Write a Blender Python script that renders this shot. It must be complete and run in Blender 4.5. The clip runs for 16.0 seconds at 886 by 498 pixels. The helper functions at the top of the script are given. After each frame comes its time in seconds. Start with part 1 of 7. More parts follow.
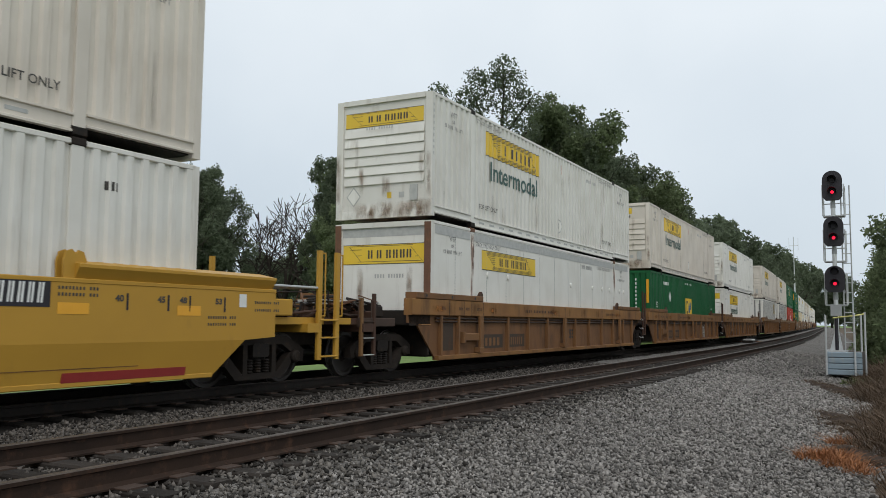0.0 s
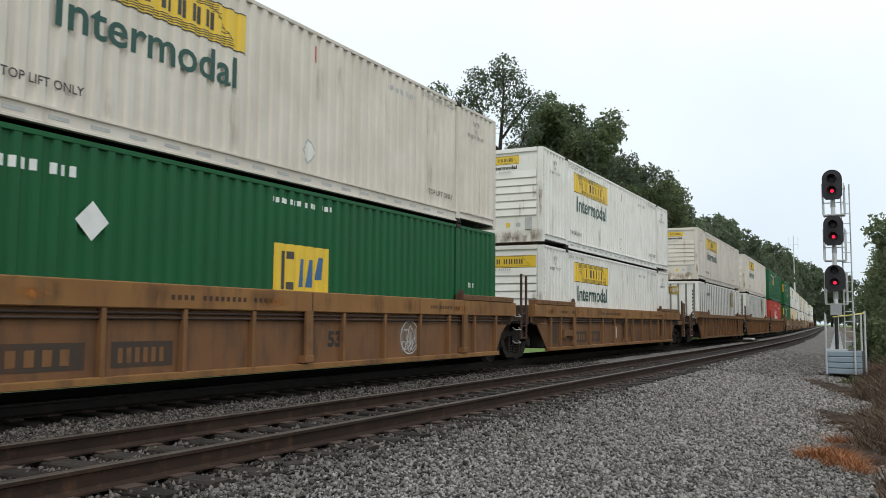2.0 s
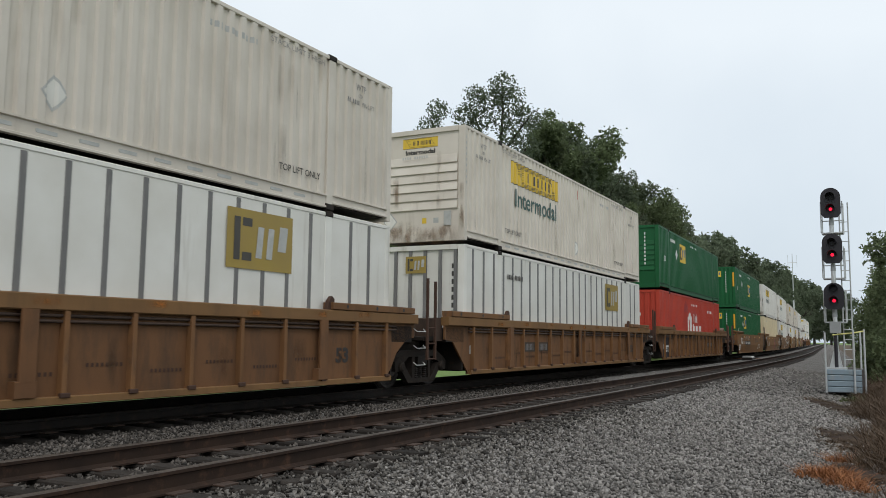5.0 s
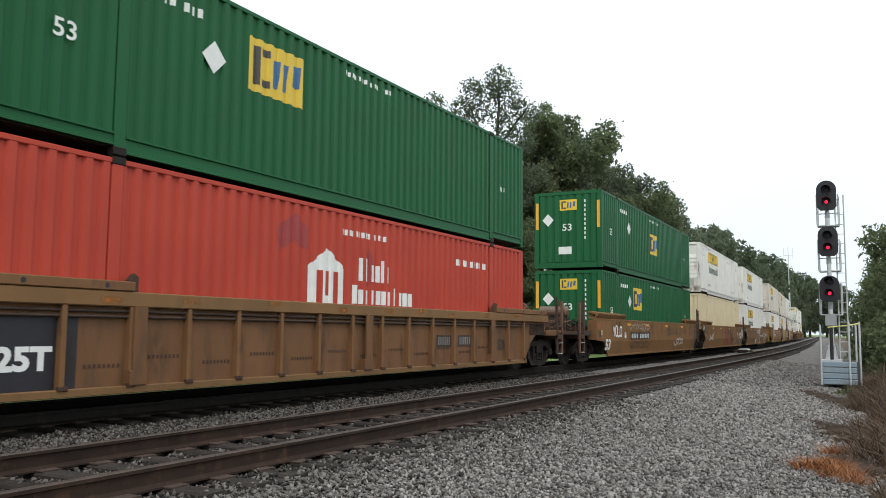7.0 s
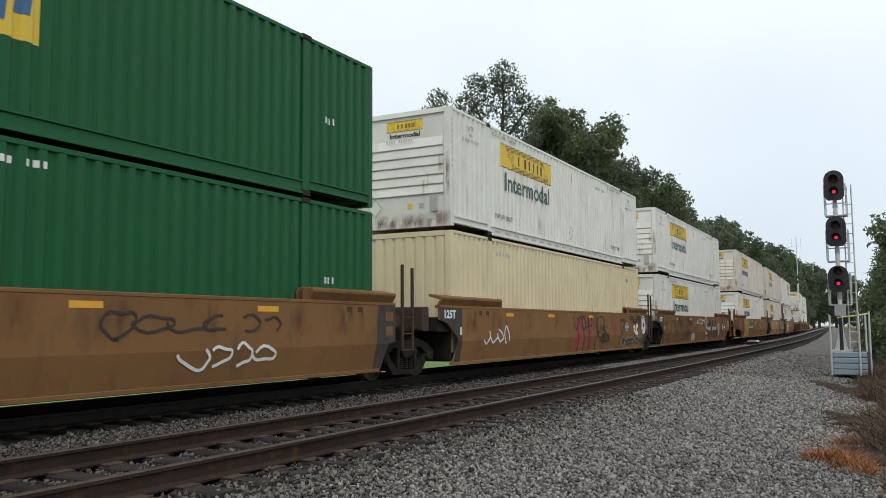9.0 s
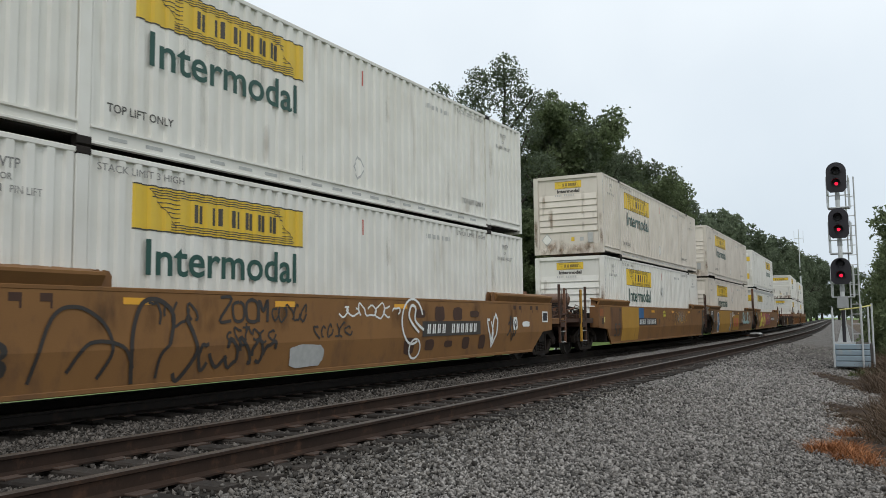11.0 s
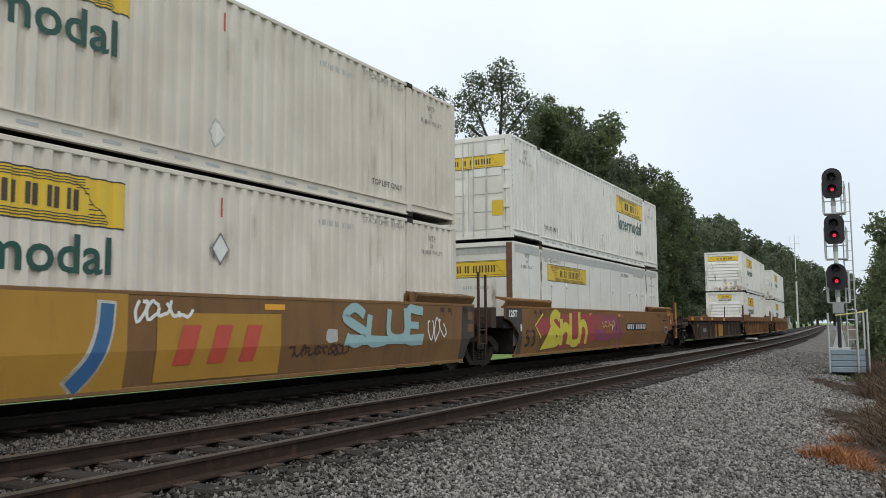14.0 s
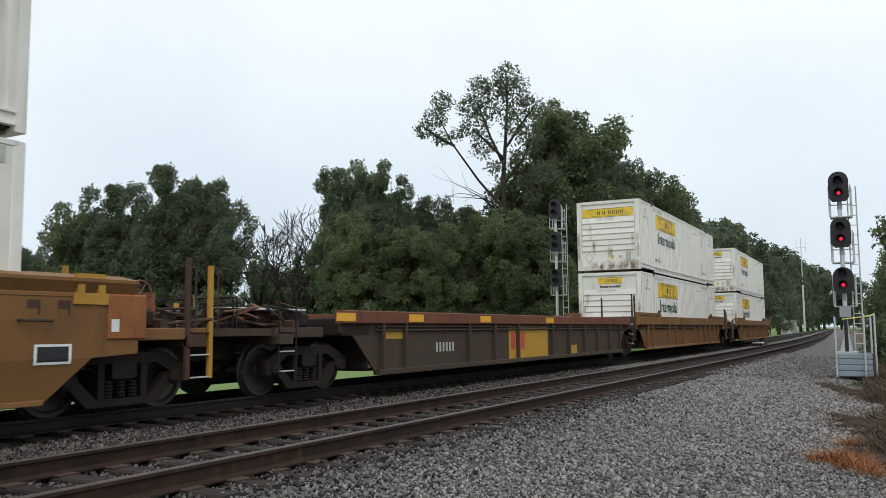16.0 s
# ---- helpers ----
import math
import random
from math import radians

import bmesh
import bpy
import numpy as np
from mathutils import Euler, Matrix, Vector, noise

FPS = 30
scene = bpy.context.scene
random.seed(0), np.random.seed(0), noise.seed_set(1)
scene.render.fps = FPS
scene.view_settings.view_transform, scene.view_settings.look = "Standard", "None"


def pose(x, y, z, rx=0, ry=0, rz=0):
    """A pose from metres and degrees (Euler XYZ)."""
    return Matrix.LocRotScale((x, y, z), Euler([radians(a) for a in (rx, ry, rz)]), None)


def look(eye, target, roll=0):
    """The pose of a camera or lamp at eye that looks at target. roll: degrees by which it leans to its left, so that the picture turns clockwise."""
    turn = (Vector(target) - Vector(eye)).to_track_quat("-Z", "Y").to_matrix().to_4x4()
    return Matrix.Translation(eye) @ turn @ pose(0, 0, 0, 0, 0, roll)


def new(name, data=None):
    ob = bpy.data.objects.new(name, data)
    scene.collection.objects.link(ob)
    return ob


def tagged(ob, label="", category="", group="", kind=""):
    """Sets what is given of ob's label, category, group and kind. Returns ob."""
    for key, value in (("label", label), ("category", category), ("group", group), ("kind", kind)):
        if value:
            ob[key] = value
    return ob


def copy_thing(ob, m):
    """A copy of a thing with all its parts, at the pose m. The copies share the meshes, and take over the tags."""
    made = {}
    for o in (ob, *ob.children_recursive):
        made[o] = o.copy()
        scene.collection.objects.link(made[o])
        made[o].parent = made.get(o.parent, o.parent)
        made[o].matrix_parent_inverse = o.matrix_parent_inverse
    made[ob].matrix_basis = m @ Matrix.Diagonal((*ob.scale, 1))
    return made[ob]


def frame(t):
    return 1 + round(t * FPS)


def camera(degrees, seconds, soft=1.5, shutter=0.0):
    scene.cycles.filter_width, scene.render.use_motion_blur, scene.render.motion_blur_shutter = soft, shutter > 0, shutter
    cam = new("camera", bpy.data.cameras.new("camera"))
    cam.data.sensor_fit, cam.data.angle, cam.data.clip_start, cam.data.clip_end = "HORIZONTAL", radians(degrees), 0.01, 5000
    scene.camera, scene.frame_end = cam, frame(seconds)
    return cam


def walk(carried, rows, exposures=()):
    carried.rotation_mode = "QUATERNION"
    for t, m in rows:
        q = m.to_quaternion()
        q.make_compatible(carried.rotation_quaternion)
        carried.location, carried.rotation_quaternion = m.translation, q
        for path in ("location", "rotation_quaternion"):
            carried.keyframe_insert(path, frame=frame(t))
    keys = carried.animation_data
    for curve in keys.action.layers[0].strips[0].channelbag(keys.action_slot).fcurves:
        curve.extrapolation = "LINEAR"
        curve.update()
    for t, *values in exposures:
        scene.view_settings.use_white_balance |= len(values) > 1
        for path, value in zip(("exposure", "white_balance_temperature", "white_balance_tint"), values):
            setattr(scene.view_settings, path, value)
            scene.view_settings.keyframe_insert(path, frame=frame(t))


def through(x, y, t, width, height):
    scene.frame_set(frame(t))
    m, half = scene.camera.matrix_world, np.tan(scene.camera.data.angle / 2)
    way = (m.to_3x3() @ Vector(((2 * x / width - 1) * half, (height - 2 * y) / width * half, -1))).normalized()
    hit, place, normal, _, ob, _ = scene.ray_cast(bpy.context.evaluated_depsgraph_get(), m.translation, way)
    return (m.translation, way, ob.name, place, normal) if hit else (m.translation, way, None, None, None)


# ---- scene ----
cam = camera(55.68, 16.0, 0.75, 0.045)
EYE = Vector((0, 0, 1.067))
# seconds, turn to the left of the track, tilt up, lean, in degrees
AIM = [
    (0.0, 28.837, 4.949, 0.5),
    (0.5, 28.974, 4.842, 0.819),
    (1.0, 28.862, 4.834, 0.539),
    (1.5, 28.767, 4.782, 0.525),
    (2.0, 28.833, 4.893, 0.475),
    (2.5, 28.723, 5.06, 0.624),
    (3.0, 28.748, 5.109, 0.778),
    (3.5, 28.905, 5.037, 0.912),
    (4.0, 28.794, 5.535, 0.591),
    (4.5, 28.793, 6.113, 0.602),
    (7.0, 28.529, 5.6, 0.503),
    (7.5, 28.381, 5.602, 0.307),
    (8.0, 28.519, 5.477, -0.036),
    (10.5, 29.311, 5.195, -0.469),
    (11.0, 29.144, 4.954, -0.679),
    (11.5, 28.87, 4.552, -0.701),
    (12.0, 28.647, 4.125, -0.653),
    (12.5, 28.563, 3.989, -0.276),
    (13.0, 28.422, 4.2, -0.492),
    (13.5, 28.766, 4.865, -0.472),
    (14.0, 28.898, 5.212, -0.433),
    (14.5, 29.103, 5.371, -0.709),
    (15.0, 29.113, 5.518, -0.819),
    (15.5, 29.153, 5.531, -0.492),
    (16.0, 29.267, 5.513, -0.5),
]


def aim(turn, tilt, lean):
    a, b = radians(turn), radians(tilt)
    way = Vector((-math.sin(a) * math.cos(b), math.cos(a) * math.cos(b), math.sin(b)))
    return look(EYE, EYE + way, lean)


EXPOSURES = [(0, -0.16), (1.0, 0.0), (2.0, 0.14), (3.0, 0.08), (4.0, -0.06), (4.7, -0.12), (6.8, 0.4), (8.2, 0.2), (10.3, -0.1), (11.5, 0.0), (13, 0.05), (16, 0.05)]
walk(cam, [(t, aim(a, b, c)) for t, a, b, c in AIM], EXPOSURES)

# ---- light: a bright overcast sky ----
world = bpy.data.worlds.new("sky")
scene.world = world
world.use_nodes = True
wn, wl = world.node_tree.nodes, world.node_tree.links
sky = wn.new("ShaderNodeTexSky")
sky.sky_type, sky.sun_disc, sky.sun_elevation, sky.sun_rotation = "NISHITA", False, radians(48), radians(200)
sky.air_density, sky.dust_density = 1.0, 4.0
cloud = wn.new("ShaderNodeTexNoise")
cloud.inputs["Scale"].default_value, cloud.inputs["Detail"].default_value = 1.6, 5
tone = wn.new("ShaderNodeValToRGB")
tone.color_ramp.elements[0].position, tone.color_ramp.elements[0].color = 0.42, (5.2, 6.05, 6.85, 1)
tone.color_ramp.elements[1].position, tone.color_ramp.elements[1].color = 0.95, (7.8, 8.4, 8.85, 1)
spread, part_z, cover = wn.new("ShaderNodeTexCoord"), wn.new("ShaderNodeSeparateXYZ"), wn.new("ShaderNodeMath")
cover.operation, cover.inputs[1].default_value = "MULTIPLY_ADD", 1.0
wl.new(spread.outputs["Generated"], part_z.inputs["Vector"])
wl.new(part_z.outputs["Z"], cover.inputs[0])
veil = wn.new("ShaderNodeMix")
veil.data_type, veil.inputs["Factor"].default_value = "RGBA", 0.9
wl.new(cloud.outputs["Fac"], cover.inputs[2])
wl.new(cover.outputs["Value"], tone.inputs["Fac"])
wl.new(sky.outputs["Color"], veil.inputs["A"])
wl.new(tone.outputs["Color"], veil.inputs["B"])
wl.new(veil.outputs["Result"], wn["Background"].inputs["Color"])
wn["Background"].inputs["Strength"].default_value = 0.125
sun = new("sun", bpy.data.lights.new("sun", "SUN"))
sun.data.energy, sun.data.angle, sun.data.color = 1.05, radians(25), (1, 0.97, 0.93)
sun.matrix_world = look((0, 0, 30), (-14, 18, 0))


# ---- materials ----
def material(name, base, second=None, dirt=None, rough=0.6, metal=0.0, scale=3.0, fine=40.0, amount=0.5, bump=0.1,
             streak=1.0, vary=0.0, bump_scale=None, dirt_from=0.55, dirt_to=0.75, spec=0.5, bump_dist=0.01):
    """Two colours mixed by coarse noise, dirt by stretched noise, fine bump."""
    m = bpy.data.materials.new(name)
    m.use_nodes = True
    n, l = m.node_tree.nodes, m.node_tree.links
    b = n["Principled BSDF"]
    b.inputs["Roughness"].default_value, b.inputs["Metallic"].default_value = rough, metal
    b.inputs["Specular IOR Level"].default_value = spec
    co = n.new("ShaderNodeTexCoord")
    info = n.new("ShaderNodeObjectInfo")
    shift = n.new("ShaderNodeVectorMath")
    shift.operation = "ADD"
    l.new(co.outputs["Object"], shift.inputs[0])
    l.new(info.outputs["Random"], shift.inputs[1])
    where = shift.outputs[0]
    a = n.new("ShaderNodeTexNoise")
    a.inputs["Scale"].default_value, a.inputs["Detail"].default_value = scale, 6
    l.new(where, a.inputs["Vector"])
    mix = n.new("ShaderNodeMix")
    mix.data_type = "RGBA"
    mix.inputs["A"].default_value, mix.inputs["B"].default_value = (*base, 1), (*(second or [c * 0.75 for c in base]), 1)
    r = n.new("ShaderNodeMapRange")
    r.inputs["From Min"].default_value, r.inputs["From Max"].default_value = 0.35, 0.7
    r.inputs["To Max"].default_value = amount
    l.new(a.outputs["Fac"], r.inputs["Value"])
    l.new(r.outputs["Result"], mix.inputs["Factor"])
    colour = mix.outputs["Result"]
    f = n.new("ShaderNodeTexNoise")
    f.inputs["Scale"].default_value, f.inputs["Detail"].default_value = fine, 4
    l.new(where, f.inputs["Vector"])
    if dirt:
        st = n.new("ShaderNodeMapping")
        st.inputs["Scale"].default_value = (1, 1, streak)
        l.new(where, st.inputs["Vector"])
        d = n.new("ShaderNodeTexNoise")
        d.inputs["Scale"].default_value, d.inputs["Detail"].default_value, d.inputs["Roughness"].default_value = scale * 2.3, 8, 0.65
        l.new(st.outputs["Vector"], d.inputs["Vector"])
        dr = n.new("ShaderNodeMapRange")
        dr.inputs["From Min"].default_value, dr.inputs["From Max"].default_value = dirt_from, dirt_to
        l.new(d.outputs["Fac"], dr.inputs["Value"])
        dm = n.new("ShaderNodeMix")
        dm.data_type = "RGBA"
        dm.inputs["B"].default_value = (*dirt, 1)
        l.new(dr.outputs["Result"], dm.inputs["Factor"])
        l.new(colour, dm.inputs["A"])
        colour = dm.outputs["Result"]
    h = n.new("ShaderNodeHueSaturation")
    hv = n.new("ShaderNodeMapRange")
    hv.inputs["To Min"].default_value, hv.inputs["To Max"].default_value = 1 - vary, 1 + vary
    l.new(info.outputs["Random"], hv.inputs["Value"])
    l.new(hv.outputs["Result"], h.inputs["Value"])
    l.new(colour, h.inputs["Color"])
    l.new(h.outputs["Color"], b.inputs["Base Color"])
    rr = n.new("ShaderNodeMapRange")
    rr.inputs["To Min"].default_value, rr.inputs["To Max"].default_value = max(0.05, rough - 0.12), min(1, rough + 0.12)
    l.new(f.outputs["Fac"], rr.inputs["Value"])
    l.new(rr.outputs["Result"], b.inputs["Roughness"])
    bp = n.new("ShaderNodeBump")
    bp.inputs["Strength"].default_value, bp.inputs["Distance"].default_value = bump, bump_dist
    l.new(f.outputs["Fac"], bp.inputs["Height"])
    l.new(bp.outputs["Normal"], b.inputs["Normal"])
    return m


def leaf_material(name, base, second, spread=0.35, through=0.0):
    """Leaves, each a little lighter or darker by its island."""
    m = bpy.data.materials.new(name)
    m.use_nodes = True
    n, l = m.node_tree.nodes, m.node_tree.links
    b = n["Principled BSDF"]
    b.inputs["Roughness"].default_value, b.inputs["Specular IOR Level"].default_value = 0.75, 0.12
    g = n.new("ShaderNodeNewGeometry")
    co, no = n.new("ShaderNodeTexCoord"), n.new("ShaderNodeTexNoise")
    no.inputs["Scale"].default_value, no.inputs["Detail"].default_value = 0.5, 3
    l.new(co.outputs["Object"], no.inputs["Vector"])
    mix, h, v = n.new("ShaderNodeMix"), n.new("ShaderNodeHueSaturation"), n.new("ShaderNodeMapRange")
    mix.data_type = "RGBA"
    mix.inputs["A"].default_value, mix.inputs["B"].default_value = (*base, 1), (*second, 1)
    l.new(no.outputs["Fac"], mix.inputs["Factor"])
    v.inputs["To Min"].default_value, v.inputs["To Max"].default_value = 1 - spread, 1 + spread
    l.new(g.outputs["Random Per Island"], v.inputs["Value"])
    info, own, both = n.new("ShaderNodeObjectInfo"), n.new("ShaderNodeMapRange"), n.new("ShaderNodeMath")
    own.inputs["To Min"].default_value, own.inputs["To Max"].default_value = 0.82, 1.2
    both.operation = "MULTIPLY"
    l.new(info.outputs["Random"], own.inputs["Value"])
    l.new(own.outputs["Result"], both.inputs[0])
    l.new(v.outputs["Result"], both.inputs[1])
    l.new(both.outputs["Value"], h.inputs["Value"])
    l.new(mix.outputs["Result"], h.inputs["Color"])
    l.new(h.outputs["Color"], b.inputs["Base Color"])
    if through:
        tr, join = n.new("ShaderNodeBsdfTranslucent"), n.new("ShaderNodeMixShader")
        join.inputs["Fac"].default_value = through
        l.new(h.outputs["Color"], tr.inputs["Color"])
        l.new(b.outputs["BSDF"], join.inputs[1])
        l.new(tr.outputs["BSDF"], join.inputs[2])
        l.new(join.outputs["Shader"], n["Material Output"].inputs["Surface"])
    return m


WHITE = material("white_container_paint", (0.73, 0.715, 0.665), (0.615, 0.59, 0.53), (0.36, 0.31, 0.25), 0.5, 0, 1.2, 60, 0.7, 0.06, 0.1, 0.06, dirt_from=0.58, dirt_to=0.9, spec=0.35)
CREAM = material("weathered_cream_paint", (0.66, 0.605, 0.53), (0.54, 0.485, 0.415), (0.36, 0.3, 0.23), 0.55, 0, 1.0, 60, 0.8, 0.06, 0.1, 0.06, dirt_from=0.57, dirt_to=0.85, spec=0.3)
YELLOWCREAM = material("yellowed_cream_paint", (0.68, 0.58, 0.38), (0.58, 0.48, 0.3), (0.36, 0.28, 0.18), 0.55, 0, 1.0, 60, 0.6, 0.06, 0.12, dirt_from=0.6, dirt_to=0.85)
GREEN = material("green_container_paint", (0.011, 0.1, 0.034), (0.014, 0.083, 0.031), (0.035, 0.08, 0.04), 0.5, 0, 1.1, 60, 0.6, 0.06, 0.12, 0.08, dirt_from=0.6, dirt_to=0.9, spec=0.2)
RED = material("faded_red_paint", (0.45, 0.058, 0.034), (0.37, 0.046, 0.03), (0.27, 0.055, 0.045), 0.5, 0, 1.0, 60, 0.6, 0.06, 0.12, dirt_from=0.6, dirt_to=0.9, spec=0.2)
STRIPE = material("grey_rib_paint", (0.16, 0.155, 0.15), None, (0.3, 0.28, 0.26), 0.6, 0, 2, 60, 0.5, 0.05, 0.2)
BROWN = material("brown_car_paint", (0.222, 0.11, 0.039), (0.18, 0.089, 0.034), (0.11, 0.06, 0.034), 0.65, 0, 0.9, 45, 0.9, 0.12, 0.5, 0.08, dirt_from=0.52, dirt_to=0.8, spec=0.2)
ORANGEBROWN = material("orange_brown_car_paint", (0.25, 0.125, 0.042), (0.18, 0.086, 0.034), (0.08, 0.045, 0.028), 0.65, 0, 1.1, 45, 0.95, 0.12, 0.25, 0.1, dirt_from=0.5, dirt_to=0.76, spec=0.2)
# Side sheets: real grime, plus the shade of their recess put into the colour.
PANEL = material("grimy_brown_side_sheet", (0.172, 0.084, 0.038), (0.125, 0.062, 0.03), (0.075, 0.045, 0.028), 0.7, 0, 1.3, 45, 0.8, 0.15, 0.3, 0.12, dirt_from=0.48, dirt_to=0.75, spec=0.2)
OCHRE = material("ochre_car_paint", (0.2, 0.108, 0.044), (0.15, 0.08, 0.035), (0.1, 0.06, 0.03), 0.6, 0, 1.1, 45, 0.8, 0.1, 0.25, 0.08, dirt_from=0.52, dirt_to=0.85, spec=0.2)
BRANDOCHRE = material("golden_ochre_paint", (0.42, 0.23, 0.04), (0.34, 0.18, 0.036), (0.2, 0.11, 0.04), 0.6, 0, 1.3, 45, 0.7, 0.08, 0.3, dirt_from=0.56, dirt_to=0.85, spec=0.2)
YELLOW = material("new_yellow_car_paint", (0.46, 0.255, 0.036), (0.4, 0.218, 0.033), (0.27, 0.15, 0.04), 0.5, 0, 1.1, 45, 0.5, 0.05, 0.3, dirt_from=0.6, dirt_to=0.9, spec=0.25)
GREYBROWN = material("rusted_greybrown_paint", (0.055, 0.042, 0.033), (0.07, 0.045, 0.03), (0.11, 0.045, 0.022), 0.7, 0, 1.6, 45, 0.8, 0.15, 0.4, dirt_from=0.55, dirt_to=0.78, spec=0.2)
GRIME = material("oily_black_steel", (0.015, 0.012, 0.01), (0.024, 0.018, 0.014), (0.045, 0.028, 0.018), 0.65, 0, 3, 50, 0.8, 0.2, 1, spec=0.2)
WHEEL = material("worn_wheel_steel", (0.05, 0.043, 0.038), (0.032, 0.027, 0.023), None, 0.5, 0.3, 5, 60, 0.6, 0.1)
TREAD = material("polished_steel", (0.45, 0.43, 0.42), (0.35, 0.32, 0.3), None, 0.3, 0.9, 6, 70, 0.5, 0.05)
OLDRUST = material("dark_rusted_steel", (0.06, 0.034, 0.022), (0.04, 0.025, 0.018), None, 0.8, 0.1, 6, 60, 0.8, 0.2)
RIBPAINT = material("worn_brown_rib_paint", (0.19, 0.094, 0.039), (0.135, 0.068, 0.032), (0.07, 0.044, 0.03), 0.65, 0, 1.5, 45, 0.8, 0.12, 0.3, 0.1, spec=0.2)
CHORD = material("rust_red_chord_paint", (0.17, 0.062, 0.032), (0.12, 0.048, 0.028), (0.07, 0.04, 0.028), 0.65, 0, 1.5, 45, 0.8, 0.15, 0.3, spec=0.2)
RUST = material("rusted_steel", (0.16, 0.075, 0.04), (0.1, 0.05, 0.03), (0.22, 0.1, 0.05), 0.75, 0.1, 4, 60, 0.8, 0.2, 0.5)
BANNER = material("yellow_banner_film", (0.72, 0.48, 0.03), (0.62, 0.42, 0.05), (0.4, 0.3, 0.08), 0.45, 0, 2, 60, 0.4, 0.03, 0.3, 0.06, dirt_from=0.62, dirt_to=0.9)
DULLBANNER = material("faded_mustard_film", (0.33, 0.23, 0.04), (0.26, 0.18, 0.05), None, 0.5, 0, 2, 60, 0.5, 0.03)
INK = material("dark_ink", (0.04, 0.035, 0.03), (0.07, 0.06, 0.045), None, 0.5, 0, 4, 60, 0.5, 0.02)
GREYINK = material("worn_grey_ink", (0.13, 0.125, 0.12), (0.3, 0.29, 0.27), None, 0.5, 0, 6, 60, 0.8, 0.02)
GREENINK = material("green_ink", (0.008, 0.06, 0.045), (0.015, 0.075, 0.055), None, 0.5, 0, 4, 60, 0.5, 0.02)
WHITEINK = material("white_ink", (0.75, 0.75, 0.72), (0.6, 0.6, 0.57), None, 0.5, 0, 4, 60, 0.6, 0.02)
BLUEINK = material("blue_ink", (0.03, 0.11, 0.25), (0.05, 0.14, 0.28), None, 0.5, 0, 4, 60, 0.5, 0.02)
REDINK = material("red_ink", (0.5, 0.07, 0.04), (0.4, 0.06, 0.04), None, 0.5, 0, 4, 60, 0.5, 0.02)
DARKRED = material("dark_red_overspray", (0.27, 0.026, 0.024), (0.33, 0.034, 0.028), None, 0.5, 0, 4, 60, 0.7, 0.02)
ORANGE = material("orange_reflector_film", (0.75, 0.36, 0.02), (0.65, 0.3, 0.02), None, 0.4, 0, 4, 60, 0.4, 0.02)
GREYFILM = material("grey_label_film", (0.45, 0.45, 0.43), (0.33, 0.33, 0.32), None, 0.5, 0, 8, 60, 0.7, 0.02)
SPRAYBLACK = material("black_spray_paint", (0.024, 0.02, 0.017), (0.045, 0.032, 0.024), None, 0.6, 0, 5, 60, 0.6, 0.02)
TRUCKDUST = material("dusty_cast_steel", (0.026, 0.02, 0.016), (0.018, 0.014, 0.012), (0.045, 0.031, 0.022), 0.75, 0, 3, 50, 0.8, 0.2, 1, spec=0.15)
SPRAYRED = material("red_spray_paint", (0.36, 0.05, 0.05), (0.27, 0.045, 0.06), None, 0.6, 0, 2.2, 60, 0.9, 0.02)
SPRAYYELLOW = material("yellow_spray_paint", (0.6, 0.53, 0.05), (0.5, 0.43, 0.07), None, 0.5, 0, 3, 60, 0.6, 0.02)
SPRAYPURPLE = material("purple_spray_paint", (0.21, 0.05, 0.08), (0.3, 0.06, 0.05), None, 0.6, 0, 1.6, 60, 0.9, 0.02)
JOINTPAINT = material("dark_grey_joint_paint", (0.05, 0.046, 0.042), (0.07, 0.06, 0.05), (0.1, 0.07, 0.045), 0.65, 0, 2, 45, 0.8, 0.1, 0.4, spec=0.2)
SPRAYMAGENTA = material("magenta_spray_paint", (0.25, 0.05, 0.115), (0.2, 0.045, 0.07), None, 0.6, 0, 1.6, 60, 0.9, 0.02)
SPRAYCYAN = material("pale_blue_spray_paint", (0.3, 0.45, 0.45), (0.24, 0.38, 0.4), None, 0.5, 0, 3, 60, 0.6, 0.02)
DARKBROWN = material("dark_brown_patch_paint", (0.07, 0.038, 0.026), (0.05, 0.029, 0.021), None, 0.65, 0, 3, 60, 0.6, 0.05, spec=0.2)
GALV = material("galvanized_steel", (0.55, 0.56, 0.56), (0.45, 0.46, 0.46), None, 0.45, 0.5, 8, 60, 0.6, 0.04)
SIGNALBLACK = material("matt_black_signal_paint", (0.013, 0.011, 0.015), (0.02, 0.017, 0.023), None, 0.6, 0, 8, 60, 0.5, 0.05)
WOODTIE = material("weathered_tie_wood", (0.036, 0.03, 0.026), (0.02, 0.017, 0.015), (0.06, 0.055, 0.05), 0.85, 0, 5, 55, 0.8, 0.4, 1, 0.25, spec=0.15)
RAILSIDE = material("brown_rail_steel", (0.04, 0.025, 0.018), (0.022, 0.015, 0.012), (0.085, 0.045, 0.028), 0.8, 0, 2.5, 60, 0.8, 0.15, spec=0.12)
RAILTOP = material("dull_rail_head", (0.085, 0.066, 0.053), (0.045, 0.034, 0.028), None, 0.5, 0.3, 5, 60, 0.7, 0.05, spec=0.3)
BARK = material("tree_bark", (0.05, 0.042, 0.034), (0.03, 0.026, 0.022), None, 0.9, 0, 3, 25, 0.8, 0.5, bump_dist=0.03, spec=0.1)
BLUESTEEL = material("bluegrey_sheet_piling", (0.24, 0.3, 0.34), (0.2, 0.26, 0.3), (0.3, 0.3, 0.28), 0.5, 0.2, 2, 50, 0.6, 0.05, 0.3)
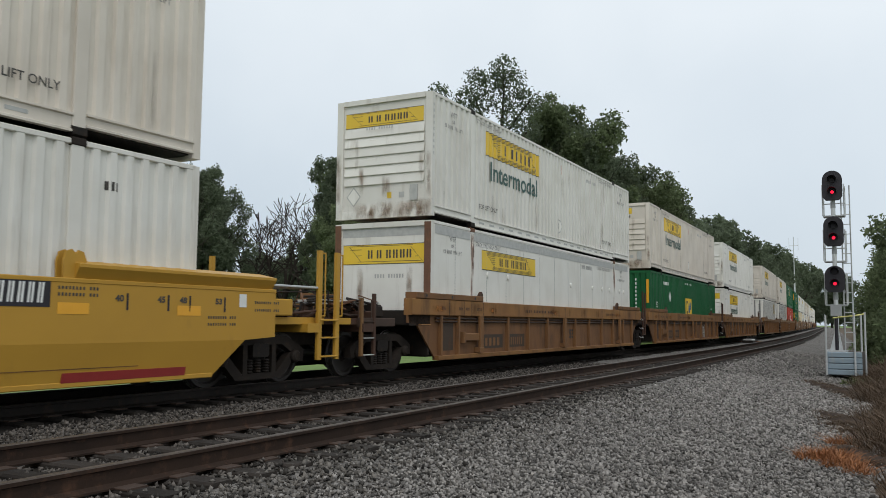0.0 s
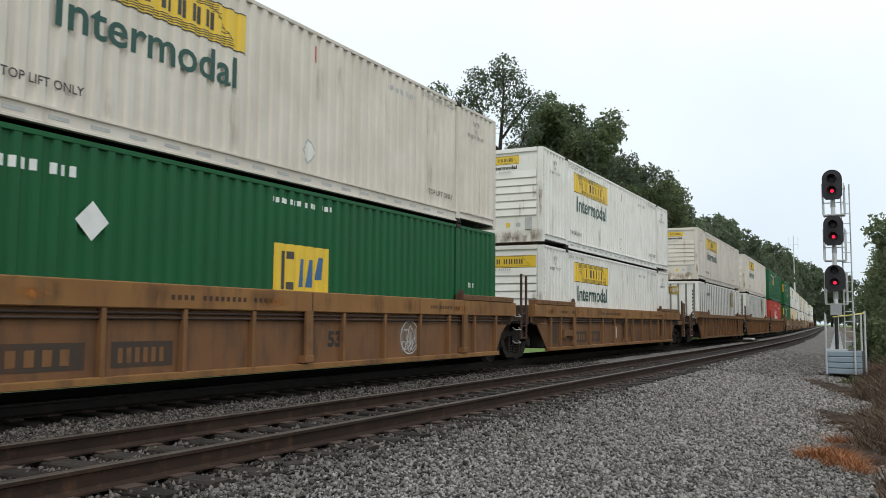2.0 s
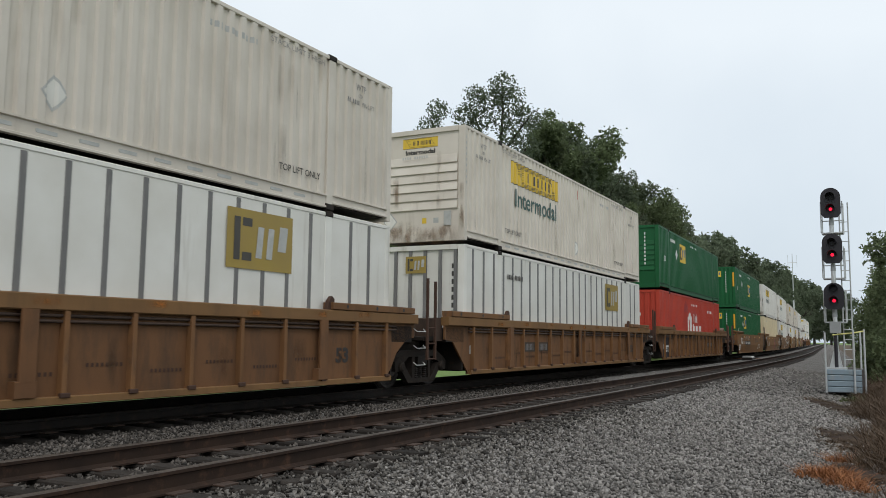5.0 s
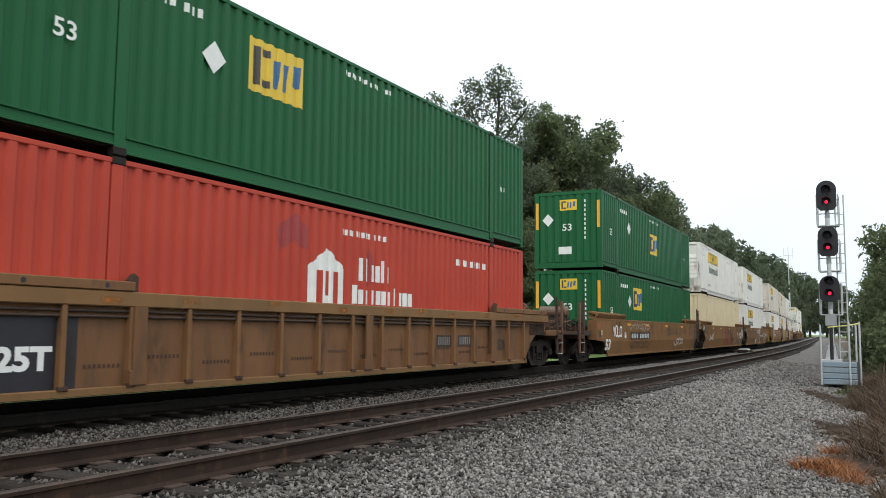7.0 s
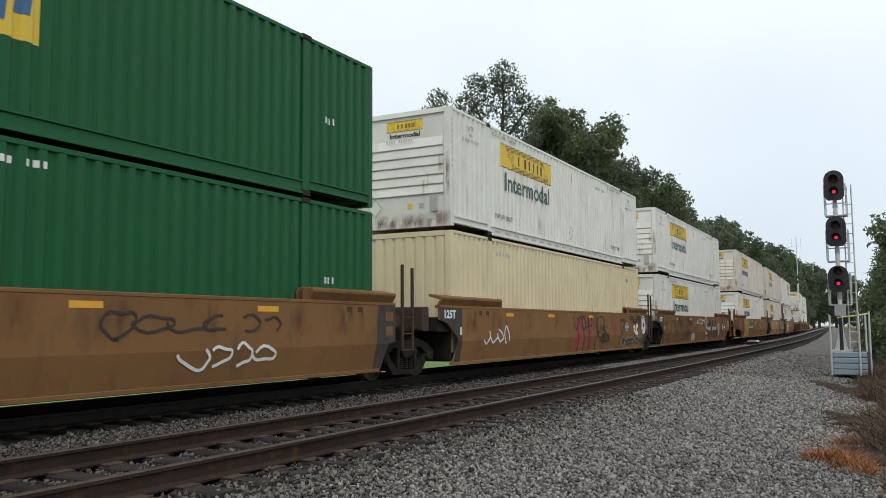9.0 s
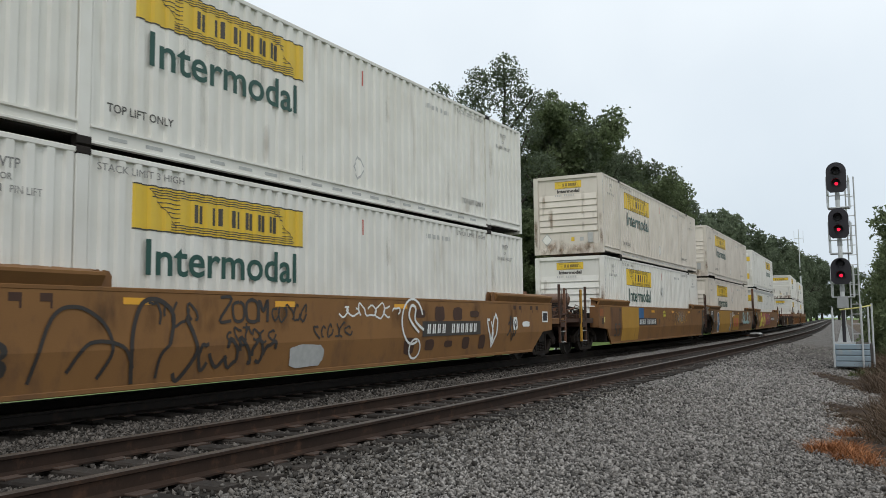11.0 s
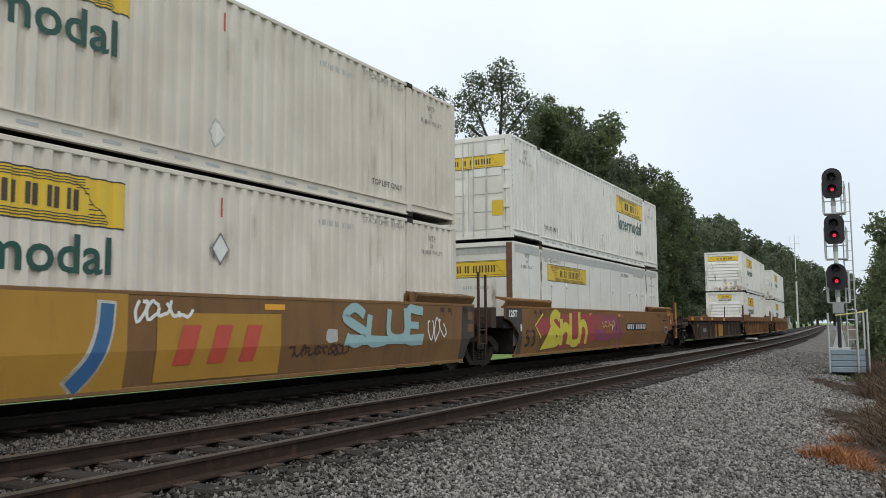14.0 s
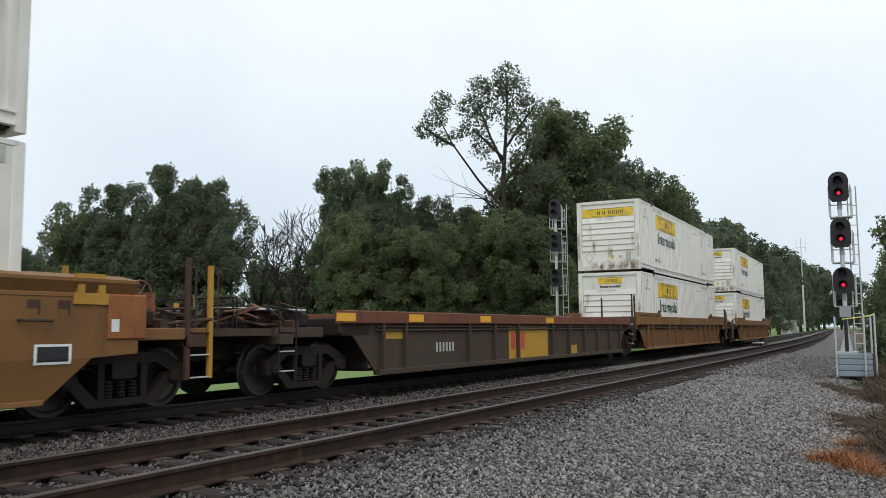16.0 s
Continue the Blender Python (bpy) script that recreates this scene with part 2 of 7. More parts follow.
HUT = material("grey_hut_paint", (0.3, 0.31, 0.31), None, None, 0.6, 0.1, 2, 40, 0.5, 0.05)
RUSTORANGE = material("rust_orange_paint", (0.3, 0.11, 0.04), (0.22, 0.08, 0.035), (0.12, 0.06, 0.035), 0.7, 0, 2.5, 45, 0.9, 0.1, 0.5, spec=0.2)
HAZARD = material("yellow_rail_paint", (0.65, 0.6, 0.2), None, None, 0.5, 0, 3, 40, 0.3, 0.05)
# Leaf green lightened and greyed: distance haze put into the colour.
LEAF = leaf_material("oak_leaves", (0.12, 0.147, 0.098), (0.168, 0.202, 0.127), 0.3, 0.5)
LEAFB = leaf_material("brighter_leaves", (0.115, 0.145, 0.076), (0.158, 0.193, 0.096), 0.3, 0.42)
TANKPAINT = material("glossy_brown_tank_paint", (0.15, 0.085, 0.055), (0.1, 0.06, 0.04), (0.2, 0.17, 0.14), 0.28, 0, 3, 50, 0.7, 0.05, 1)
DRYGRASS = leaf_material("orange_dead_grass", (0.33, 0.14, 0.06), (0.24, 0.11, 0.055), 0.4)
BROWNWEED = leaf_material("brown_dry_weeds", (0.085, 0.06, 0.042), (0.13, 0.09, 0.06), 0.4)
GREENWEED = leaf_material("green_weeds", (0.06, 0.085, 0.03), (0.1, 0.115, 0.045), 0.4)


def lamp_material(name, colour, strength):
    m = bpy.data.materials.new(name)
    m.use_nodes = True
    b = m.node_tree.nodes["Principled BSDF"]
    b.inputs["Base Color"].default_value = (*colour, 1)
    b.inputs["Emission Color"].default_value, b.inputs["Emission Strength"].default_value = (*colour, 1), strength
    return m


REDLAMP = lamp_material("lit_red_lens", (0.9, 0.012, 0.05), 1.5)


def ballast_material():
    m = bpy.data.materials.new("grey_ballast")
    m.use_nodes = True
    n, l = m.node_tree.nodes, m.node_tree.links
    b = n["Principled BSDF"]
    b.inputs["Roughness"].default_value = 0.9
    co, v, big = n.new("ShaderNodeTexCoord"), n.new("ShaderNodeTexVoronoi"), n.new("ShaderNodeTexNoise")
    v.inputs["Scale"].default_value, big.inputs["Scale"].default_value, big.inputs["Detail"].default_value = 20, 0.45, 5
    l.new(co.outputs["Object"], v.inputs["Vector"])
    l.new(co.outputs["Object"], big.inputs["Vector"])
    sep, ramp = n.new("ShaderNodeSeparateColor"), n.new("ShaderNodeValToRGB")
    l.new(v.outputs["Color"], sep.inputs["Color"])
    l.new(sep.outputs["Red"], ramp.inputs["Fac"])
    e = ramp.color_ramp.elements
    e[0].color, e[1].color = (0.03, 0.027, 0.024, 1), (0.26, 0.243, 0.225, 1)
    mix = n.new("ShaderNodeMix")
    mix.data_type, mix.blend_type = "RGBA", "MULTIPLY"
    mix.inputs["Factor"].default_value = 0.6
    tint = n.new("ShaderNodeValToRGB")
    tint.color_ramp.elements[0].position, tint.color_ramp.elements[1].position = 0.35, 0.65
    tint.color_ramp.elements[0].color, tint.color_ramp.elements[1].color = (0.62, 0.58, 0.54, 1), (1, 1, 1, 1)
    l.new(big.outputs["Fac"], tint.inputs["Fac"])
    l.new(ramp.outputs["Color"], mix.inputs["A"])
    l.new(tint.outputs["Color"], mix.inputs["B"])
    l.new(mix.outputs["Result"], b.inputs["Base Color"])
    bp = n.new("ShaderNodeBump")
    bp.inputs["Strength"].default_value, bp.inputs["Distance"].default_value = 0.9, 0.04
    inv = n.new("ShaderNodeMath")
    inv.operation, inv.inputs[0].default_value = "SUBTRACT", 1
    l.new(v.outputs["Distance"], inv.inputs[1])
    l.new(inv.outputs["Value"], bp.inputs["Height"])
    l.new(bp.outputs["Normal"], b.inputs["Normal"])
    return m


BALLAST = ballast_material()
STONE = leaf_material("ballast_stone", (0.168, 0.156, 0.145), (0.24, 0.226, 0.21), 0.68)
DARKSTONE = leaf_material("dusky_ballast_stone", (0.08, 0.072, 0.064), (0.13, 0.12, 0.108), 0.85)
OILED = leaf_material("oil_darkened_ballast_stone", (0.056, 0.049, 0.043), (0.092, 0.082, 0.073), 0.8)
# Oil-stained near the empty track; under the train the shade is in the colour.
OILSHADE = material("oil_darkened_ballast", (0.022, 0.019, 0.016), (0.034, 0.029, 0.025), None, 0.9, 0, 3, 18, 0.8, 0.8, bump_dist=0.04, spec=0.1)
FIELD = material("grass_ground", (0.13, 0.2, 0.045), (0.1, 0.17, 0.04), (0.16, 0.19, 0.06), 0.9, 0, 0.3, 12, 0.8, 0.6, bump_dist=0.05)
DIRT = material("dark_damp_gravel", (0.085, 0.078, 0.07), (0.06, 0.052, 0.046), None, 0.9, 0, 2, 30, 0.8, 0.5, bump_dist=0.03, spec=0.1)
DARKSOIL = material("dark_brown_soil", (0.05, 0.036, 0.028), (0.032, 0.024, 0.019), (0.08, 0.06, 0.045), 0.95, 0, 3, 30, 0.8, 0.7, bump_dist=0.03, spec=0.05)
SOIL = material("brown_verge_soil", (0.13, 0.1, 0.075), (0.09, 0.07, 0.052), (0.1, 0.1, 0.05), 0.9, 0, 1.2, 25, 0.8, 0.6, bump_dist=0.04, spec=0.1)


def soft_stain(name, colour, top=0.8, axis="X"):
    """A stain that fades out to its edges and is broken up by upright grain; axis is the one across it."""
    m = bpy.data.materials.new(name)
    m.use_nodes = True
    n, l = m.node_tree.nodes, m.node_tree.links
    b = n["Principled BSDF"]
    b.inputs["Base Color"].default_value, b.inputs["Roughness"].default_value, b.inputs["Specular IOR Level"].default_value = (*colour, 1), 0.8, 0.1
    co, sep = n.new("ShaderNodeTexCoord"), n.new("ShaderNodeSeparateXYZ")
    l.new(co.outputs["Generated"], sep.inputs["Vector"])

    def calc(op, a, b_):
        k = n.new("ShaderNodeMath")
        k.operation = op
        for i, v in enumerate((a, b_)):
            if isinstance(v, (int, float)):
                k.inputs[i].default_value = v
            else:
                l.new(v, k.inputs[i])
        return k.outputs["Value"]
    ax = calc("MULTIPLY", calc("MULTIPLY", sep.outputs[axis], calc("SUBTRACT", 1, sep.outputs[axis])), 4)
    az = calc("MULTIPLY", calc("MULTIPLY", sep.outputs["Z"], calc("SUBTRACT", 1, sep.outputs["Z"])), 4)
    st, no = n.new("ShaderNodeMapping"), n.new("ShaderNodeTexNoise")
    st.inputs["Scale"].default_value = (6, 6, 2.2)
    no.inputs["Scale"].default_value, no.inputs["Detail"].default_value = 1.0, 6
    l.new(co.outputs["Object"], st.inputs["Vector"])
    l.new(st.outputs["Vector"], no.inputs["Vector"])
    grain = n.new("ShaderNodeMapRange")
    grain.inputs["From Min"].default_value, grain.inputs["From Max"].default_value = 0.35, 0.65
    l.new(no.outputs["Fac"], grain.inputs["Value"])
    l.new(calc("MULTIPLY", calc("MULTIPLY", calc("MULTIPLY", ax, az), grain.outputs["Result"]), top), b.inputs["Alpha"])
    return m


RUSTRUN = soft_stain("soft_rust_run", (0.23, 0.14, 0.08), 0.6)
PALEGRIME = soft_stain("pale_grime_run", (0.36, 0.31, 0.25), 0.3, "Y")
SIDEGRIME = soft_stain("soft_grime_run", (0.09, 0.06, 0.04), 0.45, "Y")
SIDERUST = soft_stain("soft_rust_on_post", (0.22, 0.09, 0.045), 1.0, "Y")
PALEHAZE = soft_stain("pale_spray_haze", (0.5, 0.47, 0.42), 0.75, "Y")
ORANGERUST = soft_stain("orange_rust_rub", (0.4, 0.15, 0.04), 0.9, "Y")


# ---- building helpers ----
class Geo:
    """Vertices and faces, gathered piece by piece."""

    def __init__(self):
        self.v, self.f = [], []

    def add(self, verts, faces):
        k = len(self.v)
        self.v += verts
        self.f += [tuple(i + k for i in f) for f in faces]
        return self

    def box(self, x0, x1, y0, y1, z0, z1):
        return self.add([(x, y, z) for x in (x0, x1) for y in (y0, y1) for z in (z0, z1)],
                        [(0, 1, 3, 2), (4, 6, 7, 5), (0, 4, 5, 1), (2, 3, 7, 6), (0, 2, 6, 4), (1, 5, 7, 3)])

    def cbox(self, x0, x1, y0, y1, z0, z1, c=0.01):
        """A box with chamfered edges along its longest side."""
        d = (x1 - x0, y1 - y0, z1 - z0)
        c = min(c, *(a * 0.45 for a in d))
        ax = "xyz"[d.index(max(d))]
        (a0, a1), (b0, b1), (e0, e1) = {"x": ((y0, y1), (z0, z1), (x0, x1)), "y": ((x0, x1), (z0, z1), (y0, y1)), "z": ((x0, x1), (y0, y1), (z0, z1))}[ax]
        poly = [(a0 + c, b0), (a1 - c, b0), (a1, b0 + c), (a1, b1 - c), (a1 - c, b1), (a0 + c, b1), (a0, b1 - c), (a0, b0 + c)]
        return self.prism(poly, ax, e0, e1)

    def prism(self, poly, ax, a, b):
        put = {"x": lambda p, e: (e, p[0], p[1]), "y": lambda p, e: (p[0], e, p[1]), "z": lambda p, e: (p[0], p[1], e)}[ax]
        n = len(poly)
        return self.add([put(p, a) for p in poly] + [put(p, b) for p in poly],
                        [tuple(range(n))[::-1], tuple(range(n, 2 * n))] + [(i, (i + 1) % n, n + (i + 1) % n, n + i) for i in range(n)])

    def tube(self, p, q, r0, r1=None, n=8):
        p, q = Vector(p), Vector(q)
        r1 = r0 if r1 is None else r1
        w = (q - p).normalized()
        u = w.orthogonal().normalized()
        s = w.cross(u)
        ring = [(math.cos(2 * math.pi * i / n), math.sin(2 * math.pi * i / n)) for i in range(n)]
        return self.add([tuple(c + (u * a + s * b) * r) for c, r in ((p, r0), (q, r1)) for a, b in ring],
                        [tuple(range(n))[::-1], tuple(range(n, 2 * n))] + [(i, (i + 1) % n, n + (i + 1) % n, n + i) for i in range(n)])

    def path(self, pts, r, n=6):
        for a, b in zip(pts, pts[1:]):
            self.tube(a, b, r, r, n)
        return self

    def lathe(self, prof, at, ax="x", n=28):
        """Rings of (along, radius) round an axis through a point."""
        vs = []
        for a, r in prof:
            for i in range(n):
                c, s = math.cos(2 * math.pi * i / n) * r, math.sin(2 * math.pi * i / n) * r
                d = {"x": (a, c, s), "y": (c, a, s), "z": (c, s, a)}[ax]
                vs.append(tuple(at[k] + d[k] for k in range(3)))
        m = len(prof)
        fs = [(j * n + i, j * n + (i + 1) % n, (j + 1) * n + (i + 1) % n, (j + 1) * n + i) for j in range(m - 1) for i in range(n)]
        return self.add(vs, fs + [tuple(range(n))[::-1], tuple(range((m - 1) * n, m * n))])

    def mesh(self, name, mat, smooth=False):
        me = bpy.data.meshes.new(name)
        me.from_pydata(self.v, [], self.f)
        bm = bmesh.new()
        bm.from_mesh(me)
        bmesh.ops.recalc_face_normals(bm, faces=bm.faces)
        bm.to_mesh(me)
        bm.free()
        me.materials.append(mat)
        if smooth:
            me.shade_smooth()
        return me


def part(name, geo, mat, parent=None, label="", smooth=False):
    ob = new(name, geo.mesh(name, mat, smooth) if isinstance(geo, Geo) else geo)
    ob.parent = parent
    return tagged(ob, label) if label else ob


def bulk(name, verts, faces, mat):
    """A mesh from arrays of vertices and of faces, all with the same number of corners."""
    me = bpy.data.meshes.new(name)
    n, c = faces.shape
    me.vertices.add(len(verts))
    me.vertices.foreach_set("co", np.asarray(verts, np.float32).ravel())
    me.loops.add(n * c)
    me.loops.foreach_set("vertex_index", faces.astype(np.int32).ravel())
    me.polygons.add(n)
    me.polygons.foreach_set("loop_start", np.arange(0, n * c, c, dtype=np.int32))
    me.update(calc_edges=True)
    me.validate()
    me.materials.append(mat)
    return me


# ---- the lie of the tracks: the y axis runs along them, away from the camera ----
# Gentle bend standing in for the lens's bowing of a straight track.
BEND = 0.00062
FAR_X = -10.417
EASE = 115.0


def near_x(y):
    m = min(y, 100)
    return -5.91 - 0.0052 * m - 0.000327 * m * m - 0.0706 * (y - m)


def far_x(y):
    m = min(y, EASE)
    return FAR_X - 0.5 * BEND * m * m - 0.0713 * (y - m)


def ground_z(x, y):
    """The height of the ballast and the ground beside it; the rail tops are at 0."""
    u, w = x - near_x(y), far_x(y) - x
    if u > 0:
        return -0.22 - 0.33 * min(1, max(0, (u - 1.4) / 3.4))
    if w > 0:
        return -0.22 - 0.7 * min(1, max(0, (w - 1.8) / 3.0))
    return -0.24


def strip(name, mat, lats, ys, label, lift=0.0, category="ground"):
    """A sheet along the track, from functions of y that give its edges across."""
    verts = [(f(y), y, ground_z(f(y), y) + lift) for y in ys for f in lats]
    n = len(lats)
    faces = [(j * n + i, j * n + i + 1, (j + 1) * n + i + 1, (j + 1) * n + i) for j in range(len(ys) - 1) for i in range(n - 1)]
    return tagged(part(name, Geo().add(verts, faces), mat), label, category, kind="structure")


YS = [-60, -30, -15, -8, -4] + [0.5 * i for i in range(0, 60)] + [30 + 2 * i for i in range(35)] + [100 + 10 * i for i in range(45)]


def gravel_edge(y):
    """Where the gravel ends towards the weeds."""
    return near_x(y) + max(4.7, 5.6 - 0.02 * max(0, y - 9)) + 0.1 * math.sin(y * 1.3) + 0.07 * math.sin(y * 3.1)


g = Geo()
cols = [-1500, -600, -200, -90, -50, -30, -22, -18, -16] + [-12, -8, -4, -1, 1, 4, 10, 25, 60, 200, 600, 1500]
rows_y = [-400, -100, -30, -10, 0, 8, 16, 24, 32, 45, 60, 80, 100, 130, 160, 200, 260, 340, 500, 900, 1600, 3000]
for y in rows_y:
    bend = near_x(min(y, 500)) - near_x(0)
    for c in cols:
        g.v.append((c + bend, y, ground_z(c + bend, min(y, 500)) - 0.06))
for j in range(len(rows_y) - 1):
    for i in range(len(cols) - 1):
        k = j * len(cols) + i
        g.f.append((k, k + 1, k + len(cols) + 1, k + len(cols)))
tagged(part("ground", g, FIELD), "mown green grass field and verge beside the tracks", "ground", kind="structure")
strip("ballast_bed", BALLAST, [lambda y: far_x(y) - 3.6, lambda y: far_x(y) - 1.9, lambda y: far_x(y) - 0.8, lambda y: far_x(y) + 0.8, lambda y: (far_x(y) + near_x(y)) / 2,
                               lambda y: near_x(y) - 0.8, lambda y: near_x(y) + 0.8, lambda y: near_x(y) + 1.4, lambda y: near_x(y) + 2.4, lambda y: near_x(y) + 3.6, lambda y: min(near_x(y) + 4.8, gravel_edge(y) - 0.05), gravel_edge],
      YS, "bed of crushed grey ballast under two tracks", category="ballast")
strip("verge", SOIL, [lambda y: gravel_edge(y) - 0.5, lambda y: near_x(y) + 8, lambda y: near_x(y) + 14], YS, "strip of dark soil with dry weeds beside the ballast", -0.02)
# Near-black strip painted where the train shades its bed.
strip("stained_bed_far", OILSHADE, [lambda y: far_x(y) - 1.5, lambda y: far_x(y) + 1.45 + 0.12 * math.sin(y * 1.7)], YS, "dark-coloured ballast standing for the shade under the train", 0.006, "ballast")
strip("stained_bed_near", OILSHADE, [lambda y: near_x(y) - 1.1 + 0.1 * math.sin(y * 2.1), lambda y: near_x(y) + 1.15 + 0.12 * math.sin(y * 1.5)], YS, "oil-darkened ballast between the rails", 0.006, "ballast")


# ---- tracks ----
RAIL = [(-0.07, -0.18), (0.07, -0.18), (0.07, -0.165), (0.012, -0.14), (0.012, -0.045), (0.036, -0.035), (0.036, -0.008), (0.028, 0.0),
        (-0.028, 0.0), (-0.036, -0.008), (-0.036, -0.035), (-0.012, -0.045), (-0.012, -0.14), (-0.07, -0.165)]


def railway(name, centre, side_mat, label):
    top = tagged(new(name), label, "railway track", kind="structure")
    ys = [-60 + 3 * i for i in range(42)] + [66 + 8 * i for i in range(60)]
    for side in (-0.75, 0.75):
        n = len(RAIL)
        verts = [(centre(y) + side + a, y, b) for y in ys for a, b in RAIL]
        me = Geo().add(verts, [(j * n + i, j * n + (i + 1) % n, (j + 1) * n + (i + 1) % n, (j + 1) * n + i) for j in range(len(ys) - 1) for i in range(n)]).mesh("rail", side_mat)
        me.materials.append(RAILTOP)
        for p in me.polygons:
            if p.normal.z > 0.7 and p.center.z > -0.03:
                p.material_index = 1
        part("rail", me, side_mat, top, "brown steel rail with a dull worn head")
    return top


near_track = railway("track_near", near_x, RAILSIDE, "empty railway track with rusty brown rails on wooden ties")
# The near-black rails carry the train's shade in their colour.
far_track = railway("track_far", far_x, GRIME, "railway track under the freight train, rails and ties coloured for its shade")


# ---- trees ----
def leaf_cloud(rng, lobes, count, size, name, mat):
    """Leaves over a set of lobes (x, y, z, radius, height factor): three-cornered, turned at random."""
    w = np.array([r * r for *_, r, k in lobes])
    pick = rng.choice(len(lobes), count, p=w / w.sum())
    lo = np.array(lobes)[pick]
    d = rng.normal(size=(count, 3))
    d /= np.linalg.norm(d, axis=1)[:, None]
    rad = lo[:, 3] * rng.uniform(0.25, 1.0, count) ** 0.45 * (1 + 0.09 * rng.normal(size=count) * (rng.random(count) < 0.3))
    clump = 1 + 0.22 * np.sin(d[:, 0] * 7 + lo[:, 0]) * np.sin(d[:, 1] * 6 + lo[:, 1]) + 0.15 * np.sin(d[:, 2] * 9 + lo[:, 2])
    c = lo[:, :3] + d * (rad * clump)[:, None] * np.stack([np.ones(count), np.ones(count), lo[:, 4]], 1)
    a = rng.normal(size=(count, 3))
    a /= np.linalg.norm(a, axis=1)[:, None]
    b = np.cross(a, rng.normal(size=(count, 3)))
    b /= np.linalg.norm(b, axis=1)[:, None]
    s = size * rng.uniform(0.6, 1.4, count)[:, None]
    q = np.stack([c - a * s, c + a * s * 0.5 - b * s * 0.7, c + a * s * 0.7 + b * s * 0.6], 1).reshape(-1, 3)
    return bulk(name, q, np.arange(3 * count).reshape(-1, 3), mat)


def limbs(g, rng, p, way, length, r, depth, ends, least=0.0):
    """A branching limb; keeps where the twigs end."""
    q = p
    for _ in range(3):
        way = (way + Vector(rng.normal(size=3)) * 0.13 + Vector((0, 0, 0.04))).normalized()
        q2 = q + way * length / 3
        g.tube(q, q2, max(r, least), max(r * 0.82, least), 6 if r > 0.08 else 4)
        q, r = q2, r * 0.82
    ends.append(q)
    if depth:
        for _ in range(2 if rng.random() < 0.6 else 3):
            limbs(g, rng, q, (way + Vector(rng.normal(size=3)) * 0.5).normalized(), length * rng.uniform(0.6, 0.85), r * 0.7, depth - 1, ends, least)


def tree(seed, height, spread, leaves, size, mat, label, low=0.2, bare=False, depth=3):
    rng = np.random.default_rng(seed)
    top = tagged(new("tree"), label, "tree")
    g, ends = Geo(), []
    r = height * (0.028 if bare else 0.017)
    base = Vector((0, 0, -0.3))
    fork = Vector((rng.normal() * 0.3, rng.normal() * 0.3, height * 0.28))
    g.tube(base, fork, r * 1.3, r, 10)
    ends.append(fork)
    for k in range(5):
        a = 2 * math.pi * (k + rng.random() * 0.6) / 5
        lean = 0.25 + 0.5 * rng.random()
        limbs(g, rng, fork, Vector((math.cos(a) * lean, math.sin(a) * lean, 1)).normalized(), height * (0.26 if bare else 0.2), r * 0.7, depth, ends, 0.035 if bare else 0.0)
    part("trunk", g, BARK, top)
    if not bare:
        lobes = []
        heads = [(rng.random() * 6.283, rng.uniform(0.1, 0.62), rng.uniform(0.7, 1.0)) for _ in range(8)] + [(0.0, 0.0, 1.0)]
        for k in range(104):
            a, out, peak = heads[k % len(heads)]
            f = rng.random() ** 0.75
            z = height * (low + (peak * 0.95 - low) * f)
            wide = spread * 0.48 * math.sqrt(1.01 - f ** 2) * rng.random() ** 0.5
            b = rng.random() * 6.283
            x0, y0 = math.cos(a) * out * spread, math.sin(a) * out * spread
            lobes.append((x0 + math.cos(b) * wide, y0 + math.sin(b) * wide, z, spread * rng.uniform(0.09, 0.22) * (1.05 - 0.12 * f), rng.uniform(0.9, 1.5)))
        part("crown", leaf_cloud(rng, lobes, leaves, size, "crown", mat), mat, top)
    return top


def stand(kinds, spots, group):
    """Trees at (kind, x, y, scale, turn); the first of a kind is moved there, the others are copies."""
    used = set()
    for k, x, y, s, a in spots:
        m = pose(x, y, ground_z(x, min(y, 500)) if y < 340 else -1, 0, 0, a) @ Matrix.Diagonal((s, s, s, 1))
        if k in used:
            ob = copy_thing(kinds[k], m @ Matrix.Diagonal((*(1 / v for v in kinds[k].scale), 1)))
        else:
            ob = kinds[k]
            ob.matrix_basis = m
            used.add(k)
        tagged(ob, group=group)


OAK = "tall broad-leaved tree with a dense dark green crown"
kinds = [tree(11, 20, 5.2, 52000, 0.125, LEAF, OAK), tree(12, 21, 4.4, 46000, 0.125, LEAF, "tall narrow tree with dark green foliage"),
         tree(13, 18, 5.2, 52000, 0.125, LEAFB, "broad-leaved tree with a mid-green ragged crown"), tree(14, 19, 4.8, 48000, 0.125, LEAF, "dark green tree with gaps in its crown", 0.12),
         tree(15, 9, 4.2, 22000, 0.13, LEAFB, "low bushy tree with bright green leaves", 0.05),
         tree(16, 20, 6.0, 18000, 0.26, LEAF, "distant dark green tree in a wood's edge", 0.1, depth=1), tree(17, 18, 6.5, 18000, 0.26, LEAF, "distant broad dark green tree", 0.08, depth=1),
         tree(18, 6, 4.0, 9000, 0.2, LEAFB, "leafy undergrowth below the trees", 0.02, depth=1)]
TOPS = [float(np.percentile([v.co.z for o in k.children for v in o.data.vertices], 99.7)) for k in kinds]
rng = np.random.default_rng(5)
spots = []
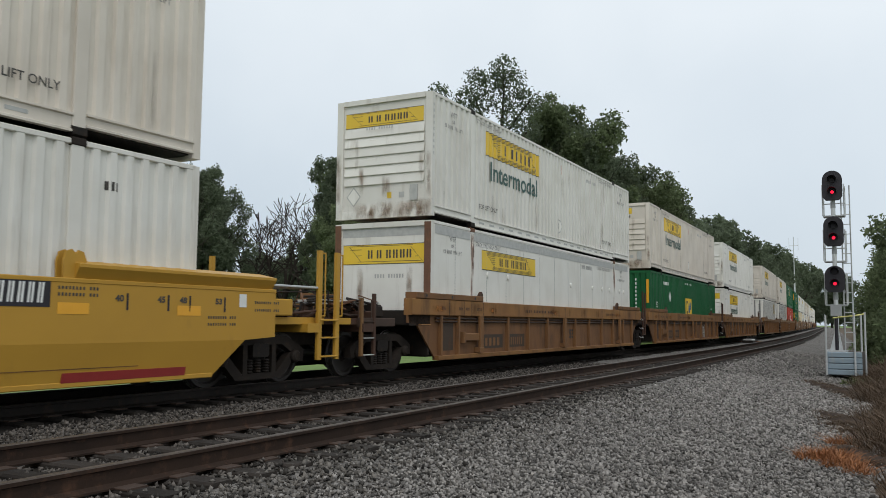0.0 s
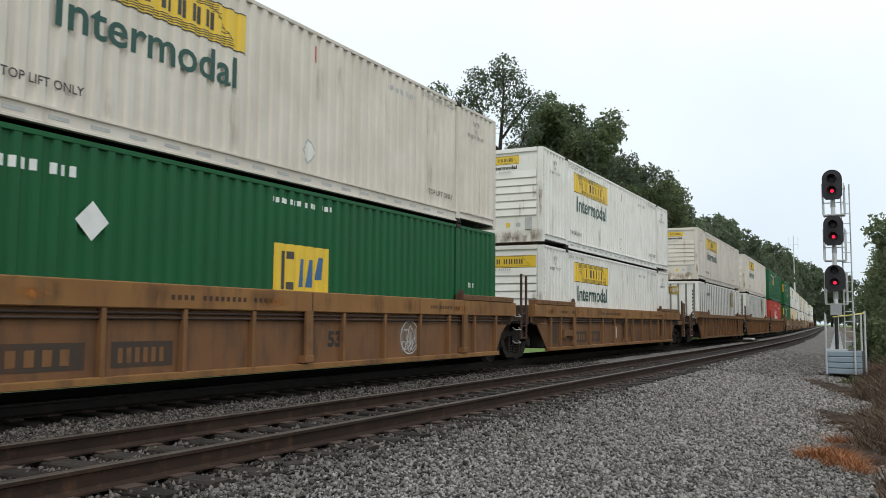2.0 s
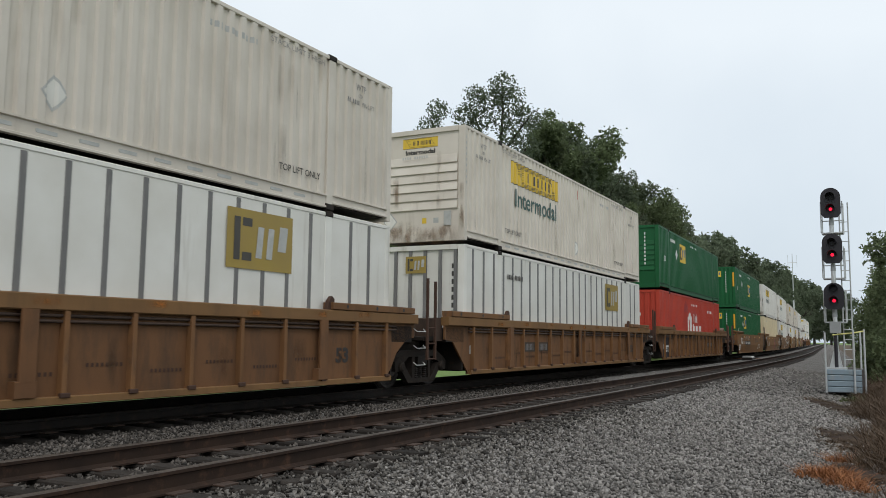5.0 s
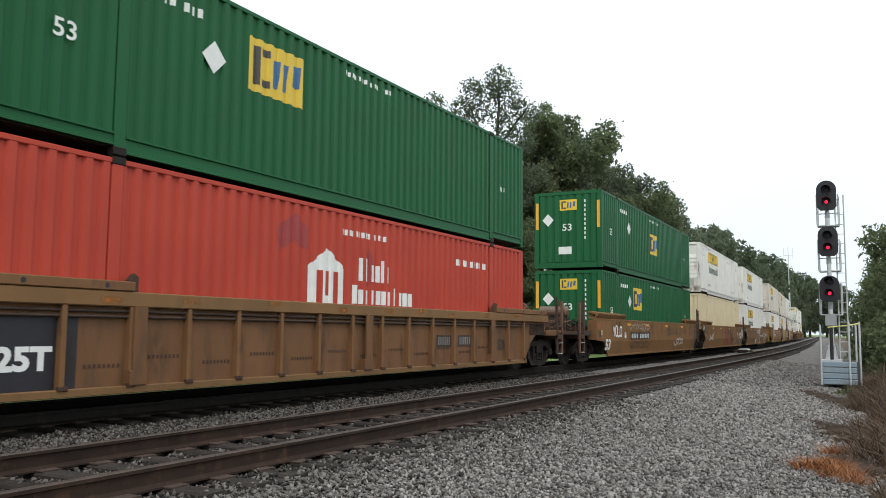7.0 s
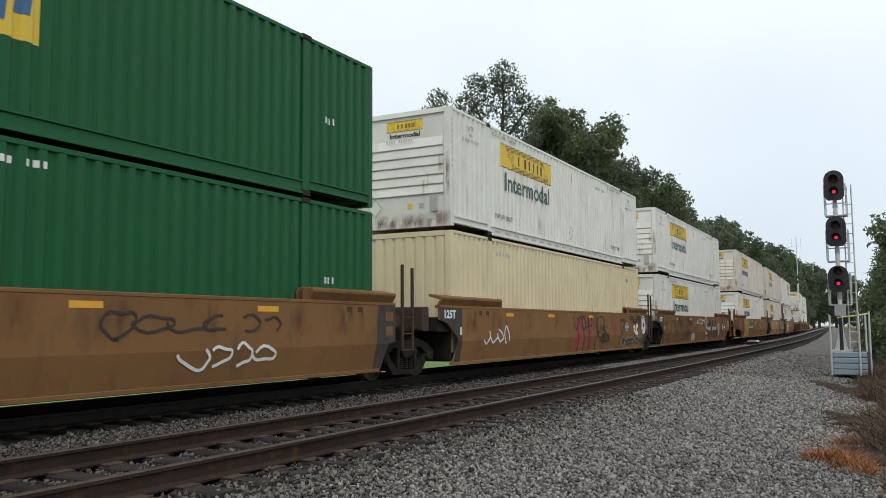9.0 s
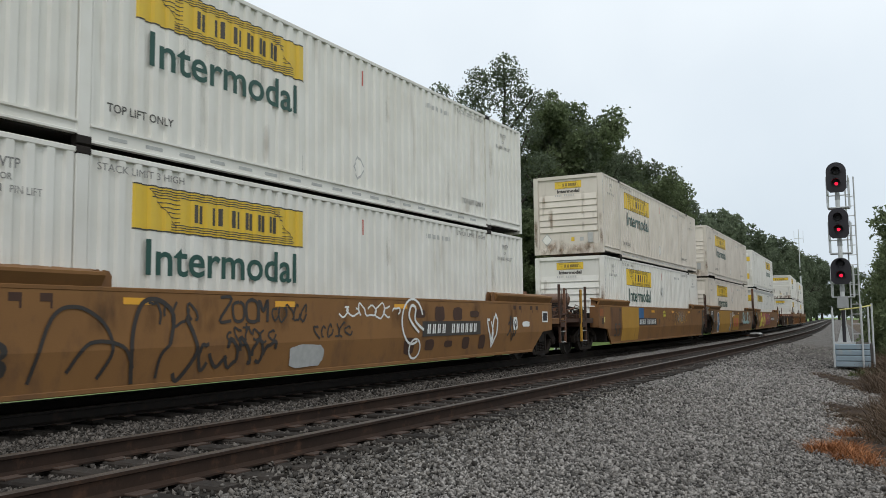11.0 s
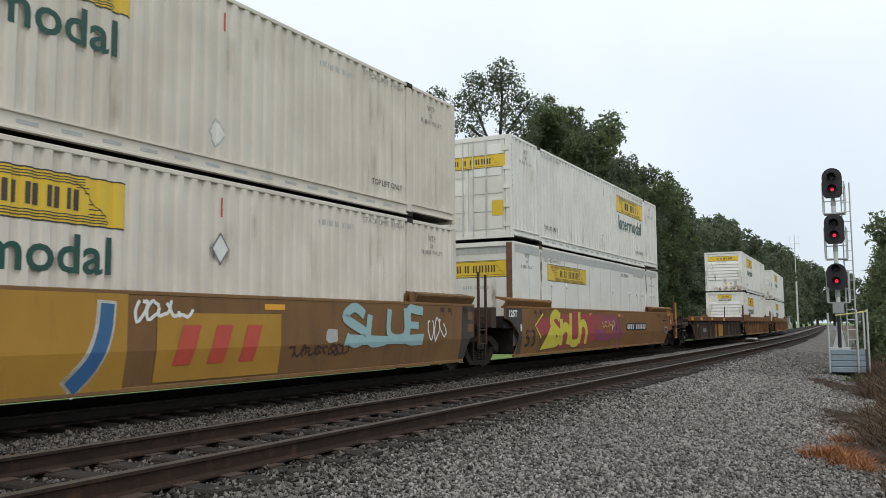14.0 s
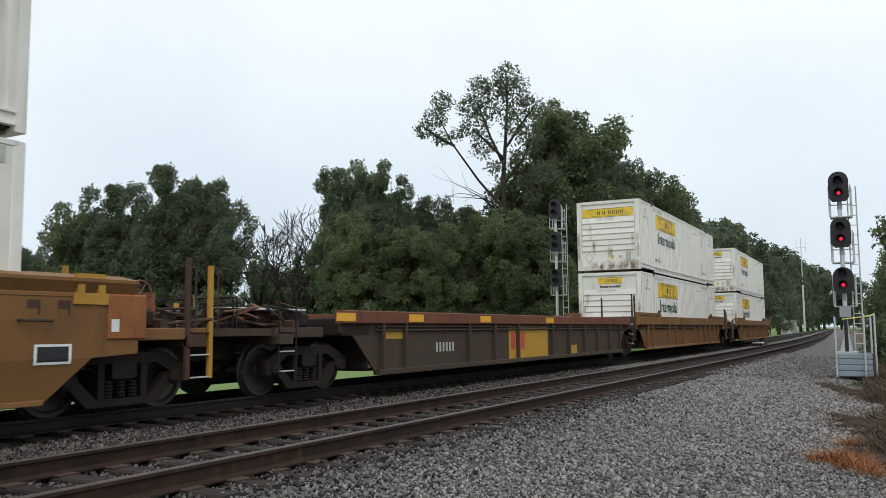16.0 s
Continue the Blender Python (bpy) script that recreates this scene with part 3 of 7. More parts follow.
# compass angle to the left of the track, height angle of the top, distance
SKYLINE = [(21.7, 15.0, 78), (20.6, 14.4, 80), (19.4, 12.8, 86), (18.5, 11.9, 90), (17.7, 11.2, 92), (16.9, 10.7, 96), (16.3, 10.2, 99), (15.6, 9.6, 103), (15.0, 9.2, 106), (14.2, 8.5, 109), (13.6, 8.0, 114), (12.5, 7.5, 124), (11.5, 6.8, 136),
           (10.6, 6.9, 150), (10.0, 6.4, 166), (9.0, 5.2, 190), (8.3, 5.2, 215), (7.6, 5.1, 245), (6.9, 4.7, 320), (6.3, 4.3, 350), (5.9, 3.9, 380), (5.6, 3.7, 410), (5.25, 3.8, 430), (4.95, 3.6, 560), (4.0, 3.2, 470), (3.65, 3.3, 440), (3.3, 3.1, 420),
           (61, 5.6, 98), (58, 5.0, 104), (56, 5.2, 102), (54.0, 6.2, 98), (52.4, 8.0, 92), (50.8, 9.2, 88), (49.2, 9.4, 84), (47.2, 10.6, 80), (45.8, 9.8, 82), (44.4, 9.8, 80),
           (36.4, 10.8, 76), (34.8, 11.2, 78), (33.4, 11.4, 74), (32.0, 10.4, 76), (30.4, 9.0, 78), (28.8, 8.4, 80), (27.2, 8.2, 82), (25.6, 8.0, 82), (24.0, 8.2, 84), (42.0, 4.6, 108), (41.0, 4.4, 112), (40.0, 4.0, 116), (39.2, 4.4, 110), (38.2, 5.4, 104), (63.5, 6, 98), (66, 7, 96)]
for az, el, d in SKYLINE:
    a, k = radians(az), (int(rng.integers(0, 4)) if d < 110 else int(rng.integers(5, 7)))
    spots.append((k, -math.sin(a) * d, math.cos(a) * d, (d * math.tan(radians(el)) + 1.9) / TOPS[k], rng.uniform(0, 360)))
    if d < 150:
        a = radians(az + rng.uniform(-0.6, 0.6))
        spots.append((7, -math.sin(a) * (d - 5), math.cos(a) * (d - 5), rng.uniform(0.55, 0.9) * min(1, d * math.tan(radians(el)) / 12), rng.uniform(0, 360)))
        a += radians(0.9)
        spots.append((7, -math.sin(a) * (d + 3), math.cos(a) * (d + 3), rng.uniform(0.7, 1.0) * min(1, d * math.tan(radians(el)) / 12), rng.uniform(0, 360)))
    if d < 110 and not 36 < az < 46:
        a = radians(az - 0.8)
        spots.append((int(rng.integers(5, 7)), -math.sin(a) * (d + 14), math.cos(a) * (d + 14), ((d + 14) * math.tan(radians(el * 0.84)) + 1.9) / 18.0, rng.uniform(0, 360)))
for k in range(9):
    a, d = radians(22.4 + 1.75 * k + rng.uniform(-0.3, 0.3)), 70 + rng.uniform(-2, 2)
    spots.append((2, -math.sin(a) * d, math.cos(a) * d, (d * math.tan(radians(6.6 + 1.4 * rng.random())) + 1.9) / TOPS[2], rng.uniform(0, 360)))
stand(kinds, spots, "trees behind the tracks")
bush = [(4, x, y, s, rng.uniform(0, 360)) for x, y, s in ((1.0, 47, 0.86), (2.6, 53, 0.92), (0.4, 58, 0.75), (1.5, 46, 0.7), (1.9, 50, 0.8), (1.1, 54, 0.7), (2.4, 43, 0.75), (1.0, 68, 0.95), (-0.2, 80, 0.9), (0.6, 94, 1.1), (-1.0, 112, 1.05), (-1.6, 135, 1.1), (-2.6, 165, 1.15), (-3.6, 200, 1.2))]
bush += [(7, x, y, k, rng.uniform(0, 360)) for x, y, k in ((0.9, 34, 0.5), (0.0, 36, 0.42), (0.1, 44, 0.55), (1.6, 38, 0.62), (0.5, 41, 0.5), (1.0, 46, 0.6), (0.2, 52, 0.6), (-0.2, 60, 0.6), (-0.8, 72, 0.6))]
bush += [(5, near_x(y) + 14 + rng.uniform(0, 4), y, 0.6, rng.uniform(0, 360)) for y in (85, 110, 150, 210)]
stand(kinds, bush, "trees along the verge")


def tall_tree(x, y):
    """A tall bare-stemmed tree with loose tufts of leaves, one long branch reaching out to the left."""
    top = tagged(new("tree"), "tall slender tree with bare stem and loose leaf tufts", "tree", "trees behind the tracks")
    top.matrix_basis = pose(x, y, ground_z(x, y), 0, 0, 25) @ Matrix.Diagonal((1.05, 1.05, 1.06, 1))
    g = Geo()
    stem = [(0, 0, -0.3), (-0.1, 0, 5), (0.1, 0.2, 10), (-0.2, 0, 13.5), (0.1, 0.1, 17.5), (0.3, 0, 21), (0.2, 0, 23.5)]
    for k in range(6):
        g.tube(stem[k], stem[k + 1], 0.34 - 0.05 * k, 0.29 - 0.05 * k, 8)
    arms = [[(0, 0, 11.6), (-2.2, 0.2, 14.2), (-4.4, 0.3, 17.4), (-5.9, 0.2, 20.4)], [(-4.2, 0.3, 17.2), (-5.6, 0.6, 18.0), (-6.8, 0.4, 18.9)], [(0, 0, 9.8), (1.6, -0.4, 11.6), (3.2, -0.6, 14.0)],
            [(0.1, 0, 15), (-1.2, 0.5, 18), (-2.2, 0.4, 20.8)], [(0.2, 0, 17), (1.6, 0.6, 19.2), (2.6, 0.3, 20.4)], [(0, 0, 14), (1.5, -0.6, 15.8), (2.2, -0.4, 17.5)], [(-0.1, 0, 16), (-1.4, -0.6, 17.2), (-2.6, -0.5, 18.4)]]
    for arm in arms:
        for k in range(len(arm) - 1):
            g.tube(arm[k], arm[k + 1], 0.13 - 0.03 * k, 0.1 - 0.03 * k, 6)
    part("trunk", g, BARK, top)
    tufts = [(0.3, 0, 23.0, 1.3), (0.9, 0.3, 21.6, 1.5), (-0.6, 0, 21.8, 1.2), (-1.9, 0.3, 22.2, 1.1), (-2.9, 0.3, 20.6, 1.2), (-1.4, 0.2, 20.2, 1.2), (-5.2, 0.2, 21.0, 1.0), (-5.8, 0.2, 19.6, 1.1), (-6.8, 0.4, 18.6, 0.9),
             (-5.4, 0.5, 17.9, 0.8), (-4.0, 0.3, 18.2, 0.7), (-2.4, -0.4, 18.6, 1.3), (-1.8, 0.1, 17.0, 1.1), (0.9, -0.4, 18.6, 1.2), (2.4, 0.3, 20.2, 1.2), (2.2, -0.3, 17.6, 1.3), (1.2, -0.5, 16.0, 0.9), (-0.8, 0, 15.2, 0.8),
             (3.2, -0.5, 14.6, 1.3), (2.2, -0.4, 12.6, 0.9), (0.4, 0, 19.8, 0.9), (1.4, 0, 14, 0.7)]
    part("crown", leaf_cloud(np.random.default_rng(77), [(*q, 0.85) for q in tufts], 9000, 0.125, "crown", LEAF), LEAF, top)


tall_tree(-30.7, 66.0)
for k, (az, d, h) in enumerate(((41.2, 84, 12.0), (39.6, 86, 13.0), (38.6, 88, 14.5))):
    dead = tree(60 + k, h, 3, 0, 0.2, BARK, "bare dead tree with grey leafless branches", bare=True, depth=4)
    dead.matrix_basis = pose(-math.sin(radians(az)) * d, math.cos(radians(az)) * d, -0.9, 0, 0, 70 * k)
    tagged(dead, group="trees behind the tracks")


# ---- signals ----
def signal(label, m, heads=(5.35, 3.9, 2.45), base=0.5, top=6.2, lit=True):
    s = tagged(new("railway_signal"), label, "railway signal", "railway signals")
    s.matrix_basis = m
    part("mast", Geo().tube((0, 0, base), (0, 0, top - 0.4), 0.065, 0.065, 12), GALV, s, "galvanized steel mast")
    part("mast_foot", Geo().prism([(-0.2, base), (0.16, base), (0.07, base + 0.5), (-0.07, base + 0.5)], "y", -0.1, 0.1).box(-0.28, 0.28, -0.28, 0.28, base - 0.06, base + 0.02), GALV, s)
    part("junction_box", Geo().cbox(-0.15, 0.15, -0.16, 0.1, 1.34, 1.68), HUT, s, "grey steel junction box")
    part("cable_conduit", Geo().tube((0, -0.1, base), (0, -0.1, 1.36), 0.05), SIGNALBLACK, s, "dark cable conduit")
    for k, z in enumerate(heads):
        w, h = 0.28, (0.92 if k < 2 else 0.8)
        arc = [(w * math.cos(a), z + h - w + w * math.sin(a)) for a in [math.pi * i / 12 for i in range(13)]]
        low = [(-w, z + 0.12), (-w + 0.1, z), (w - 0.1, z), (w, z + 0.12)]
        head = part("signal_head", Geo().prism(arc + low, "y", -0.16, -0.12).cbox(-0.2, 0.2, -0.12, 0.16, z + 0.08, z + h - 0.12), SIGNALBLACK, s, "black oval signal background plate")
        for j in range(2):
            zc = z + 0.26 + j * 0.36
            hood = Geo()
            for i in range(10):
                a0, a1 = radians(-20 + 22 * i), radians(2 + 22 * i)
                hood.add([(0.13 * math.cos(a), y, zc + 0.13 * math.sin(a)) for a in (a0, a1) for y in (-0.16, -0.42 + 0.12 * (math.sin(a) < 0.2))], [(0, 1, 3, 2)])
            part("lamp_hood", hood, SIGNALBLACK, head)
            r = 0.05 if lit and j == 0 else 0.09
            lens = Geo().lathe([(-0.175, r * 0.8), (-0.162, r)], (0, 0, zc), "y", 16)
            part("lens", lens, REDLAMP if j == 0 and lit else SIGNALBLACK, head, "lit red lens" if j == 0 and lit else "")
        part("bracket", Geo().tube((0, 0, z - 0.22), (0, 0, z + 0.1), 0.075, 0.06, 10).tube((0, -0.1, z + 0.3), (0, 0.05, z + 0.3), 0.06), HUT, s)
        zf = z - 0.42 + (0.06 if k == 2 else 0)
        cage = part("service_platform", Geo().box(-0.3, 0.3, 0.1, 0.62, zf - 0.03, zf), GALV, s, "galvanized service platform with rails")
        for zz in (zf + 0.42, zf + 0.84):
            part("cage_rail", Geo().path([(-0.3, 0.1, zz), (-0.3, 0.62, zz), (0.3, 0.62, zz), (0.3, 0.1, zz)], 0.018), GALV, cage)
        for x, y in ((-0.3, 0.1), (-0.3, 0.62), (0.3, 0.62), (0.3, 0.1)):
            part("cage_post", Geo().tube((x, y, zf), (x, y, zf + 0.95), 0.018), GALV, cage)
    for x in (0.2, 0.44):
        part("ladder_rail", Geo().path([(x, 0.35, base), (x, 0.35, top - 0.35)], 0.022), GALV, s)
    rung = Geo().tube((0.2, 0.35, 0), (0.44, 0.35, 0), 0.012).mesh("rung", GALV)
    z = base + 0.25
    while z < top - 0.75:
        part("rung", rung, GALV, s).location = (0, 0, z)
        z += 0.3
    return s


signal("three-headed railway signal showing red lights on a ladder mast", pose(-1.83, 28, 0, 0, 0, 0), heads=(4.84, 3.44, 2.05), base=0.3, top=5.7)
signal("three-headed railway signal seen dark beyond the train", pose(-14.3, 36.2, 0, 0, 0, 8), heads=(6.15, 4.62, 3.0), base=-0.6, top=7.2, lit=False)

# raised signal platform
p = tagged(new("signal_platform"), "steel-walled raised signal platform with posts and a yellow rail", "platform")
p.matrix_basis = pose(-1.8, 27.9, 0.2)
for i in range(-1, 3):
    part("wall_plank", Geo().cbox(-0.24, 0.66, -0.62, -0.56, -0.42 + 0.17 * i, -0.26 + 0.17 * i, 0.02), BLUESTEEL, p)
    part("wall_plank", Geo().cbox(-0.3, -0.24, -0.62, 1.4, -0.42 + 0.17 * i, -0.26 + 0.17 * i, 0.02), BLUESTEEL, p)
part("fill", Geo().box(-0.24, 0.66, -0.56, 1.4, -0.6, 0.07), DIRT, p, "dark gravel fill")
for x, y, z in ((-0.28, -0.66, 1.15), (0.48, -0.66, 1.2), (0.62, 0.3, 1.18), (0.75, -0.4, 1.25)):
    part("post", Geo().tube((x, y, -0.6), (x, y, z), 0.028, 0.028, 10), GALV, p)
part("handrail", Geo().path([(-0.1, -0.3, 1.08), (0.48, -0.64, 1.14), (0.75, -0.4, 1.2)], 0.02), HAZARD, p, "yellow handrail")
fan = Geo()
fan.add([(x, y, ground_z(x, y) + 0.035) for x, y in ((-5.0, 37.5), (-4.3, 34.8), (-3.2, 32.4), (-2.2, 30.6), (-1.7, 34), (-2.2, 37.6), (-3.2, 39.4), (-4.4, 39.2))], [tuple(range(8))])
tagged(part("gravel_patch", fan, DIRT), "patch of dark damp gravel beside the signal", "gravel", kind="structure")

# far equipment
mast = tagged(new("radio_mast"), "tall slim grey steel radio mast with small aerials", "mast")
mast.matrix_basis = pose(-31.8, 299, -0.8)
part("pole", Geo().tube((0, 0, 0), (0, 0, 16), 0.3, 0.26, 10).tube((0, 0, 16), (0, 0, 31.0), 0.16, 0.1, 8), GALV, mast)
part("aerial", Geo().tube((-1.4, 0, 28), (1.4, 0, 28), 0.07).tube((-1.4, 0, 26.5), (-1.4, 0, 30.5), 0.05).tube((1.4, 0, 26.5), (1.4, 0, 30.5), 0.05), GALV, mast)
hut = tagged(new("equipment_hut"), "small grey metal trackside equipment hut", "hut")
hut.matrix_basis = pose(-28.0, 230, -0.8)
part("body", Geo().cbox(-1.6, 1.6, -1.2, 1.2, 0, 3.4, 0.05), HUT, hut)
part("roof", Geo().prism([(-1.8, 3.4), (1.8, 3.4), (1.7, 3.6), (-1.7, 3.6)], "y", -1.35, 1.35), HUT, hut)
part("door", Geo().box(-0.5, 0.5, -1.24, -1.2, 0.1, 2.3), GALV, hut)
post = tagged(new("marker_post"), "pale trackside marker post beside the hut", "post")
post.matrix_basis = pose(-30.2, 232, -0.8)
part("pole", Geo().tube((0, 0, 0), (0, 0, 6.5), 0.09, 0.08, 8), GALV, post)
part("lamp_box", Geo().cbox(-0.25, 0.25, -0.2, 0.2, 3.6, 4.2), WHITEINK, post)
machine = tagged(new("switch_machine"), "low grey switch machine with pale cover between the tracks", "switch machine")
machine.matrix_basis = pose(far_x(62) + 2.0, 62, -0.28)
part("case", Geo().cbox(-0.35, 0.35, -0.9, 0.9, 0.0, 0.24, 0.03), GRIME, machine)
part("cover", Geo().prism([(-0.33, 0.24), (0.33, 0.24), (0.25, 0.33), (-0.25, 0.33)], "y", -0.85, 0.4), GREYFILM, machine, "pale cover")
part("throw_rod", Geo().tube((-1.6, 0.6, 0.14), (1.2, 0.6, 0.14), 0.03), RUST, machine)


# ---- weeds on the verge ----
def blades(name, spots, count, height, width, mat, label, seed, flop=0.5):
    """Tufts of narrow blades round (x, y, radius)."""
    r = np.random.default_rng(seed)
    w = np.array([q[2] ** 2 for q in spots])
    lo = np.array(spots)[r.choice(len(spots), count, p=w / w.sum())]
    a, d = r.uniform(0, 2 * np.pi, count), lo[:, 2] * np.sqrt(r.random(count))
    x, y = lo[:, 0] + d * np.cos(a), lo[:, 1] + d * np.sin(a)
    z = np.array([ground_z(p, q) for p, q in zip(x, y)])
    h = height * r.uniform(0.35, 1.15, count) * (1.1 - 0.6 * (d / lo[:, 2]) ** 2)
    b, t = r.uniform(0, 2 * np.pi, count), r.normal(size=(count, 2)) * flop * h[:, None]
    dx, dy = np.cos(b) * width, np.sin(b) * width
    base = np.stack([x, y, z - 0.03], 1)
    side = np.stack([dx, dy, 0 * dx], 1)
    mid = base + np.stack([t[:, 0] * 0.35, t[:, 1] * 0.35, h * 0.6], 1)
    tip = base + np.stack([t[:, 0], t[:, 1], h * 0.95], 1)
    v = np.stack([base - side, base + side, mid + side * 0.8, mid - side * 0.8, tip + side * 0.15, tip - side * 0.15], 1).reshape(-1, 3)
    k = 6 * np.arange(count)[:, None]
    f = np.concatenate([k + [0, 1, 2, 3], k + [3, 2, 4, 5]])
    tagged(part(name, bulk(name, v, f, mat), mat), label, "weeds", kind="stuff")


def soil_tongue(x0, y0, x1, y1, r, label):
    """A low tongue of soil lying on the gravel from one point to another."""
    g, n = Geo(), 24
    for k, (f, h) in enumerate(((1.0, -0.03), (0.85, 0.035), (0.5, 0.06), (0.0, 0.07))):
        for q in range(n):
            a = 2 * math.pi * q / n
            u, v = 0.5 + 0.5 * f * math.cos(a), f * math.sin(a) * r * (1 + 0.22 * math.sin(3 * a + x0) + 0.12 * math.sin(7 * a))
            d = math.hypot(x1 - x0, y1 - y0)
            x, y = x0 + (x1 - x0) * u - (y1 - y0) / d * v, y0 + (y1 - y0) * u + (x1 - x0) / d * v
            g.v.append((x, y, ground_z(x, y) + h))
    g.f = [(k * n + q, k * n + (q + 1) % n, (k + 1) * n + (q + 1) % n, (k + 1) * n + q) for k in range(3) for q in range(n)]
    tagged(part("soil_tongue", g, DARKSOIL, smooth=True), label, "soil", kind="structure")


soil_tongue(-2.35, 24.6, -0.5, 20.6, 0.5, "tongue of dark soil creeping onto the gravel")
soil_tongue(-1.45, 17.2, -0.2, 14.2, 0.4, "tongue of dark soil with dead weeds")
soil_tongue(-0.9, 12.6, -0.2, 10.6, 0.3, "small dark soil patch under dead grass")
rng = np.random.default_rng(3)
edge = lambda y, d: (gravel_edge(y) + d, y)
blades("dead_grass", [(-1.05, 11.1, 0.2), (-0.82, 11.2, 0.3), (-0.65, 10.7, 0.25), (-0.5, 10.3, 0.18), (-0.8, 12.6, 0.2)], 2300, 0.2, 0.0055, DRYGRASS, "clump of orange-brown dead grass at the gravel's edge", 1, 0.8)
low = [(-2.25, 24.4, 0.3), (-1.9, 23.8, 0.35), (-1.55, 22.9, 0.45), (-1.2, 21.8, 0.5), (-1.0, 20.8, 0.4), (-1.35, 16.8, 0.22), (-1.1, 15.9, 0.35), (-0.95, 15.0, 0.4), (-0.75, 14.2, 0.35), (-0.7, 11.9, 0.3), (-0.35, 11.0, 0.3)]
blades("low_weeds", low, 15000, 0.12, 0.006, BROWNWEED, "low mat of dark brown weeds creeping onto the gravel", 6, 1.3)
brown = [(*edge(y, rng.uniform(0.15, 1.5)), rng.uniform(0.3, 0.6)) for y in rng.uniform(11.5, 34, 110)] + [(*edge(y, rng.uniform(0.4, 1.2)), 0.35) for y in rng.uniform(7, 11.5, 14)]
blades("dry_weeds", brown, 30000, 0.42, 0.007, BROWNWEED, "matted brown dry weeds beside the gravel", 2, 0.8)
green = [(-1.3, 25.4, 0.3), (-0.9, 25.2, 0.4), (-0.4, 25.4, 0.4), (0.2, 26, 0.5), (-0.6, 29.5, 0.4)]
blades("green_weeds", green, 1600, 0.26, 0.014, GREENWEED, "green weeds at the foot of the signal platform", 4, 0.7)
tall = [(near_x(y) + rng.uniform(6.2, 10), y, rng.uniform(0.6, 1.3)) for y in rng.uniform(24, 70, 60)]
blades("tall_weeds", tall, 16000, 0.95, 0.018, BROWNWEED, "tall brown weeds in front of the trees", 5, 0.3)


# ---- containers: y along, z up from the base, the side at +x faces the camera ----
LEN, TALL, HALF = 16.154, 2.895, 1.297
PITCH, DEEP = 0.27, 0.042


def along(s):
    """From metres behind a container's leading end to its own y."""
    return s - LEN / 2


CUTS = [0.0, 0.38, 0.5, 0.88, 1.0]


def dent(y):
    """How far the corrugated wall lies inside its crests."""
    u = (y / PITCH) % 1.0
    if u < 0.38:
        return 0.0
    if u < 0.5:
        return DEEP * (u - 0.38) / 0.12
    if u < 0.88:
        return DEEP
    return DEEP * (1 - u) / 0.12


def breaks(a, b):
    k0, k1 = int(math.floor(a / PITCH)) - 1, int(math.ceil(b / PITCH)) + 1
    return [a] + [v for k in range(k0, k1) for c in CUTS[:-1] for v in [(k + c) * PITCH] if a + 1e-4 < v < b - 1e-4] + [b]


def corrugated(side, spans, z0, z1):
    g = Geo()
    for a, b in spans:
        ys = breaks(a, b)
        g.add([(side * (HALF - 0.006 - dent(y)), y, z) for y in ys for z in (z0, z1)], [(2 * i, 2 * i + 2, 2 * i + 3, 2 * i + 1) for i in range(len(ys) - 1)])
    return g


letter_cache = {}


def letters(text, w, h, bold=0.045):
    """A word as flat faces in a box w wide and h high."""
    key = (text, bold)
    if key not in letter_cache:
        cu = bpy.data.curves.new("letters", "FONT")
        cu.body, cu.offset, cu.resolution_u = text, bold, 3
        ob = new("letters", cu)
        bpy.context.view_layer.update()
        me = bpy.data.meshes.new_from_object(ob.evaluated_get(bpy.context.evaluated_depsgraph_get()))
        co = np.array([v.co[:2] for v in me.vertices])
        lo, hi = co.min(0), co.max(0)
        letter_cache[key] = ((co - lo) / (hi - lo), [tuple(p.vertices) for p in me.polygons])
        bpy.data.objects.remove(ob)
        bpy.data.curves.remove(cu)
        bpy.data.meshes.remove(me)
    co, faces = letter_cache[key]
    return [(a * w, b * h) for a, b in co], faces


def rects(*boxes):
    """Flat bars from (x0, x1, y0, y1)."""
    v, f = [], []
    for a, b, c, d in boxes:
        f.append(tuple(range(len(v), len(v) + 4)))
        v += [(a, c), (b, c), (b, d), (a, d)]
    return v, f


def polys(*ps):
    v, f = [], []
    for p in ps:
        f.append(tuple(range(len(v), len(v) + len(p))))
        v += list(p)
    return v, f


def bars(text, w, h, gap=0.45):
    """Plain bars for writing: one for each character, none for a space."""
    n = len(text)
    step = w / n
    return rects(*[(i * step, i * step + step * (1 - gap), 0, h) for i, c in enumerate(text) if c != " "])


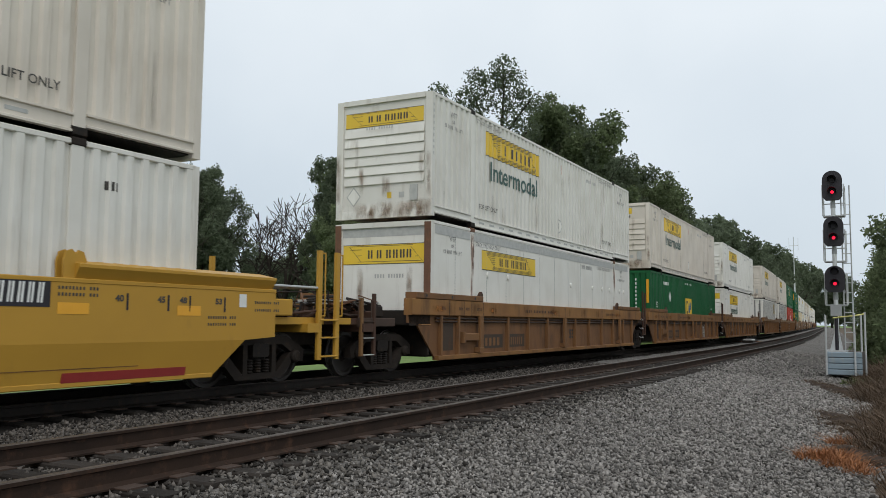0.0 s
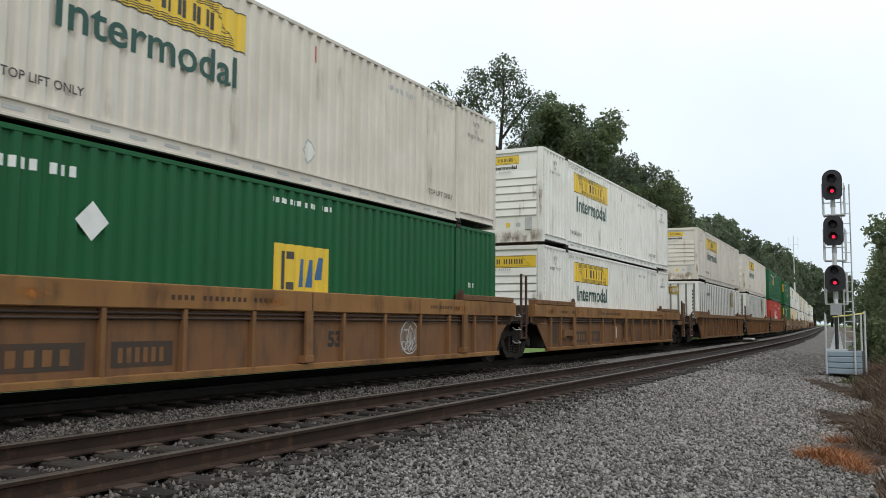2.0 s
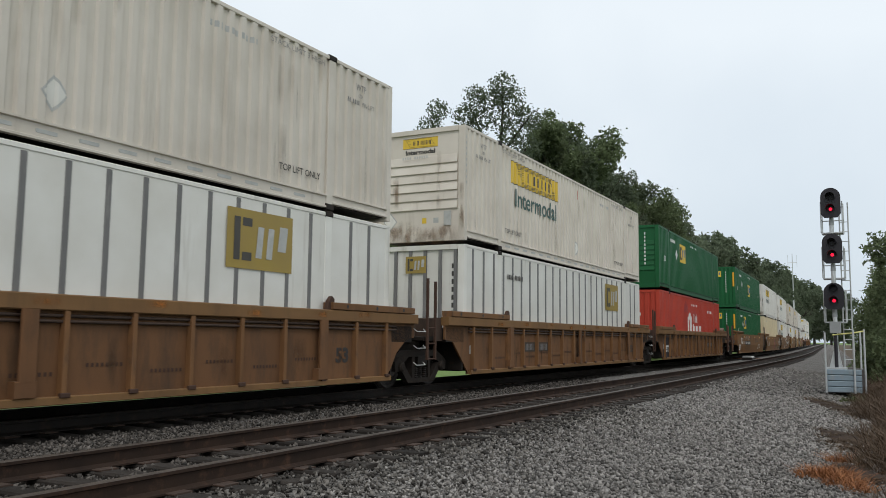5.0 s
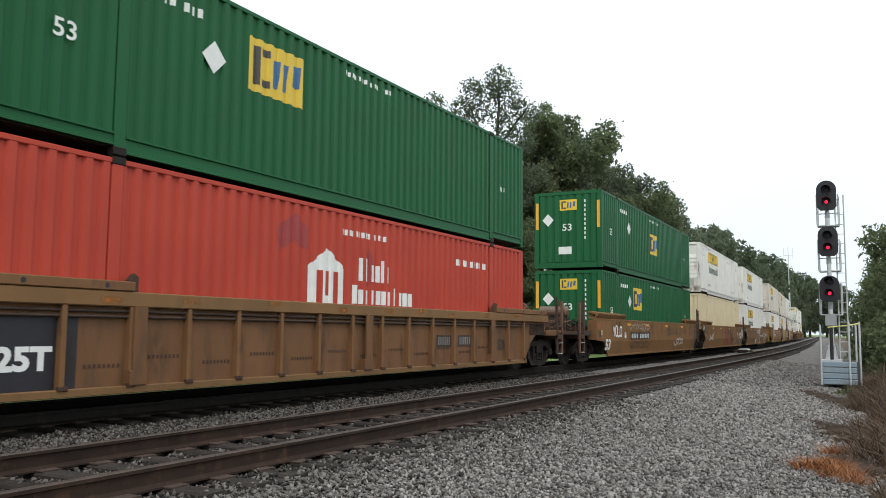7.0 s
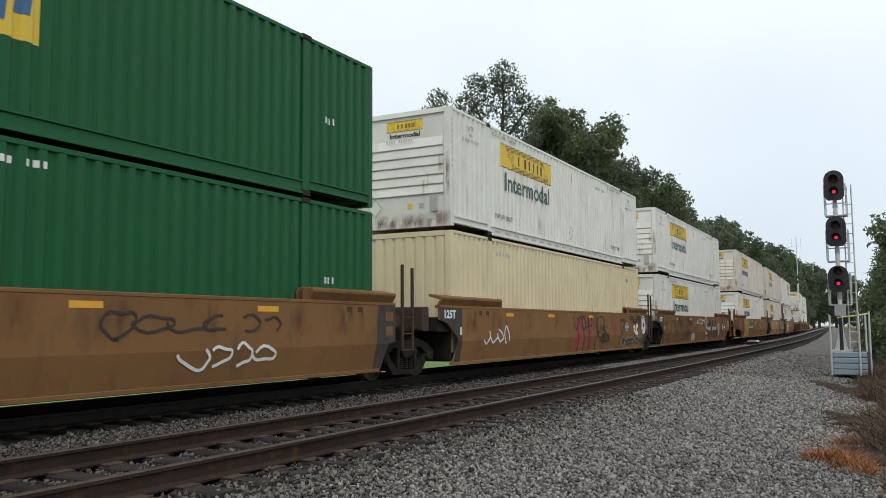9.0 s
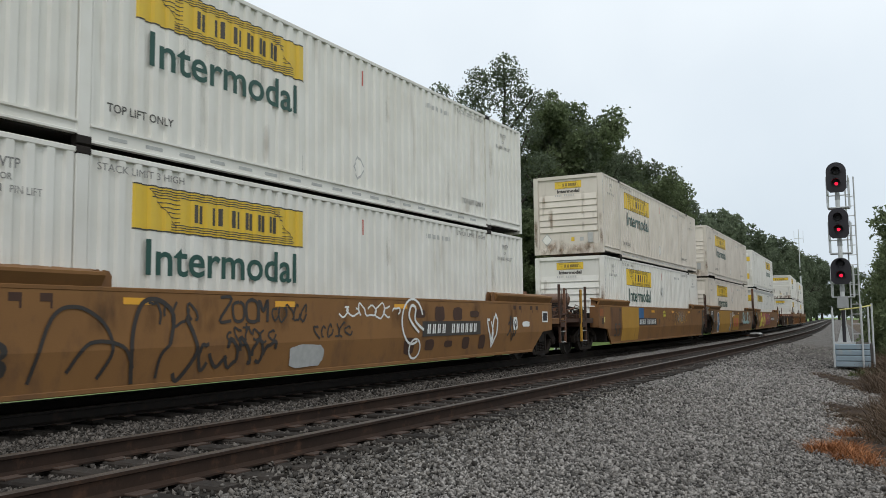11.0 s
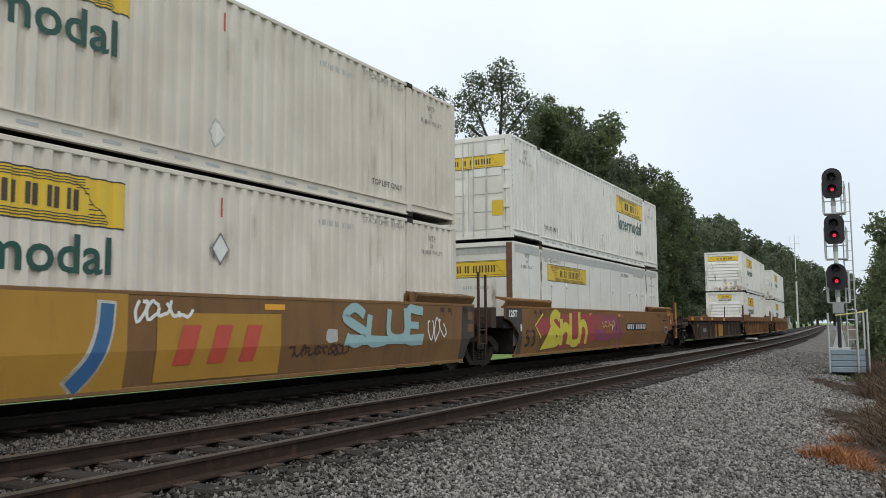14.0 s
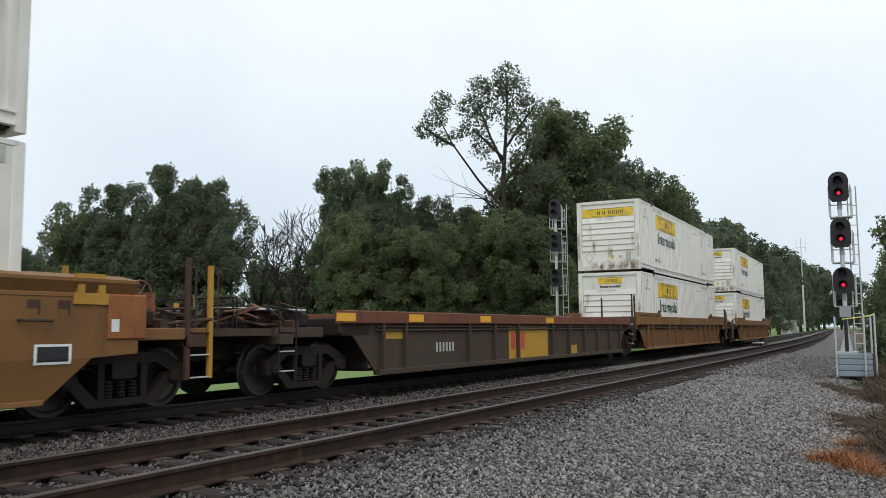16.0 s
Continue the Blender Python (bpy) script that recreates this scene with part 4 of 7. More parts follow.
def decal(name, flat, mat, parent, at, face="side", follow=True, lift=0.004, label="", plane=None, tuck=False):
    """Flat writing or film laid on a side (y, z) or on the leading end (x, z); on a corrugated side it follows the folds."""
    v, f = flat
    bm = bmesh.new()
    vs = [bm.verts.new((a + at[0], 0, b + at[1])) for a, b in v]
    for q in f:
        try:
            bm.faces.new([vs[i] for i in q])
        except ValueError:
            pass
    if face == "side":
        if follow:
            lo, hi = min(a.co.x for a in bm.verts), max(a.co.x for a in bm.verts)
            for c in breaks(lo, hi)[1:-1]:
                bmesh.ops.bisect_plane(bm, geom=bm.verts[:] + bm.edges[:] + bm.faces[:], plane_co=(c, 0, 0), plane_no=(1, 0, 0))
        if tuck:
            bmesh.ops.bisect_plane(bm, geom=bm.verts[:] + bm.edges[:] + bm.faces[:], plane_co=(0, 0, 0.76), plane_no=(0, 0, 1))
        for a in bm.verts:
            y, z = a.co.x, a.co.z
            x = (HALF if plane is None else plane) + lift - (0.006 + dent(y) if follow else 0)
            a.co = (x - (0.09 * max(0, 0.76 - z) / 0.52 if tuck else 0), y, z)
        want = Vector((1, 0, 0))
    else:
        for a in bm.verts:
            a.co = (a.co.x, (-LEN / 2 if plane is None else plane) - lift, a.co.z)
        want = Vector((0, -1, 0))
    bm.normal_update()
    for q in bm.faces:
        if q.normal.dot(want) < 0:
            q.normal_flip()
    me = bpy.data.meshes.new(name)
    bm.to_mesh(me)
    bm.free()
    me.materials.append(mat)
    return part(name, me, mat, parent, label)


POSTS = (2.1, 14.05)
SPANS = [(along(0.16), along(2.0)), (along(2.2), along(13.95)), (along(14.15), along(16.0))]
BLOCKS = (0.3, 0.405, 0.515, 0.595, 0.675, 0.75)


def banner(parent, a, z, w, h, face="side", follow=True, plane=None):
    """A yellow brand panel: plain dark blocks between two ruled corners."""
    b = decal("brand_panel", rects((0, w, 0, h)), BANNER, parent, (a, z), face, follow, 0.004, "yellow brand panel with a dark border", plane)
    t, r = h * 0.03, h * 0.02
    for y in (0, h - t):
        decal("panel_border", rects((0, w, y, y + t)), INK, b, (a, z), face, follow, 0.007, "", plane)
    for x in BLOCKS:
        for d in (0, 0.034):
            decal("brand_block", rects((0, w * 0.019, 0, h * 0.42)), INK, b, (a + w * (x + d), z + h * 0.29), face, follow, 0.008, "", plane)
    rules = []
    for k in range(3):
        rules += [(0.075 + 0.01 * k, 0.82, 0.91 - 0.055 * k), (0.18, 0.925 - 0.01 * k, 0.07 + 0.055 * k)]
    for k in range(6):
        y = 0.74 - 0.1 * k
        rules += [(0.085 + 0.024 * k, 0.225, y), (0.845, 0.915 - 0.024 * (5 - k), y)]
    for x0, x1, y in rules[::3] if face == "end" else rules:
        decal("panel_rule", rects((w * x0, w * x1, h * y, h * y + r)), INK, b, (a, z), face, follow, 0.008, "", plane)
    for x0, y0, x1, y1 in ((0.075, 0.9, 0.215, 0.14), (0.79, 0.86, 0.93, 0.1)):
        decal("panel_rule", polys([(w * x0, h * y0), (w * x0 + r, h * y0), (w * x1 + r, h * y1), (w * x1, h * y1)]), INK, b, (a, z), face, follow, 0.0085, "", plane)
    return b


def box_frame(top, paint, dirty):
    """Rails, corner posts, roof, floor and inner box of a container."""
    h = LEN / 2
    for sx in (-1, 1):
        x0, x1 = sorted((sx * HALF, sx * (HALF - 0.09)))
        part("top_rail", Geo().cbox(x0, x1, -h + 0.1, h - 0.1, TALL - 0.085, TALL - 0.01), paint, top)
        for s0, s1, z0, z1 in ((2.2, 13.95, 0.03, 0.27), (0.16, 2.0, 0.12, 0.3), (14.15, 16.0, 0.12, 0.3)):
            web = [(HALF - 0.09, z0), (HALF + 0.01, z0), (HALF + 0.01, z0 + 0.03), (HALF - 0.02, z0 + 0.042), (HALF - 0.02, z1 - 0.042), (HALF + 0.012, z1 - 0.028), (HALF + 0.012, z1), (HALF - 0.09, z1)]
            part("bottom_rail", Geo().prism([(sx * a, b) for a, b in web], "y", along(s0), along(s1)), paint, top)
        for s in POSTS:
            part("lifting_post", Geo().cbox(x0, x1, along(s) - 0.1, along(s) + 0.1, 0.0, TALL), paint, top)
        for e in (-1, 1):
            y0, y1 = sorted((e * h, e * (h - 0.16)))
            part("corner_post", Geo().cbox(min(sx * HALF, sx * (HALF - 0.18)), max(sx * HALF, sx * (HALF - 0.18)), y0, y1, 0.05, TALL - 0.02, 0.015), paint, top)
    for e in (-1, 1):
        y0, y1 = sorted((e * (h - 0.003), e * (h - 0.12)))
        part("end_header", Geo().box(-HALF + 0.18, HALF - 0.18, y0, y1, TALL - 0.13, TALL - 0.012), paint, top)
        part("end_sill", Geo().box(-HALF + 0.18, HALF - 0.18, y0, y1, 0.05, 0.24), paint, top)
    part("floor", Geo().box(-HALF + 0.09, HALF - 0.09, -h + 0.1, h - 0.1, 0.1, 0.16), GRIME, top)
    roof = Geo()
    ys = [-h + 0.1 + (2 * h - 0.2) * i / 80 for i in range(81)]
    roof.add([(x, y, TALL - 0.02 - 0.012 * (i % 2)) for i, y in enumerate(ys) for x in (-HALF + 0.09, HALF - 0.09)], [(2 * i, 2 * i + 1, 2 * i + 3, 2 * i + 2) for i in range(80)])
    part("roof", roof, paint, top)
    for sx in (-1, 1):
        for s in POSTS:
            for z in (0.0, TALL - 0.1):
                part("corner_casting", Geo().cbox(min(sx * (HALF + 0.012), sx * (HALF - 0.1)), max(sx * (HALF + 0.012), sx * (HALF - 0.1)), along(s) - 0.11, along(s) + 0.11, z - 0.015 if z == 0 else z, z + 0.115, 0.02), dirty, top, "dark worn lifting casting")
    return Geo().box(HALF - 0.022, HALF - 0.016, 0, 0.3, 0.12, 0.17)


def leading_end(top, paint, style):
    """The end that comes first: ribs across, ribs upright, a plain sheet or a pair of doors."""
    h = LEN / 2
    e = Geo()
    e.box(-HALF + 0.17, HALF - 0.17, -h + 0.05, -h + 0.09, 0.2, TALL - 0.1)
    end = part("end_panel", e, paint, top)
    if style == "across":
        rib = Geo().prism([(-h + 0.052, -0.112), (-h + 0.016, -0.112), (-h + 0.012, -0.1), (-h + 0.046, 0.106), (-h + 0.052, 0.106)], "x", -HALF + 0.22, HALF - 0.22).mesh("rib", paint)
        for i in range(6):
            part("rib", rib, paint, end).location = (0, 0, 0.95 + 0.228 * i)
    elif style == "upright":
        rib = Geo().prism([(-0.12, -h + 0.052), (-0.08, -h + 0.012), (0.08, -h + 0.012), (0.12, -h + 0.052)], "z", 0.26, TALL - 0.14).mesh("rib", paint)
        for i in range(8):
            part("rib", rib, paint, end).location = (-0.98 + 0.28 * i, 0, 0)
    elif style == "doors":
        for sx in (-1, 1):
            d = Geo().cbox(min(sx * 0.01, sx * 1.1), max(sx * 0.01, sx * 1.1), -h + 0.02, -h + 0.05, 0.2, TALL - 0.12)
            door = part("door", d, paint, end)
            for i in range(5):
                for j in range(2):
                    x0 = sx * (0.1 + 0.5 * j)
                    x0, x1 = sorted((x0, x0 + sx * 0.42))
                    z0 = 0.3 + 0.49 * i
                    part("door_panel", Geo().prism([(x0, z0), (x1, z0), (x1, z0 + 0.38), (x0, z0 + 0.38)], "y", -h + 0.006, -h + 0.03), paint, door)
            for x in (0.16, 0.55):
                part("lock_rod", Geo().tube((sx * x, -h - 0.012, 0.12), (sx * x, -h - 0.012, TALL - 0.1), 0.017), GALV, door)
            for i in range(5):
                part("hinge", Geo().box(min(sx * 1.08, sx * 1.24), max(sx * 1.08, sx * 1.24), -h - 0.02, -h + 0.02, 0.35 + 0.52 * i, 0.45 + 0.52 * i), paint, door)
    return end


def rust_patches(end, seed, low=True):
    """Rust and scrapes with a ragged outline on the foot and the middle of an end."""
    rng = random.Random(seed)
    for _ in range(5):
        x, z = rng.choice((-0.95, -0.7, 0.6, 0.9, 0.1)) + rng.uniform(-0.15, 0.15), rng.uniform(0.5, 1.5)
        w, n = rng.uniform(0.07, 0.16), rng.uniform(0.4, 1.0)
        decal("rust_patch", rects((x, x + w, z, z + n)), RUSTRUN, end, (0, 0), "end", False, -0.006, "soft rust streak")
    for _ in range(7):
        x, z = rng.uniform(-1.2, 0.9), rng.uniform(-0.02, 0.1)
        w, n = rng.uniform(0.2, 0.6), rng.uniform(0.12, 0.5)
        decal("rust_patch", rects((x, x + w, z + 0.05, z + 0.05 + n)), RUSTRUN, end, (0, 0), "end", False, 0.003, "soft rust stain")
    decal("rust_patch", rects((-1.35, 1.35, -0.06, 0.42)), RUSTRUN, end, (0, 0), "end", False, 0.0045, "rust along the foot of the end")
    for sx in (-1.29, 1.15):
        for _ in range(3):
            z, n = rng.uniform(0.05, 1.3), rng.uniform(0.3, 0.9)
            decal("rust_patch", rects((sx, sx + 0.14, z, z + n)), RUSTRUN, end, (0, 0), "end", False, 0.004, "soft rust stain")


def pin_notes(top, lift):
    """The lifting notes in the two short end panels: words, and bars for the brand."""
    for s in (0.62, 14.55):
        decal("pin_note", letters("WTP", 0.34, 0.13, 0.01), GREYINK, top, (along(s + 0.28), 2.47), "side", False, lift, "small grey lettering")
        decal("pin_note", letters("OR", 0.15, 0.08, 0.01), GREYINK, top, (along(s + 0.37), 2.33), "side", False, lift)
        decal("pin_note", bars("xx xxxx", 0.42, 0.09), GREYINK, top, (along(s), 2.18), "side", False, lift)
        decal("pin_note", letters("PIN LIFT", 0.42, 0.09, 0.0), GREYINK, top, (along(s + 0.5), 2.18), "side", False, lift)


def jb_side(top, s0, word=True, follow=True):
    banner(top, along(s0), 1.92, 3.7, 0.64, "side", follow)
    if word:
        decal("word", letters("Intermodal", 3.25, 0.5, 0.014), GREENINK, top, (along(s0 + 0.22), 1.3), "side", False, -0.002, "dark green lettering")
    lift = letters("TOP LIFT ONLY", 1.15, 0.12, 0.012)
    for s in (2.45, 12.6):
        decal("lift_note", lift, INK, top, (along(s), 0.5), "side", False, -0.002, "small dark lettering")
    pin_notes(top, -0.002)
    for s in (2.32, 12.3):
        decal("stack_note", letters("STACK LIMIT 3 HIGH", 1.5, 0.1, 0.0), GREYINK, top, (along(s), 2.64), "side", False, -0.002, "small grey lettering")
    decal("unit_number", bars("xxxxxxxxxx", 1.15, 0.1), GREYFILM, top, (along(10.9), 2.45), "side", follow)
    decal("unit_number", rects(*[(0, 0.04, -0.14 * k, 0.07 - 0.14 * k) for k in range(9)]), GREYFILM, top, (along(0.06), 2.55), "side", False, 0.003)
    decal("placard", polys([(0.2, 0), (0.4, 0.24), (0.2, 0.48), (0, 0.24)]), GREYFILM, top, (along(8.1), 0.42), "side", follow, 0.004, "faded diamond placard frame")
    decal("placard_face", polys([(0.2, 0.05), (0.36, 0.24), (0.2, 0.43), (0.04, 0.24)]), WHITE, top, (along(8.1), 0.42), "side", follow, 0.006)
    rng = random.Random(int(s0 * 10) + len(top.name))
    for k in range(14):
        s, w = rng.uniform(0.3, 15.2), rng.uniform(0.08, 0.3)
        z, n = (rng.uniform(1.2, 1.9), rng.uniform(0.5, 0.95)) if k % 2 else (0.28, rng.uniform(0.3, 1.2))
        decal("grime_run", rects((along(s), along(s) + w, z, z + n)), PALEGRIME, top, (0, 0), "side", follow, 0.0035, "faint grime run")
    decal("red_mark", rects((0, 0.04, 0, 0.3)), REDINK, top, (along(8.4), 2.3), "side", follow)


def jb_end(end, big):
    if big:
        banner(end, -1.07, 2.22, 2.12, 0.36, "end", False, -LEN / 2 + 0.05)
    else:
        banner(end, -0.48, 2.42, 1.0, 0.26, "end", False, -LEN / 2 + 0.05)
        decal("word", letters("Intermodal", 0.85, 0.12), INK, end, (-0.4, 2.26), "end", False, 0.004, "small dark lettering", -LEN / 2 + 0.05)
    decal("unit_number", bars("xxxx xxxxxx", 0.75, 0.07), GREYFILM, end, (-0.45, 2.13), "end", False, 0.02)
    decal("placard", polys([(0.2, 0), (0.4, 0.24), (0.2, 0.48), (0, 0.24)]), GREYFILM, end, (-1.02, 0.34), "end", False, 0.004, "grey diamond placard frame", -LEN / 2 + 0.05)
    decal("placard_face", polys([(0.2, 0.04), (0.37, 0.24), (0.2, 0.44), (0.03, 0.24)]), WHITE, end, (-1.02, 0.34), "end", False, 0.006, "", -LEN / 2 + 0.05)
    decal("sticker", rects((0, 0.12, 0, 0.14)), BANNER, end, (0.1, 0.5), "end", False, 0.004, "yellow sticker", -LEN / 2 + 0.05)
    decal("sticker", rects((0, 0.14, 0, 0.13)), GREYFILM, end, (0.42, 0.5), "end", False, 0.004, "grey sticker", -LEN / 2 + 0.05)
    part("document_box", Geo().cbox(0.72, 0.92, -LEN / 2 + 0.01, -LEN / 2 + 0.05, 0.42, 0.78, 0.01), GREYFILM, end, "grey document holder")


def sides(top, paint, ribbed=True):
    for sx in (-1, 1):
        if ribbed:
            part("side_panel", corrugated(sx, SPANS, 0.26, TALL - 0.08), paint, top)
        else:
            g = Geo()
            for a, b in SPANS:
                g.box(min(sx * (HALF - 0.012), sx * (HALF - 0.05)), max(sx * (HALF - 0.012), sx * (HALF - 0.05)), a, b, 0.2, TALL - 0.08)
            part("side_panel", g, paint, top)
    h = LEN / 2
    part("rear_panel", Geo().box(-HALF + 0.17, HALF - 0.17, h - 0.09, h - 0.05, 0.2, TALL - 0.1), paint, top)


def container(label, kind, paint=None, big=False, doors=False, mark=2.92, seed=1, logo=(7.4, 1.15)):
    top = tagged(new("shipping_container"), label, "shipping container", "containers on the train")
    if kind == "jb":
        slots = box_frame(top, paint, GRIME)
        slot = slots.mesh("rail_slot", GREYFILM)
        for i in range(18):
            part("rail_slot", slot, GREYFILM, top).location = (0, along(2.5 + 0.62 * i), 0)
        sides(top, paint)
        end = leading_end(top, paint, "doors" if doors else "across")
        jb_side(top, mark)
        if doors:
            banner(end, -1.07, 2.0, 2.2, 0.36, "end", False, -LEN / 2 + 0.005)
            decal("warning_label", rects((0, 0.33, 0, 0.42)), BANNER, end, (0.72, 0.66), "end", False, 0.004, "yellow warning label", -LEN / 2 + 0.005)
            decal("data_label", rects((0, 0.36, 0, 0.2)), INK, end, (-0.9, 1.2), "end", False, 0.004, "dark data label", -LEN / 2 + 0.005)
        else:
            jb_end(end, big)
            rust_patches(end, seed)
    elif kind == "smooth":
        box_frame(top, paint, RUST)
        sides(top, paint, False)
        end = leading_end(top, paint, "plain")
        stud = Geo().box(HALF - 0.012, HALF - 0.009, -0.004, 0.004, 0.26, TALL - 0.3)
        for k in range(32):
            stud.box(HALF - 0.012, HALF - 0.004, -0.011, 0.011, 0.3 + 0.07 * k, 0.325 + 0.07 * k)
        seam = stud.mesh("riveted_seam", GREYFILM)
        for s in [2.95 + 1.22 * i for i in range(9)] + [1.2, 15.0]:
            part("riveted_seam", seam, paint, top, "").location = (0, along(s), 0)
        pin_notes(top, -0.008)
        for s in (2.3, 12.1):
            decal("stack_note", letters("STACK TWO HIGH ONLY", 1.5, 0.11, 0.0), GREYINK, top, (along(s), 2.47), "side", False, -0.008, "small grey lettering")
        decal("unit_number", bars("xxxx xxxxxx", 1.05, 0.13), GREYINK, top, (along(10.4), 2.4), "side", False, -0.008, "grey bars of writing")
        for x in (-1.29, 1.12):
            part("corner_guard", Geo().cbox(x, x + 0.17, -LEN / 2 - 0.008, -LEN / 2 + 0.05, 0.1, TALL - 0.05, 0.01), RUST, end, "rust-brown corner guard")
        decal("top_band", rects((-1.1, 1.1, 0, 0.2)), GREYFILM, end, (0, TALL - 0.34), "end", False, 0.004, "grey upper band", -LEN / 2 + 0.05)
        for x in (-0.7, 0.62):
            decal("rust_patch", rects((x, x + 0.2, 0.9, 1.9)), RUSTRUN, end, (0, 0), "end", False, 0.006, "soft rust streak", -LEN / 2 + 0.05)
        rivet = Geo().lathe([(0, 0.075), (0.02, 0.07), (0.03, 0.05)], (HALF - 0.01, 0, 0), "x", 12).mesh("vent_cap", WHITE)
        for s in (3.0, 4.3, 9.3, 11.5, 12.6, 13.5, 14.75, 15.35):
            part("vent_cap", rivet, WHITE, top, "").location = (0, along(s), 1.8)
        top_band = decal("top_band", rects((along(0.2), along(15.9), 0, 0.2)), GREYFILM, top, (0, TALL - 0.3), "side", False, -0.006, "grey upper band", HALF)
        banner(top, along(mark), 1.92, 3.6, 0.5, "side", False, HALF - 0.01)
        banner(end, -1.08, 1.92, 2.3, 0.46, "end", False, -LEN / 2 + 0.05)
        decal("unit_number", bars("xxxx xxxxxx", 0.8, 0.09), GREYFILM, end, (-0.2, 1.6), "end", False, 0.004, "", -LEN / 2 + 0.05)
        for s in POSTS:
            for k, (d, w, z, n) in enumerate(((-0.1, 0.2, 1.7, 1.1), (-0.09, 0.1, 2.1, 0.7), (0.0, 0.1, 1.9, 0.9), (-0.1, 0.12, 0.9, 0.9), (0.02, 0.08, 0.3, 0.8))):
                decal("rust_run", rects((0, w, 0, n)), SIDERUST, top, (along(s) + d, z), "side", False, 0.003 + 0.0006 * k, "rust run down the post")
    elif kind == "striped":
        box_frame(top, WHITE, GRIME)
        sides(top, WHITE, False)
        end = leading_end(top, WHITE, "plain")
        rib = Geo().cbox(HALF - 0.03, HALF + 0.004, -0.045, 0.045, 0.28, TALL - 0.1).mesh("rib", STRIPE)
        for i in range(25):
            s = 0.5 + 0.62 * i
            if min(abs(s - q) for q in POSTS) > 0.12:
                part("rib", rib, STRIPE, top).location = (0, along(s), 0)
        erib = Geo().cbox(-0.045, 0.045, -LEN / 2 + 0.01, -LEN / 2 + 0.06, 0.26, TALL - 0.14).mesh("rib", STRIPE)
        for i in range(6):
            part("rib", erib, STRIPE, end).location = (-1.05 + 0.42 * i, 0, 0)
        emp_logo(top, along(11.4), 1.68, 1.6, 0.95, "side", False, HALF + 0.004, True)
        emp_logo(end, -0.33, 2.2, 0.58, 0.42, "end", False, -LEN / 2 + 0.012, True)
        decal("unit_number", bars("xxxx xxxxxx", 1.1, 0.13), INK, top, (along(2.6), 2.2), "side", False, 0.006, "dark bars of writing", HALF + 0.002)
        for i in range(10):
            decal("unit_number", rects((0, 0.06, 0, 0.12)), INK, end, (0.94, 2.3 - 0.19 * i), "end", False, 0.004, "", -LEN / 2 + 0.05)
    elif kind in ("emp", "emp_upright"):
        box_frame(top, GREEN, GRIME)
        sides(top, GREEN)
        end = leading_end(top, GREEN, "across" if kind == "emp" else "upright")
        emp_logo(top, along(logo[0]), logo[1], 1.48, 0.9, "side", True, None, False)
        emp_logo(end, -0.3, 2.18, 0.66, 0.4, "end", False, -LEN / 2 + (0.05 if kind == "emp" else 0.01), False)
        size = letters("53", 0.36, 0.26, 0.015)
        decal("length_mark", letters("53", 0.34, 0.25, 0.015), WHITEINK, top, (along(1.0), 1.32), "side", False, 0.004, "white lettering")
        decal("length_mark", size, WHITEINK, end, (-0.2, 1.42), "end", False, 0.004, "white lettering", -LEN / 2 + 0.01)
        decal("placard", polys([(0.26, 0), (0.52, 0.26), (0.26, 0.52), (0, 0.26)]), WHITEINK, top, (along(3.55), 1.6), "side", False, -0.002, "white diamond placard")
        decal("placard", polys([(0.22, 0), (0.44, 0.24), (0.22, 0.48), (0, 0.24)]), WHITEINK, end, (-0.98, 1.6), "end", False, 0.004, "white diamond placard", -LEN / 2 + 0.01)
        decal("data_label", rects((0, 0.5, 0, 0.28)), WHITEINK, end, (-0.35, 0.55), "end", False, 0.004, "white data label", -LEN / 2 + 0.01)
        decal("slogan", bars("xxxxxxx xxx xxx", 1.7, 0.09), WHITEINK, top, (along(7.35), 2.58), "side", True)
        decal("unit_number", bars("xxxx xxx", 1.1, 0.14), WHITEINK, top, (along(2.5), 2.38), "side", True, 0.004, "white bars of writing")
        decal("small_print", bars("xxxx", 0.3, 0.12), WHITEINK, top, (along(14.6), 1.42), "side", True)
        for i in range(9):
            decal("unit_number", rects((0, 0.055, 0, 0.1)), WHITEINK, end, (0.64, 2.45 - 0.17 * i), "end", False, 0.004, "", -LEN / 2 + 0.01)
        if kind == "emp_upright":
            for sx in (-1.24, 1.12):
                decal("warning_strip", rects((0, 0.11, 0, 1.0)), ORANGE, end, (sx, 1.5), "end", False, 0.004, "yellow reflective strip")
    elif kind == "hub":
        box_frame(top, RED, GRIME)
        sides(top, RED)
        end = leading_end(top, RED, "upright")
        house = polys([(0, 0), (1.1, 0), (1.1, 0.85), (0.55, 1.2), (0, 0.85)])
        decal("brand_shape", house, WHITEINK, top, (along(6.35), 0.92), "side", True, 0.004, "white house-shaped brand mark")
        blocks(top, [quad(0.22, 0.4, 0, 0.75), quad(0.5, 0.62, 0.3, 0.75), quad(0.72, 0.9, 0, 0.75)], RED, (along(6.35), 0.95), "side", True, 0.007)
        blocks(top, [quad(0.22 + 0.2 * k, 0.22 + 0.2 * k + 0.1, 0.45, 0.9 if k in (0, 1, 4) else 0.78) for k in range(6)] + [quad(0.21 * k, 0.21 * k + 0.12, 0.0, 0.36 if k in (0, 7) else 0.28) for k in range(11)], WHITEINK, (along(7.75), 1.13), "side", True, 0.004, None, "white brand block")
